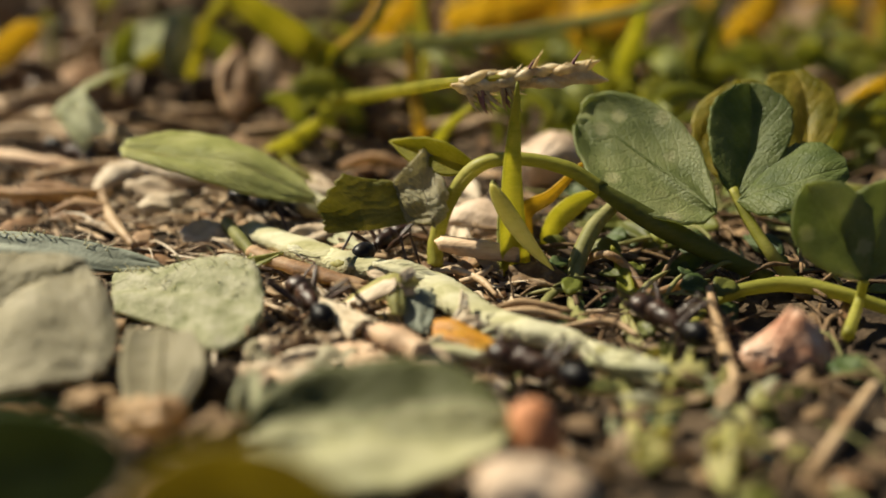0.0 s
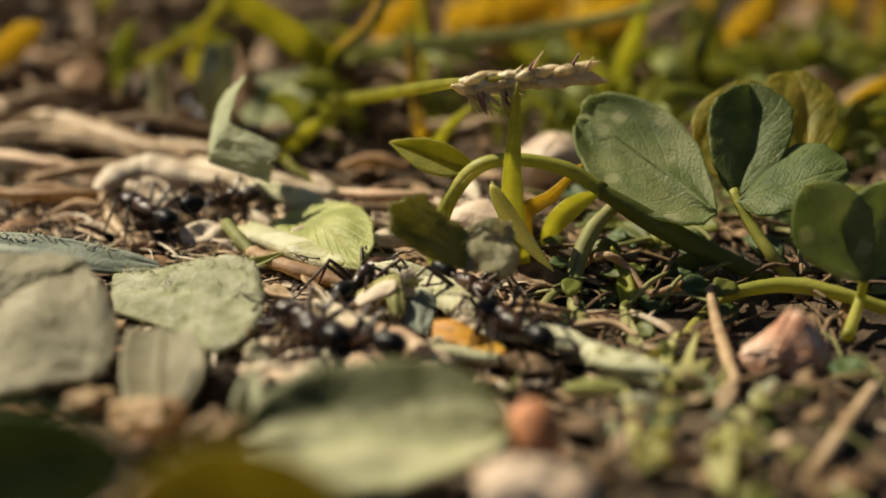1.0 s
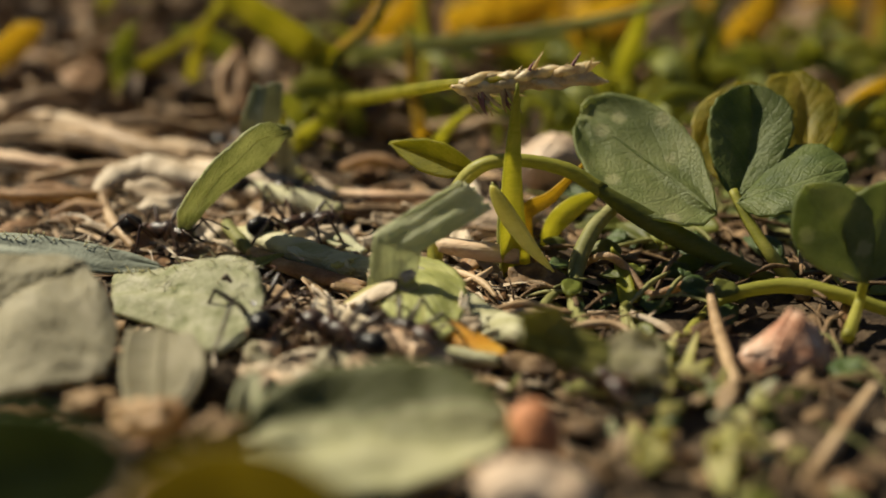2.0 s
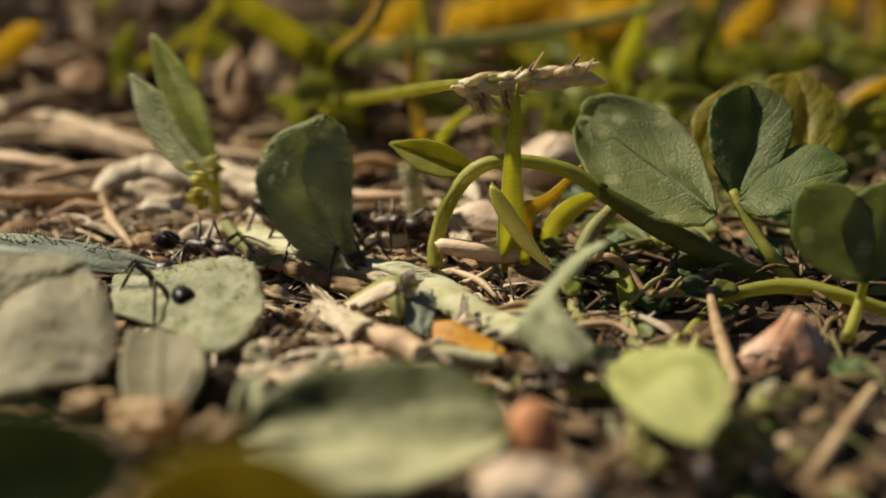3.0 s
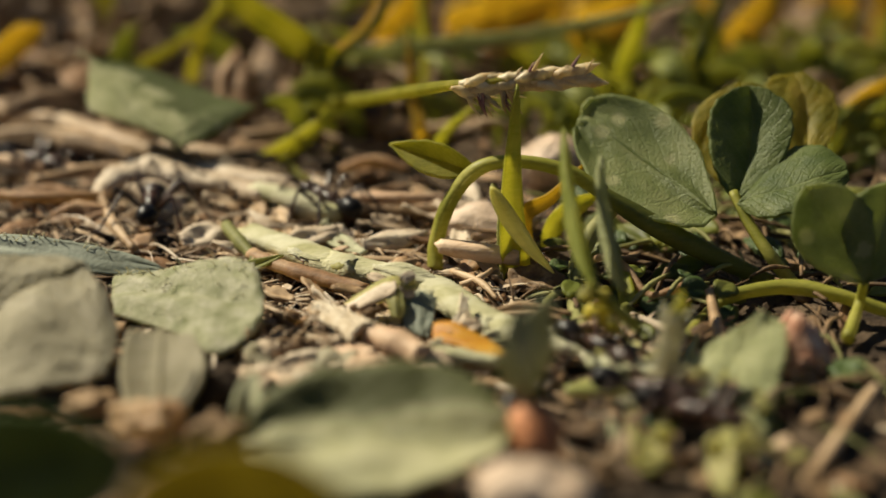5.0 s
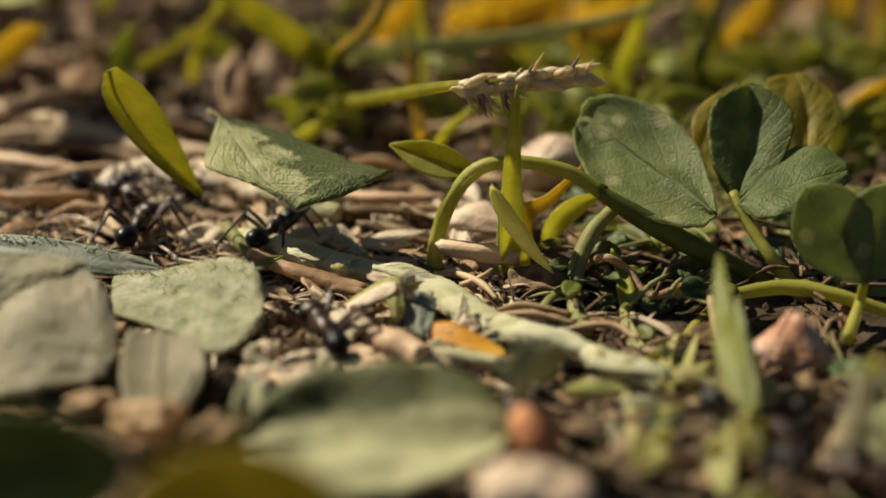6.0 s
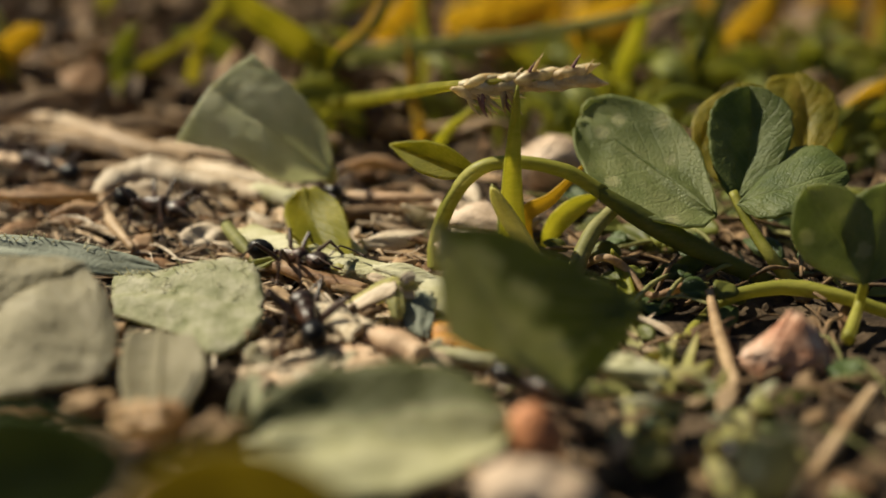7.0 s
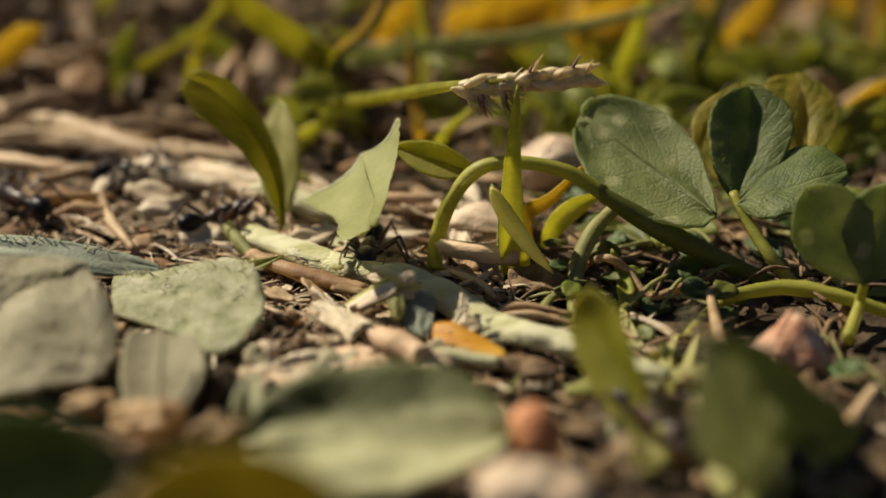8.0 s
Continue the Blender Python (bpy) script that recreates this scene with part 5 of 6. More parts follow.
# long dry stalks lying behind the trail
for mat, r, pts in (
        (STRAW, 0.75, [(-39.3, 32, 1), (-30.3, 25.6, 1.5), (-23.2, 21, 1), (-12.6, 15.2, 1.5)]),
        (PINKWOOD, 0.6, [(-36.7, 18.7, 1), (-30.4, 14.2, 1.5), (-24.7, 12.8, 1)]),
        (STRAW, 0.5, [(-37.9, 23.3, 1), (-30.9, 22.4, 1.5), (-22.8, 18.7, 1), (-15.1, 12.8, 1.5)]),
        (STRAW, 0.5, [(-29.8, 11.7, 1), (-24.3, 13.1, 1.5), (-15, 11.4, 1)]),
        (STRAW, 0.8, [(-42.8, 45.3, 1), (-33.3, 35.3, 1.5), (-26.4, 31.7, 1)]),
        (CHIP, 0.95, [(-19.1, 14.4, 1), (-13.6, 9.9, 1.5), (-7.7, 7.6, 1)]),
        (PINKWOOD, 0.5, [(-7.4, 8.4, 1), (-3.3, 6.1, 1.5), (0.2, 7.8, 1)]),
        (BARK, 0.5, [(-14.1, 27.4, 1), (-9.9, 21.6, 1.5), (-3.7, 19, 1)]),
        (STRAW, 0.55, [(-31.1, 24.9, 1), (-23.8, 22.4, 1.5), (-17.6, 25.7, 1)]),
        (BARK, 0.6, [(-26.7, 33.5, 1), (-21, 27.3, 1.5), (-14.8, 29.9, 1)]),
        (DRYLEAF, 0.5, [(-32.7, 8.4, 1), (-27.8, 6.3, 1.5), (-23.5, 8.4, 1)]),
        (DRYLEAF, 0.5, [(-7.7, 14.4, 1), (-5.2, 14.9, 1.5), (-2.7, 14.4, 1)]),
        (DRYLEAF, 0.9, [(-45.3, 56.6, 1), (-37.6, 45.4, 1.5), (-32.4, 45.3, 1)]),
        (STRAW, 0.9, [(-38.6, 59, 1), (-31.2, 49.8, 1.5), (-27.3, 59, 1)])):
    solo("dry_stalk", tube(pts, (r * 0.8, r, r, r * 0.6), 9, 26, 0.1, 0.8), mat, pts[1], "long dry stalk lying on the litter", "straw", "long stalks behind the trail")

# grass behind
def back_grass():
    rows = (
        (OLIVELEAF, 2.5, [(-10.4, 51.9, 0), (-8.7, 25.9, 6.4), (-10.9, 24.8, 7.8), (-13.4, 23.9, 9.8), (-15.6, 23, 11.7), (-17.8, 22.3, 14.1)], "broad green grass blade leaning over"),
        (DIMGREEN, 0.9, [(-10.4, 48.2, 0), (-8.8, 25.6, 5.7), (-8.2, 24.5, 7.1), (-5.9, 23.7, 9.2), (-4.1, 23.2, 12.1), (-3.4, 22.5, 14.7)], "bent green grass stalk behind the litter"),
        # golden strip along the green stalk's left, added as its sunlit edge
        (GOLD, 0.6, [(-10.9, 49.7, 0), (-9.3, 26.7, 5.8), (-8.5, 26.1, 7.1), (-6.4, 25.8, 9.1), (-5.2, 25.5, 11.2), (-4.6, 25.4, 13.7)], "yellow strip for the sunlit edge of the bent stalk"),
        (SAGELEAF, 1.4, [(-10, 51.9, 0), (-8.6, 29.8, 5.5), (-2, 29, 6.8), (5.3, 28.1, 7.8), (12, 27.3, 9.2), (17.3, 26.6, 10.7), (20.7, 25.9, 12.3)], "long pale grass blade lying level"),
        (GOLD, 1.1, [(-1.8, 26.7, 0), (-1.7, 19.9, 2), (-2.2, 21.5, 4.3), (-2.6, 23.2, 7), (-2.8, 24.7, 8.9)], "yellow upright dry grass stalk"),
        (GRASS, 1.1, [(-1.7, 37.1, 0), (-1.6, 32.5, 1.3), (-1.5, 33.2, 5), (-1.8, 33.7, 8.3), (-2.3, 34.2, 11.5)], "thin green upright grass stalk"),
        (GRASS, 1.2, [(-0.4, 24.3, 0), (-0.4, 14, 3.1), (0.7, 13.5, 4.7), (2.5, 13, 6.4)], "short yellow-green blade of grass"),
        (GRASS, 1.7, [(-13.7, 19.3, 0.1), (-11.5, 19.1, 1.6), (-9.7, 18.9, 3), (-7.7, 18.6, 4.2)], "short yellow-green blade of grass"),
        (OLIVELEAF, 0.7, [(-12.5, 20.5, 0), (-12, 15.5, 1.5), (-11, 13.3, 1.3), (-8.4, 10.9, 0.6), (-4.2, 8.8, 0.6)], "curved olive stalk along the ground"),
        (GRASS, 1.8, [(15.3, 38.1, 0), (14.3, 28.7, 2.6), (14.8, 28.4, 5.7), (15.8, 28.2, 8.8), (16.5, 28, 12.3)], "green upright grass blade"),
        (DIMGREEN, 1.5, [(23.9, 49.2, 0), (20.5, 27.6, 5.4), (21, 26.6, 8.5), (22.3, 25.9, 12.3)], "dark green upright grass stalk"),
        (GOLD, 1, [(14.4, 48.2, 0), (12.8, 31.4, 4.2), (11.3, 31.1, 6.2), (9.8, 30.7, 8)], "golden dry leaning grass stalk"),
        (GOLD, 2, [(29.1, 19.2, -0.1), (29.8, 18.1, 2.8), (31.6, 17.1, 5.7), (34, 15.8, 8)], "golden dry leaning grass blade"),
        (GOLD, 2.5, [(-43.4, 47.1, 0), (-39.4, 33.3, 3.5), (-36.4, 32.8, 5.8), (-34.2, 32, 7.7), (-33.6, 30.9, 8.4)], "orange dry blade of grass"),
        (OLIVELEAF, 1.2, [(-29.9, 45, 0), (-27.9, 35.1, 2.6), (-23.7, 34.4, 5), (-20.6, 33.6, 7.1), (-17.6, 33, 9.9), (-16, 32.3, 12.4)], "thin olive grass stalk"),
        (OLIVELEAF, 1.3, [(-22.1, 36.2, -0.2), (-21.3, 35.6, 3.9), (-19.8, 34.8, 7.6), (-18.1, 33.8, 10.6)], "thin olive upright grass stalk"),
        (STRAW, 1.5, [(-43.3, 43, 0), (-42.1, 38.8, 1.1), (-35.6, 36.3, 0), (-28.3, 34.9, 2.1), (-21.7, 33.9, 5.1)], "long dry grass stalk bent over"),
        (STRAW, 1.2, [(-36.6, 41.8, -2.3), (-33.2, 42.1, 2.3), (-29.9, 41.7, 5), (-28.4, 41.9, 9.5)], "looped dry grass stalk"),
        (STRAW, 1.2, [(-25.3, 42.2, -1.4), (-27.3, 43.1, 3.1), (-26.4, 43.7, 6.6), (-25, 44.1, 9.6)], "dry beige upright grass stalk"),
        (STRAW, 1.2, [(-18.9, 33.2, -2.4), (-17.6, 33.8, 0.9), (-17.7, 34, 3.4), (-16.5, 33.8, 4.9)], "dry beige upright grass stalk"),
        (GOLD, 3.7, [(-5.4, 63.4, 0), (-5, 50.2, 3), (-3.4, 49, 5.5), (-2.3, 48.1, 8.8)], "broad golden upright grass blade"),
        (GOLD, 4.2, [(1, 95.6, 0), (0.9, 50.6, 4), (6.1, 49, 5.5), (11.7, 47.7, 7.8)], "broad golden leaning grass blade"),
        (GOLD, 3.6, [(14.7, 91.6, 0), (12.3, 46.6, 4.9), (17.3, 46.2, 6.6), (21.3, 46.1, 9.2)], "broad golden leaning grass blade"),
        (GOLD, 3.1, [(29.9, 63.4, 0), (26.5, 44.3, 4.4), (28.3, 44, 6.5), (29.6, 44.1, 9.6)], "broad golden leaning grass blade"),
        (GRASS, 3.1, [(6.3, 51.4, 0), (5.9, 43.4, 2), (11, 42.6, 1.7), (16.1, 42.4, 3), (20, 41.6, 2.9)], "dull green grass blade lying low"),
        (LOWGREEN, 3.3, [(18.1, 37.1, 0), (17.8, 34.4, 0.7), (21.3, 33, 2.6), (25.8, 31.5, 4.5)], "dull green upright grass blade"),
        (GOLD, 2, [(4.9, 60.9, 0), (4.4, 42.2, 4.4), (3.8, 40.9, 6.7), (4.7, 40, 9.9)], "golden dry upright grass stalk"),
        (LOWGREEN, 2.2, [(-28.7, 43, 0), (-26.7, 33, 2.6), (-27, 33, 5.5), (-25.7, 32.8, 8)], "dim green upright leaf of grass"),
    )
    for mat, w, pts, label in rows:
        g = thing("grass", pts[0], label, "grass")
        part("blade", blade(pts, w, THROUGH, "oval" if w > 1.7 else "lance"), mat, g)
    for name, mat, seed, count, label in (("meadow_grass", GOLD, 8, 80, "sunlit golden grass behind the trail"), ("green_meadow_grass", GRASS, 9, 55, "sunlit green grass behind the trail")):
        rng = np.random.RandomState(seed)
        g = Geo()
        for i in range(count):
            y = rng.uniform(56, 125)
            x = rng.uniform(-6, 66) if i % 9 else rng.uniform(-40, 0)
            h, a = rng.uniform(9, 26), rng.uniform(0, 6.28)
            dx, dy = math.cos(a) * h * 0.8, math.sin(a) * h * 0.3
            blade([(x, y, -0.5), (x + dx * 0.15, y + dy * 0.2, h * 0.5), (x + dx, y + dy, h * rng.uniform(0.6, 1))], rng.uniform(1.4, 3.4), n=8, geo=g)
        solo(name, g, mat, (0, 0, 0), label, "grass", kind="stuff")
    rng = np.random.RandomState(29)
    g = Geo()
    for i in range(130):
        y = rng.uniform(16, 55)
        x = rng.uniform(0.0, 0.33) * (y + 105) if i % 9 else rng.uniform(-0.12, 0.0) * (y + 105)
        h, a = rng.uniform(2.5, 8), rng.uniform(0, 6.28)
        dx, dy = math.cos(a) * h * 0.9, math.sin(a) * h * 0.5
        blade([(x, y, -0.5), (x + dx * 0.3, y + dy * 0.3, h * 0.6), (x + dx, y + dy, h * rng.uniform(0.4, 0.9))], rng.uniform(1.0, 2.4), TOCAM, "oval", n=8, geo=g)
    solo("low_weeds", g, LOWGREEN, (0, 0, 0), "low dull green weeds behind the clover", "weeds", kind="stuff")
    for name, mat, seed, count in (("dead_grass", BARK, 53, 200), ("dry_grass_stems", STRAW, 54, 70)):
        rng = np.random.RandomState(seed)
        g = Geo()
        for i in range(count):
            y = rng.uniform(22, 95)
            x = rng.uniform(-0.33, 0.03) * (y + 105)
            h, a = rng.uniform(2, 7.5) * (0.5 + y / 90), rng.uniform(0, 6.28)
            dx, dy = math.cos(a) * h * 1.3, math.sin(a) * h * 0.6
            blade([(x, y, -0.4), (x + dx * 0.3, y + dy * 0.3, h * 0.6), (x + dx, y + dy, h * rng.uniform(0.3, 0.9))], rng.uniform(0.6, 1.8), TOCAM, "oval", n=8, geo=g)
        solo(name, g, mat, (0, 0, 0), "dead brown grass behind the trail" if mat is BARK else "dry straw stems standing behind the trail", "grass", kind="stuff")
    rng = np.random.RandomState(19)
    for i in range(150):
        y = rng.uniform(18, 95)
        x = rng.uniform(-0.30, 0.02) * (y + 105) if i % 4 else rng.uniform(0.0, 0.3) * (y + 105)
        n, a, r = rng.uniform(5, 15), rng.uniform(-0.6, 0.9), rng.uniform(0.3, 0.9)
        dx, dy, z = n / 2 * math.cos(a), n / 2 * math.sin(a), lie(x, y) + r + rng.uniform(0, 2.2)
        mat = (STRAW, BARK, BARK, BARK)[i % 4] if i % 3 else (BARK, DRYLEAF)[i % 2]
        if i % 3:
            g = tube([(x - dx, y - dy, z), (x, y, z + rng.uniform(0, 1.5)), (x + dx, y + dy, z * 0.6)], (r, r, r * 0.7), 7, 10, 0.12, 0.8, i)
        else:
            g = leaf_geo(n * 0.6, rng.uniform(2, 4.5), "oval", rng.uniform(-20, 30), 0.1, 0.2, 0.6, 0.2, i, 10, 8).moved(np.array(pose(x, y, z, rng.uniform(-10, 50), rng.uniform(-30, 30), math.degrees(a))))
        solo("straw_piece" if i % 3 else "dead_leaf", g, mat, (x, y, z), "dry brown stalk piece behind the trail" if i % 3 else "curled dead leaf behind the trail", "straw" if i % 3 else "leaf", "litter behind the trail")


back_grass()


# ants
def plated(size):
    """An ant's hind body: an egg of overlapping plates, narrower to the front."""
    rows, sides = 30, 20
    vs, fs = [], []
    for i in range(rows + 1):
        u = i / rows
        x = 1 - 2 * u
        r = math.sqrt(max(0, 1 - x * x)) * (0.92 - 0.12 * x)
        step = (u * 4.2) % 1
        r *= 1 + 0.035 * (step if 0.12 < u < 0.95 else 0)
        for k in range(sides):
            a = 2 * math.pi * k / sides
            vs.append((x * size[0], r * math.cos(a) * size[1], r * math.sin(a) * size[2]))
    for i in range(rows):
        for k in range(sides):
            j = (k + 1) % sides
            fs.append((i * sides + k, (i + 1) * sides + k, (i + 1) * sides + j, i * sides + j))
    return Geo().add(vs, fs)


def ant_thing():
    ant = thing("ant", (0, 0, 0), "", "ant", "ants on the trail")
    head = part("head", lump_geo((0.86, 0.74, 0.60), 3, 0.10, 1.2, 3), SHELL, ant, "", at=(1.80, 0, 1.25))
    for s in (-1, 1):
        part("eye", lump_geo((0.13, 0.07, 0.13), 1, 0.0, 1, 2), GASTER, head, at=(0.15, 0.69 * s, 0.20))
        part("mandible", tube([(0, 0, 0), (0.35, 0.12 * s, -0.05), (0.55, -0.16 * s, -0.08)], (0.16, 0.13, 0.03), 6, 6), LIMB, head, at=(0.62, 0.26 * s, -0.18))
        part("antenna", tube([(0, 0, 0), (0.35, 0.75 * s, 0.55), (0.55, 0.95 * s, 0.60), (1.5, 1.1 * s, 0.35), (2.2, 1.0 * s, 0.2)], (0.07, 0.06, 0.06, 0.055, 0.07), 6, 18), LIMB, head, at=(0.50, 0.30 * s, 0.18))
    chest = Geo()
    lump_geo((1.22, 0.54, 0.55), 5, 0.10, 1.2, 3, chest, (0.0, 0, 0.05))
    lump_geo((0.66, 0.60, 0.60), 7, 0.06, 1.4, 3, chest, (0.50, 0, 0.13))
    part("thorax", chest, SHELL, ant, at=(0, 0, 1.15))
    part("petiole", lump_geo((0.26, 0.26, 0.36), 2, 0.1, 1.4, 2), SHELL, ant, at=(-1.35, 0, 1.12))
    part("gaster", plated((0.98, 0.72, 0.70)), GASTER, ant, at=(-2.55, 0, 1.22))
    for s in (-1, 1):
        for k, (x, fx, out, back) in enumerate(((0.55, 1.3, 1.2, 1.3), (0.0, 0.1, 1.8, 0.1), (-0.45, -1.3, 1.3, -1.7))):
            knee = V(fx, s * out, 1.35)
            foot = V(fx + back, s * (out + 0.95), -0.70)
            toe = V(fx + back * 1.3, s * (out + 1.35), -0.80)
            leg = tube([V(0, 0, 0), knee * 0.12 + V(0, 0, -0.1), knee * 0.55, knee * 0.93, knee, knee * 0.93 + foot * 0.07, knee * 0.45 + foot * 0.55, foot, toe],
                       (0.17, 0.14, 0.16, 0.11, 0.095, 0.09, 0.10, 0.06, 0.04), 6, 32)
            part("leg", leg, LIMB, ant, at=(x, 0.34 * s, 0.80))
    return ant


LIFT = 0.35  # the trodden litter lies a little above the soil
ANT = ant_thing()


def ant_copy(label, size=1.0):
    a = copy_thing(ANT, Matrix.Identity(4))
    a.scale = (size, size, size)
    return tagged(a, label, "ant", "ants on the trail")


CARRIES = "black ant carrying a cut leaf piece along the trail"
BARE = "black ant with empty jaws walking back along the trail"
carrier_a = tagged(ANT, CARRIES)
carrier_b, carrier_c, carrier_d, carrier_e, carrier_f, carrier_g, carrier_h, carrier_i, carrier_j, carrier_k = [ant_copy(CARRIES, 1.0) for _ in range(10)]
forager_a, forager_b, forager_c, forager_d, forager_f, forager_g, forager_h = [ant_copy(BARE, 1.1) for _ in range(7)]


# what they carry; each lies along its own y axis round its middle
def cut_piece(mat, label, left, mid, right, rib=None, rib_size=0.11, **kw):
    ob = thing("leaf_piece", (0, 0, 0), label, "leaf", "leaf pieces carried by ants")
    part("blade", cut_leaf(left, mid, right, **kw), mat, ob)
    part("midrib", tube(mid, (rib_size * 1.3, rib_size, rib_size * 0.5), 6, 24), rib or mat, ob)
    return ob


left_a = [(-4, -2.1, 1.3), (-4.2, -0.4, 1.8), (-2.8, 1.7, 0.8)]
mid_a = [(1.1, -1.5, -0.7), (0.7, -0.2, -0.7), (0.2, 1.2, -0.7)]
right_a = [(2.7, -2, 0.3), (3.6, -0.5, -0.2), (2.8, 3.9, -2.2)]
piece_a = thing("leaf_piece", (0, 0, 0), "wilted two-lobed leaf piece held by an ant", "leaf", "leaf pieces carried by ants")
part("lobe", cut_leaf(left_a, mid_a, right_a, -1, -0.12, wave=0.6, seed=41), OLIVEDARK, piece_a, "folded olive lobe, darkened for its shaded underside")
part("lobe", cut_leaf(left_a, mid_a, right_a, 1, 0.15, wave=0.9, seed=141), DULLLEAF, piece_a, "grey-brown crumpled lobe")
part("midrib", tube(mid_a, (0.22, 0.18, 0.1), 6, 14), DULLLEAF, piece_a)
left_b = [(-6.8, 1.9, -0.8), (-3.4, 2.6, -2.3), (0.9, 1.9, -2.3), (4.5, -0.2, -1.3), (6, -1.6, 0.2)]
mid_b = [(-7.1, 1.3, 0.2), (-3.4, 0.8, 0.2), (0.4, 0.5, 0.2), (3.5, -0.7, 0.2), (6.1, -1.9, 0.2)]
right_b = [(-6.8, 0.8, 1.2), (-3.5, -0.1, 1.7), (0.2, -1.3, 1.7), (3.6, -1.9, 1.2), (6, -2.1, 0.2)]
piece_b = cut_piece(LIGHTLEAF, "light green folded leaf held by an ant", left_b, mid_b, right_b, CREAMGREEN, arch=0.05, wave=0.4, seed=42)
left_c = [(2.4, 3.4, -2.1), (3.3, 2.8, -2.1), (4.3, 1.7, -1.6)]
mid_c = [(-2.7, 1.3, 0.9), (-1.3, 0.8, 1.4), (0.1, 0.3, 1.4)]
right_c = [(-3.3, -3.3, 0.4), (-2, -3.5, 0.9), (-0.7, -3.4, 0.4)]
piece_c = cut_piece(CREAMLEAF, "light green creased leaf piece held by an ant", left_c, mid_c, right_c, arch=0.05, wave=0.35, rib_size=0.06, seed=43)
left_d = [(1.7, -5.1, 0.2), (-1.4, -4.1, 0.7), (-4, -0.3, 0.9), (-3.2, 2.9, 0.2), (-0.2, 4.4, -0.3)]
mid_d = [(1.9, -5.1, 0.2), (0.1, -2.6, -0.3), (-1.3, 0.4, -0.4), (-1, 2.7, -0.6), (0, 4.4, -0.3)]
right_d = [(2.2, -5, 0.2), (1.8, -2.1, -0.1), (1.9, 1.5, -0.1), (1.3, 3.7, -0.4), (0.3, 4.4, -0.3)]
piece_d = cut_piece(SAGELEAF, "oval sage green leaf piece held by an ant", left_d, mid_d, right_d, arch=0.0, dome=0.08, wave=0.6, thick=0.25, rib_size=0.07, seed=44, nu=80, nv=44)
piece_e = thing("leaf_piece", (0, 0, 0), "hairy grey stem tip held by an ant", "leaf", "leaf pieces carried by ants")
part("stem", tube([(0.1, -2.7, 0), (0, -1.0, 0.1), (-0.05, 0.8, 0.1), (0.1, 1.7, 0)], (0.42, 0.58, 0.52, 0.42), 12, 24, 0.12), DULLLEAF, piece_e)
part("tip", tube([(0.1, 1.4, 0.05), (0.12, 2.1, 0.05), (0.0, 2.9, 0)], (0.44, 0.40, 0.12), 10, 12, 0.1), OLIVELEAF, piece_e, "yellow-green broken tip")
rng = np.random.RandomState(61)
g = Geo()
for i in range(260):
    u, w = rng.uniform(-2.6, 2.0), rng.uniform(0, 2 * math.pi)
    c = V(0.5 * math.cos(w), u, 0.5 * math.sin(w))
    tube([c, c * V(1.5, 1, 1.5) + V(0, rng.uniform(-0.05, 0.2), 0), c * V(1.9, 1, 1.9) + V(0, rng.uniform(0, 0.4), 0)], (0.03, 0.025, 0.01), 4, 3, geo=g)
part("hairs", g, HAIR, piece_e, "short white hairs")
mid_f = [(2.8, -2.5, 2.6), (1.1, 1.4, 0.1), (-1.2, 6, -2.9)]
second_f = [(1.2, -3.7, 1.6), (-1.3, -0.2, -0.4), (-4.4, 3.9, -3.4)]
stem_f = [(1.8, -4.8, 2.6)]
piece_f = thing("leafy_sprig", (0, 0, 0), "green sprig with yellow flower buds held by an ant", "sprig", "leaf pieces carried by ants")


def sprig_leaf(points, width, mat, rib, seed):
    base, tip = points[0], points[-1]
    leaf_parts(piece_f, mat, rib, np.linalg.norm(V(*tip) - V(*base)), width, frame_of(base, tip, (0.55, 0, 1)), name="leaf", shape="lance", fold=26, bend=0.03, wave=0.3, seed=seed)


sprig_leaf(mid_f, 2.5, LOWGREEN, STEM, 46)
sprig_leaf(second_f, 2.9, SAGELEAF, DIMGREEN, 47)
rng = np.random.RandomState(62)
top, foot = V(*mid_f[0]), V(*stem_f[0])
for i in range(12):
    c = top * (1 - i / 11) + foot * (i / 11) + V(-0.9 + 0.9 * rng.rand(), 0.9 * rng.rand() - 0.2, 0.5 * rng.rand() + 0.2)
    d = unit(V(rng.uniform(-1, 0.2), rng.uniform(-0.3, 0.8), rng.uniform(-0.2, 0.7))) * rng.uniform(0.6, 1.1)
    part("bud", tube([c, c + d * 0.35, c + d * 0.75, c + d], (0.12, 0.34, 0.30, 0.05), 8, 10, 0.15, 0.8, i), FLOWER if i % 3 else CREAMGREEN, piece_f, "yellow flower bud")
part("stem", tube([top * 1.25 - foot * 0.25, top, foot, foot * 1.3 - top * 0.3], (0.22, 0.3, 0.36, 0.25), 8, 12), STEM, piece_f)
left_g = [(-1, 3.4, -0.4), (-1.3, 1.3, 0.6), (-1.2, -1.3, 0.1), (0, -3.1, 0.1)]
mid_g = [(-0.6, 3.3, -0.4), (0, 1.3, 1.1), (0, -1.2, 0.8), (0.3, -3.3, 0.1)]
right_g = [(1, 3.3, -1.4), (1.2, 1, -0.6), (1, -1.6, -0.4), (0.7, -3.2, 0.1)]
piece_g = cut_piece(SAGEGREY, "crumpled grey-green leaf piece held by an ant", left_g, mid_g, right_g, arch=0.12, wave=0.9, rib_size=0.08, seed=48)
left_h = [(-5.6, 4.1, 0.2), (-1.6, 4.1, -1.3), (2.6, 2.8, -2.3), (6.1, 1.6, -2.3), (7.2, 0.8, -1.8), (5.5, -1.8, -0.8), (3.6, -3.5, 0.2)]
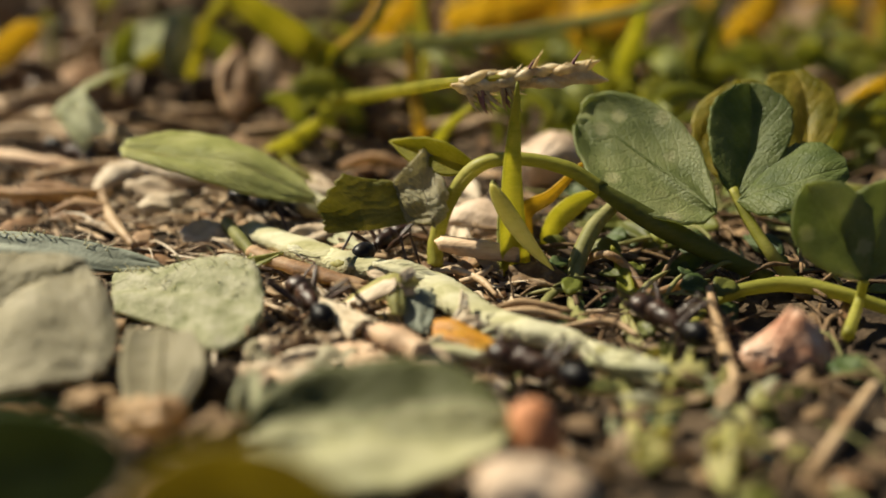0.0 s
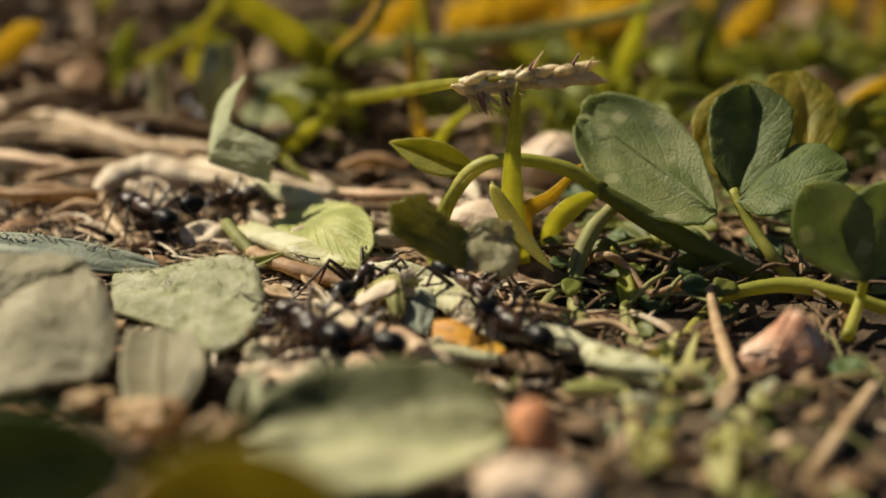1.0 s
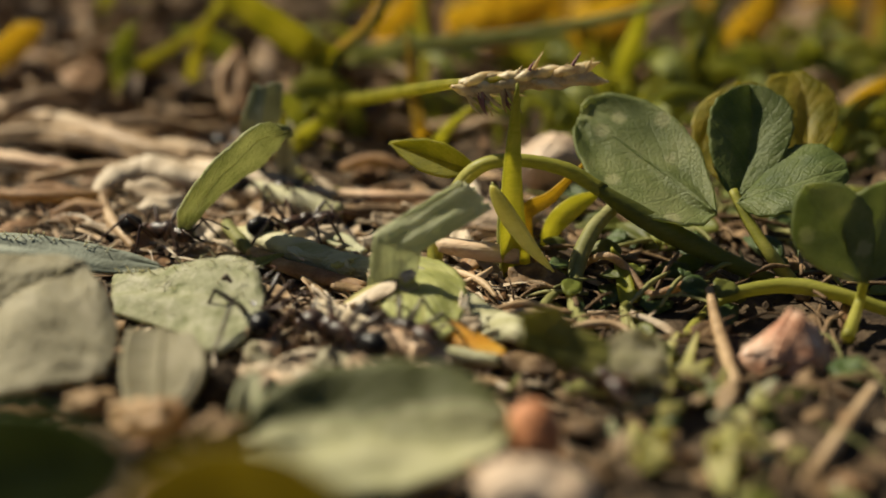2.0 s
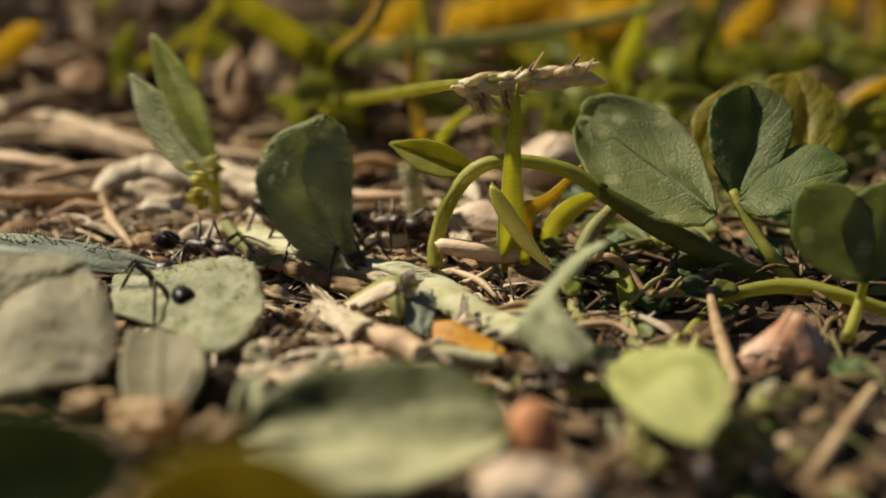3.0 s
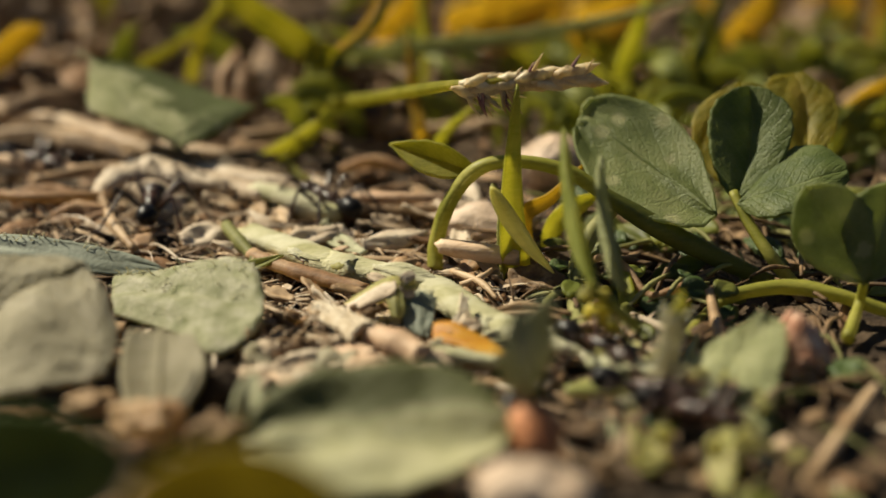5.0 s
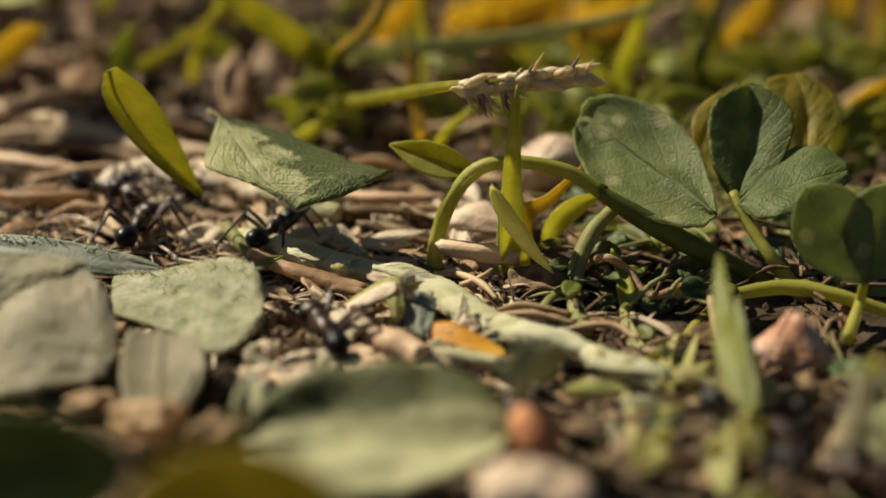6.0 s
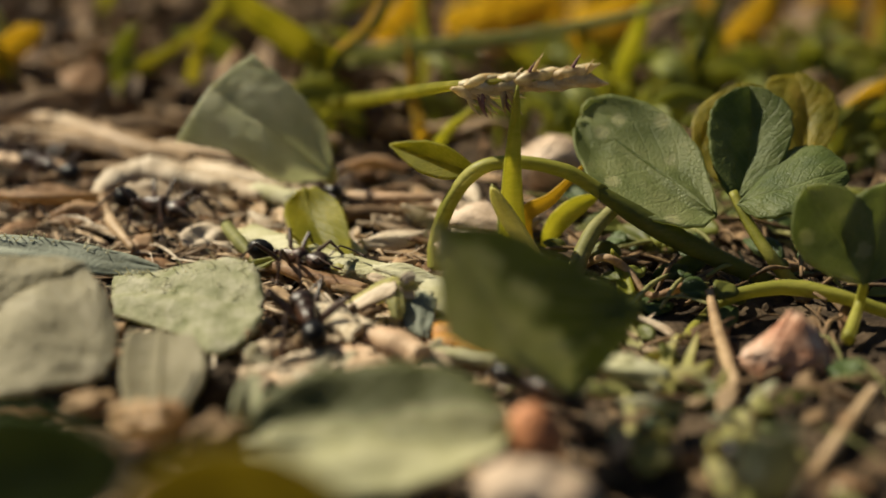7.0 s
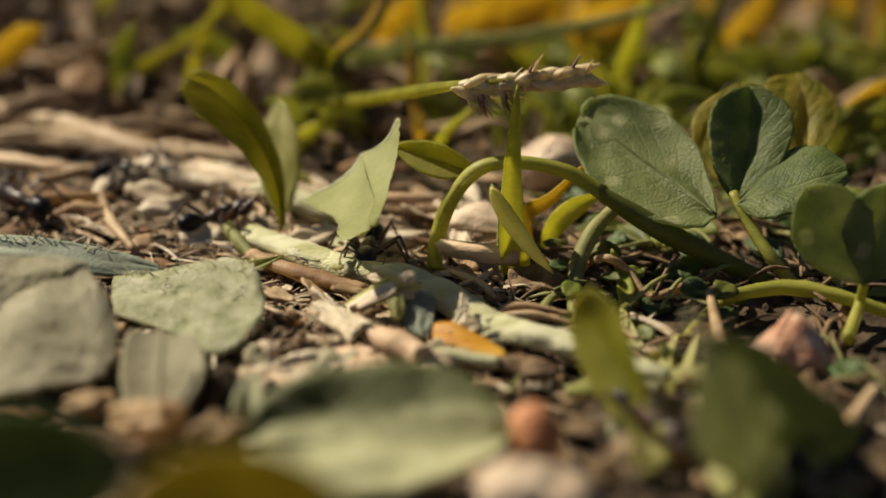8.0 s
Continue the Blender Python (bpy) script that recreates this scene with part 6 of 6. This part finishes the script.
mid_h = [(-6, 4.3, 0.2), (-4.4, 2.7, 0.5), (-2.5, 0.9, 0.7), (-0.6, -0.9, 0.7), (1.2, -2.3, 0.6), (2.6, -3.1, 0.4), (3.5, -3.6, 0.2)]
right_h = [(-5.9, 4, 0.2), (-5.2, 1.5, 0.8), (-4.2, -0.9, 1.2), (-1.9, -1.7, 1.2), (0.3, -2.3, 1), (2.1, -3, 0.6), (3.3, -3.6, 0.2)]
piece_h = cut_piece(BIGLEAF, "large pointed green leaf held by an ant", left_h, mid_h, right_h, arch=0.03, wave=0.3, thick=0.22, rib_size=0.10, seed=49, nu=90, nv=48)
part("stalk", tube([V(*mid_h[0]) * 1.02, V(*mid_h[0]) + V(-0.5, 0.25, 0), V(*mid_h[0]) + V(-1.1, 0.4, 0.2)], (0.2, 0.22, 0.26), 8, 8, 0.1), DULLLEAF, piece_h)
left_i = [(-1.8, 4.5, 0), (-2.7, 3.1, 0), (-2.2, 0.2, 0.3), (-0.5, -2.8, 0.3), (1.8, -5.2, 0)]
mid_i = [(-1.4, 4.6, 0), (-1.1, 2.8, -0.6), (-0.4, 0.2, -0.7), (0.8, -2.7, -0.5), (2, -5.3, 0)]
right_i = [(-0.6, 4.6, 0), (0.8, 2.9, 0), (1.4, 0.6, 0.3), (1.7, -2.5, 0.3), (2.2, -5.2, 0)]
piece_i = cut_piece(OLIVELEAF, "narrow olive green leaf held by an ant", left_i, mid_i, right_i, arch=0.05, wave=0.25, seed=50)
left_j = [(3.7, -3.2, -0.1), (0.3, -3.3, 0.7), (-2.6, -1.5, 0.7), (-6.8, -0.4, -0.1)]
mid_j = [(3.9, -2.9, -0.1), (0.7, -0.3, 0.5), (-2.1, 1.6, 0.5), (-4.4, 3.3, -0.1)]
right_j = [(4.1, -2.5, -0.1), (3.5, 0.5, -0.7), (1.4, 3.1, -0.7), (-1.6, 5.6, -0.7)]
piece_j = cut_piece(CREAMLEAF, "broad pale leaf piece held by an ant", left_j, mid_j, right_j, arch=0.12, wave=0.3, rib_size=0.07, seed=51)
part("curled_edge", tube([V(*left_j[0]), V(*mid_j[0]) + V(0.1, -0.2, 0.3), V(*right_j[0]) + V(0.1, 0.3, 0.3)], (0.35, 0.5, 0.3), 10, 12, 0.1, 0.7), CREAMGREEN, piece_j)
left_k = [(2.6, -5.7, -0.1), (1.6, -2.8, 0.4), (-0.5, -0.2, 0.4), (-2.9, 1.7, 0.2), (-4.1, 3.4, -0.1)]
mid_k = [(2.8, -5.7, -0.1), (2.1, -2.3, -0.5), (0.4, 1, -0.6), (-1.7, 3.3, -0.4), (-3.8, 4.3, -0.1)]
right_k = [(3, -5.5, -0.1), (2.7, -1.9, 0.2), (1.3, 1.7, 0.2), (-0.6, 3.9, 0.1), (-2.9, 4.9, -0.1)]
piece_k = cut_piece(OLIVELEAF, "curved olive yellow leaf held by an ant", left_k, mid_k, right_k, arch=0.05, wave=0.2, seed=52)
base_k = V(*mid_k[0])
part("lobe", leaf_geo(8.4, 3.0, "oval", 14, 0.06, 0.05, 0.3, 0.15, 152, 18, 8).moved(frame_of(base_k + V(-0.1, 0.6, -0.4), base_k + V(-0.6, 8.8, -2.2), (-0.3, 0, 1))), CREAMGREEN, piece_k, "pale second lobe behind")


def march(ant, *rows):
    """Keys an ant along its way (seconds, x, y, heading) and swings its legs with the way it has gone."""
    walk(ant, [(t, pose(x * MM, y * MM, LIFT * MM, 0, 0, h)) for t, x, y, h in rows])
    ts = np.array([r[0] for r in rows])
    steps = np.arange(0, 8.01, 0.1)
    xs, ys = np.interp(steps, ts, [r[1] for r in rows]), np.interp(steps, ts, [r[2] for r in rows])
    gone = np.concatenate([[0], np.cumsum(np.hypot(np.diff(xs), np.diff(ys)))])
    legs = [o for o in ant.children if o.name.startswith("leg")]
    for k, leg in enumerate(legs):
        s = -1 if k < 3 else 1
        off = math.pi * (k % 2)
        at = leg.location.copy()
        out = []
        for t, d in zip(steps, gone):
            w = 2 * math.pi * d / 4.5 + off
            m = pose(0, 0, 0, -s * 9 * max(0, -math.sin(w)) * -1, 0, -s * 17 * math.cos(w))
            out.append((t, Matrix.Translation(at) @ m))
        walk(leg, out)


def carry(load, *rows):
    walk(load, [(t, pose(x * MM, y * MM, z * MM, rx, ry, rz)) for t, x, y, z, rx, ry, rz in rows])


def motions():
    march(carrier_a, (0, -3.74, -3.08, 61), (0.25, -2.12, -4.99, 17), (0.5, -0.51, -6.9, -26), (1, 1.39, -10.32, -58), (1.5, 4.48, -13.53, -59), (1.7, 5, -17.31, -58), (2.3, 13.34, -29.67, -56), (8, 92.98, -146.42, -56))
    march(carrier_b, (0, -12.09, 3.95, -38), (0.25, -9.49, -1.01, 7), (0.5, -6.89, -5.97, 52), (1, -4.86, -9.49, 66), (1.25, -5.31, -12.75, -4), (1.5, -5.75, -16.01, -75), (1.7, -5.5, -14.18, -41), (2.8, 10.82, -31.38, -48), (3, 11.68, -32.37, -65), (3.3, 14.98, -40.69, -41), (3.5, 24.11, -44.97, -19), (8, 151.72, -89.03, -19))
    march(carrier_c, (0, -27.8, 16.02, -44), (0.5, -23.67, 10.39, 11), (1, -14.99, 5.43, 31), (1.25, -14.29, 1.62, -15), (1.5, -13.58, -2.19, -61), (1.6, -12.55, -0.51, -21), (1.7, -11.52, 1.17, 20), (2.8, 1.37, -13.59, -45), (2.9, 4.46, -17.37, -63), (3, 6.14, -21.19, -75), (3.5, 7.75, -29.48, -70), (4, 9.99, -33.67, -53), (4.5, 20.5, -46.5, -53), (8, 94.1, -136.3, -53))
    march(carrier_d, (0, -28.62, 36.42, -35), (0.5, -26.84, 35.47, -45), (1, -13.51, 22.48, -62), (1.25, -16.12, 14.41, -35), (1.5, -19.76, 7.27, -35), (1.7, -19.19, 2.94, -43), (2.8, -13.27, -3.92, 36), (2.9, -9.8, -4.25, -14), (3, -6.32, -4.59, -65), (3.5, -3.02, -16.98, -53), (4, 4.85, -20.87, -31), (4.5, 9.1, -24.72, -43), (4.7, 10.45, -25.94, -35), (5.8, 19.89, -32.56, -33), (8, 40.11, -45, -32))
    march(carrier_f, (0, -35.95, 90.84, -75), (2.8, -19.62, 22.77, -75), (2.9, -17.17, 9.86, -75), (3, -15.51, -4.07, -28), (3.5, -10.15, 3.93, 0), (4, -5.49, -2.74, 55), (4.5, 3.58, -11.27, -5), (4.7, 6.15, -16.08, -47), (5.8, 13.76, -23.53, -53), (6, 15.57, -28.48, -50), (6.5, 19.98, -32.24, -25), (8, 37.33, -39.33, -22))
    march(carrier_g, (0, -23.44, 36.03, -68), (3.5, -7.24, -7.85, -38), (4, -3.66, -17.26, 15), (4.25, -2.22, -18.92, -27), (4.5, -0.77, -20.58, -69), (4.7, 1.27, -27.18, -57), (5.8, 3.36, -30.13, 0), (6, 2.09, -27.44, 0), (6.5, 10.2, -23.08, -38), (7, 14.6, -34.64, -75), (8, 20.73, -58.73, -75))
    march(carrier_h, (0, -37.4, -104.38, 0), (4.5, -26.9, 7.63, 0), (4.7, -25.17, 15.89, -25), (5.8, -9.21, 0.06, 10), (6, -11.07, 0.31, 67), (6.25, -6.86, -6.37, 21), (6.5, -2.64, -13.05, -25), (7, 5.19, -25.04, -44), (7.5, 13.49, -26.66, -18), (7.7, 16.81, -28.24, -75), (8, 15.03, -31.63, -35))
    march(carrier_i, (0, -67.15, 145.97, -71), (5.8, -21.88, 12.26, -11), (6, -19.73, 9.11, -6), (6.5, -13.85, -3.34, -26), (7, -9.4, -5.47, -30), (7.5, -0.07, -17.07, -25), (7.7, 5.33, -19.19, -60), (8, 10.53, -28.41, -61))
    march(carrier_j, (0, -140.93, 135.22, -44), (6.1, -31.05, 29.47, -44), (6.5, -18.83, 17.48, -37), (6.8, -12.45, 15.63, -42), (7, -8.8, 9.09, -56), (7.5, -4.81, 2.25, 17), (7.6, -4.17, 0.47, -27), (7.7, -3.52, -1.31, -71), (8, -4.72, -3.52, -94))
    march(carrier_k, (0, -149.69, 157.5, -48), (7.5, -23.74, 18.6, -47), (7.7, -18.02, 3.03, -15), (8, -15.04, 2.77, 44))
    march(forager_a, (0, -7.9, -13.29, 111), (0.5, -11.47, -4.75, 109), (1, -20.17, 2.89, 128), (1.5, -26.44, 12.2, 120), (1.8, -33.7, 16.14, 136), (8, -96.2, 76.03, 136))
    march(forager_b, (0, 4.77, -22.44, 142), (0.5, 2.13, -17.18, 112), (1, -5.5, -18.6, 155), (1.5, -9.77, -13.21, 99), (1.7, -9.55, -14.12, 94), (2.8, -16.69, -12.49, 134), (3, -16.29, -10.36, 111), (3.5, -17.5, -2.18, 96), (4, -21.39, 0.39, 121), (4.5, -19.58, 2.34, 100), (4.7, -19.73, 5.48, 93), (5.8, -20.74, 1.22, 95), (6, -20.14, 0.75, 82), (6.5, -20.11, 9.96, 91), (7, -29.22, 13.26, 138), (8, -39.3, 22.92, 138))
    march(forager_c, (0, 12.59, -16.04, 121), (0.5, 6.76, -12.78, 124), (1, 3.73, -16.55, 125), (1.5, -1.51, -17.93, 174), (1.7, -4.26, -18.78, 163), (2.8, -7.35, -6.51, 89), (3.2, -9.82, 1.21, 116), (3.5, -11.56, 2.65, 158), (4, -11.71, 3.34, 142), (4.25, -9.26, 3.61, 80), (4.5, -3.01, 2.93, 41), (4.7, -4.73, 2.57, 117), (5.3, -11.23, 12.31, 132), (8, -38.44, 38.39, 132))
    march(forager_d, (0, 2.65, -29.43, 111), (0.6, -3.4, -23.63, 111), (1, -7.73, -16.58, 127), (1.5, -19.28, -8.33, 123), (1.7, -26.52, 1.23, 121), (8, -90.03, 62.09, 121))
    march(forager_f, (0, 46.91, -75.73, 105), (5, -3.49, -27.43, 105), (5.8, -6.61, -18.09, 109), (6, -6.84, -16.68, 110), (6.5, -8.34, -17.36, 120), (7, -7.82, -15.21, 102), (7.5, -15.51, -5.09, 123), (7.7, -21.92, -0.67, 124), (8, -29.61, 5.88, 135))
    march(forager_g, (0, -94.82, 76.3, -34), (7.5, -19.22, 3.85, -34), (7.7, -21.39, 10.34, 13), (8, -22.27, 12.73, 35))
    carry(piece_a, (0, -3.33, -4.63, 4.88, 64, -3, 1), (0.5, -0.4, -8.54, 4.14, 47, 7, -3), (1, 1, -13.22, 5.43, 36, 18, -5), (1.5, 4.64, -16.34, 5.38, 44, 13, -13), (1.7, 5.19, -18, 3.61, 23, 9, -11), (2.3, 13.58, -30.29, 2.79, 24, 6, -14), (8, 93.22, -147.05, 2.79, 24, 6, -14))
    carry(piece_b, (0, -14.62, 3.08, 4.31, 71, 1, 0), (0.5, -8.68, 3.92, 1.43, 78, -10, -53), (1, -7.58, -2.33, 1.53, 74, -18, -59), (1.5, -5.77, -11.77, 2.14, 69, -17, -79), (1.7, -4.9, -9.51, 1.61, 57, -7, -74), (2.8, 10.01, -27.09, 1.31, 64, -20, -64), (3, 11.17, -28.16, 2.69, 75, -21, -73), (3.3, 14.67, -36.13, 5.22, 70, -16, -69), (3.5, 25.11, -39.73, 4.39, 73, -19, -79), (8, 152.72, -83.78, 4.39, 73, -19, -79))
    carry(piece_c, (0, -26.47, 18.2, 4.77, 22, -37, 31), (0.5, -20.14, 12.01, 4.77, 22, -37, 31), (1, -13.82, 5.83, 6.28, 3, -58, 65), (1.5, -12.71, 2.96, 4.66, 7, -58, 34), (1.7, -6.17, -3.12, 3.98, 69, 0, 1), (2.8, 3.22, -18.28, 4.52, 142, -27, -25), (2.9, 5.02, -19.02, 4.21, 92, -48, -15), (3, 6.81, -19.75, 3.89, 21, -51, 20), (3.5, 10.88, -28.25, 2.29, 39, -6, 10), (4, 13.55, -31.75, 1.57, 31, 5, 14), (4.5, 24.06, -44.58, 1.57, 31, 5, 14), (8, 97.67, -134.4, 1.57, 31, 5, 14))
    carry(piece_d, (0, -25.71, 39.79, 4.31, 26, -7, -42), (0.5, -22.26, 37.14, 4.4, 34, -5, -71), (1, -12.75, 25.71, 2.94, 21, -3, -22), (1.25, -13.71, 16.04, 4.65, 57, 44, 8), (1.5, -14.67, 6.38, 6.37, 139, 42, 84), (1.7, -14.12, 1.97, 5.86, 141, 43, 86), (2.8, -10.71, -3.78, 6.16, 107, 7, 11), (3, -7.53, -4.64, 5.81, 70, 0, 0), (3.5, -1.83, -20.52, 6.06, 110, 14, 30), (4, 4.86, -24.74, 4.28, 119, 4, 5), (4.5, 7.82, -27.08, 4.8, 113, 1, -29), (4.7, 11.62, -22.51, 2.47, 45, -26, -39), (5.8, 21.74, -28.72, 0.37, 25, -20, -32), (8, 41.97, -41.14, 0.37, 25, -20, -32))
    carry(piece_f, (0, -38.94, 91.2, 7.82, 160, -5, -96), (2.8, -22.61, 23.13, 7.82, 160, -5, -96), (2.9, -19.6, 10.55, 8.42, 130, -24, -62), (3, -16.58, -2.04, 9.02, 93, -21, -20), (3.5, -9.88, 5.88, 6.99, 96, -2, -17), (4, -5.79, -1.21, 7.31, 70, 0, 0), (4.5, 1.52, -11.15, 6.6, 132, -47, -61), (4.7, 4.83, -13.92, 7.59, 146, -27, -93), (5.8, 14.58, -20.58, 3.25, 129, -38, -101), (6, 15.76, -25.49, 3.04, 123, -40, -85), (6.5, 21.55, -27.83, 0.78, 168, -49, -139), (8, 38.93, -34.86, 0.78, 168, -49, -139))
    carry(piece_g, (0, -22.43, 33.06, 5.33, 108, 12, 2), (3.5, -5.39, -9.02, 5.33, 108, 12, 2), (4, -2.96, -15.03, 4.2, 73, 0, -5), (4.5, -0.18, -24.36, 4.62, 122, 15, -14), (4.7, 1.92, -30.83, 6.4, 124, 3, -3), (5.8, 5.17, -32.97, 6.21, 134, 21, -10), (6, 3.91, -30.53, 4.93, 140, 25, -11), (6.5, 11.16, -26.72, 3.48, 131, 14, -17), (7, 14.22, -38.77, 3.85, 133, 11, -27), (8, 20.34, -62.86, 3.85, 133, 11, -27))
    carry(piece_h, (0, -37.96, -105.67, 8, 81, 18, 36), (4.5, -27.46, 6.34, 8, 81, 18, 36), (4.7, -26.34, 18.36, 5.58, 48, -8, -21), (5.8, -9.01, 0.7, 5.19, 41, 9, 1), (6, -10.93, -1.32, 6.13, 35, -9, -27), (6.5, -2.89, -11.94, 5.22, 67, -1, -1), (7, 3.97, -27.13, 6.31, 87, 15, 17), (7.5, 12.09, -25.3, 2.43, 56, 6, -5), (7.7, 14.53, -29.42, 3.7, 68, 16, 12), (8, 14.81, -33.81, 3.15, 93, 24, 23))
    carry(piece_i, (0, -68.9, 143.82, 8.56, 70, 8, 55), (5.8, -21.59, 6.75, 8.56, 70, 8, 55), (6, -18.5, -2.18, 8.81, 70, -6, 62), (6.5, -14.23, -2.67, 5.82, 70, 0, 0), (7, -7.57, -2.87, 2.22, 24, -9, 0), (7.5, 0.56, -11.24, 1.95, 49, -40, -24), (7.7, 4.38, -16.23, 2.18, 27, -6, -6), (8, 8.97, -26.34, 3.27, 75, -33, -43))
    carry(piece_j, (0, -142.48, 130.78, 13.38, 121, 9, 21), (6.1, -32.61, 25.03, 13.38, 121, 9, 21), (6.5, -20.31, 13.19, 8.86, 124, 9, 19), (6.8, -14.88, 12.61, 6.95, 114, 6, 1), (7, -11.85, 8.09, 5.61, 70, 0, 0), (7.5, -6.21, 0.88, 5.69, 111, 14, 37), (7.7, -4.73, -0.01, 4.55, 122, 11, 48), (8, -4.96, -4.87, 5.53, 125, 16, 63))
    carry(piece_k, (0, -152.57, 155.64, 7.47, 76, -10, 21), (7.5, -26.61, 16.75, 7.47, 76, -10, 21), (7.7, -21.11, 10.69, 8.12, 88, -20, 16), (8, -13.51, 3.3, 6.52, 70, 0, 0))
    march(carrier_e, (0, -34.98, 35.37, -20), (1, -23.25, 21.79, -20), (1.7, -15.05, 12.28, -20), (2.8, -4.85, 0.52, -15), (3, -3.53, 0.52, -15), (3.5, 0.57, -5.86, -25), (4.2, 6.36, -15.51, -30), (4.7, 9, -21.8, -30), (5.8, 17.21, -32.3, -30), (8, 33.61, -53.29, -30))
    march(forager_h, (0, -92.59, 51.57, -10), (7.2, -32.43, 15.78, -10), (7.7, -24.07, 10.8, -10), (8, -22.44, 12.01, 165))
    carry(piece_e, (0, -34.62, 39.76, 4.23, 75, 3, 40), (1, -22.73, 24.99, 4.23, 75, 3, 40), (1.7, -14.4, 14.65, 3.53, 73, 1, 28), (2.8, -3.89, 3.08, 3.58, 70, -6, 15), (3, -1.95, 2.88, 3.04, 71, -2, 12), (3.2, -0.6, 1.49, 3.7, 71, -2, 11), (3.5, 1.65, -3.8, 3.37, 71, 0, -1), (4.2, 7.41, -13.59, 3.69, 69, 9, -8), (4.7, 10.05, -19.95, 3.18, 67, 9, -11), (5.8, 18.32, -30.15, 3.61, 65, 9, -18), (8, 34.86, -50.53, 3.61, 65, 9, -18))


motions()
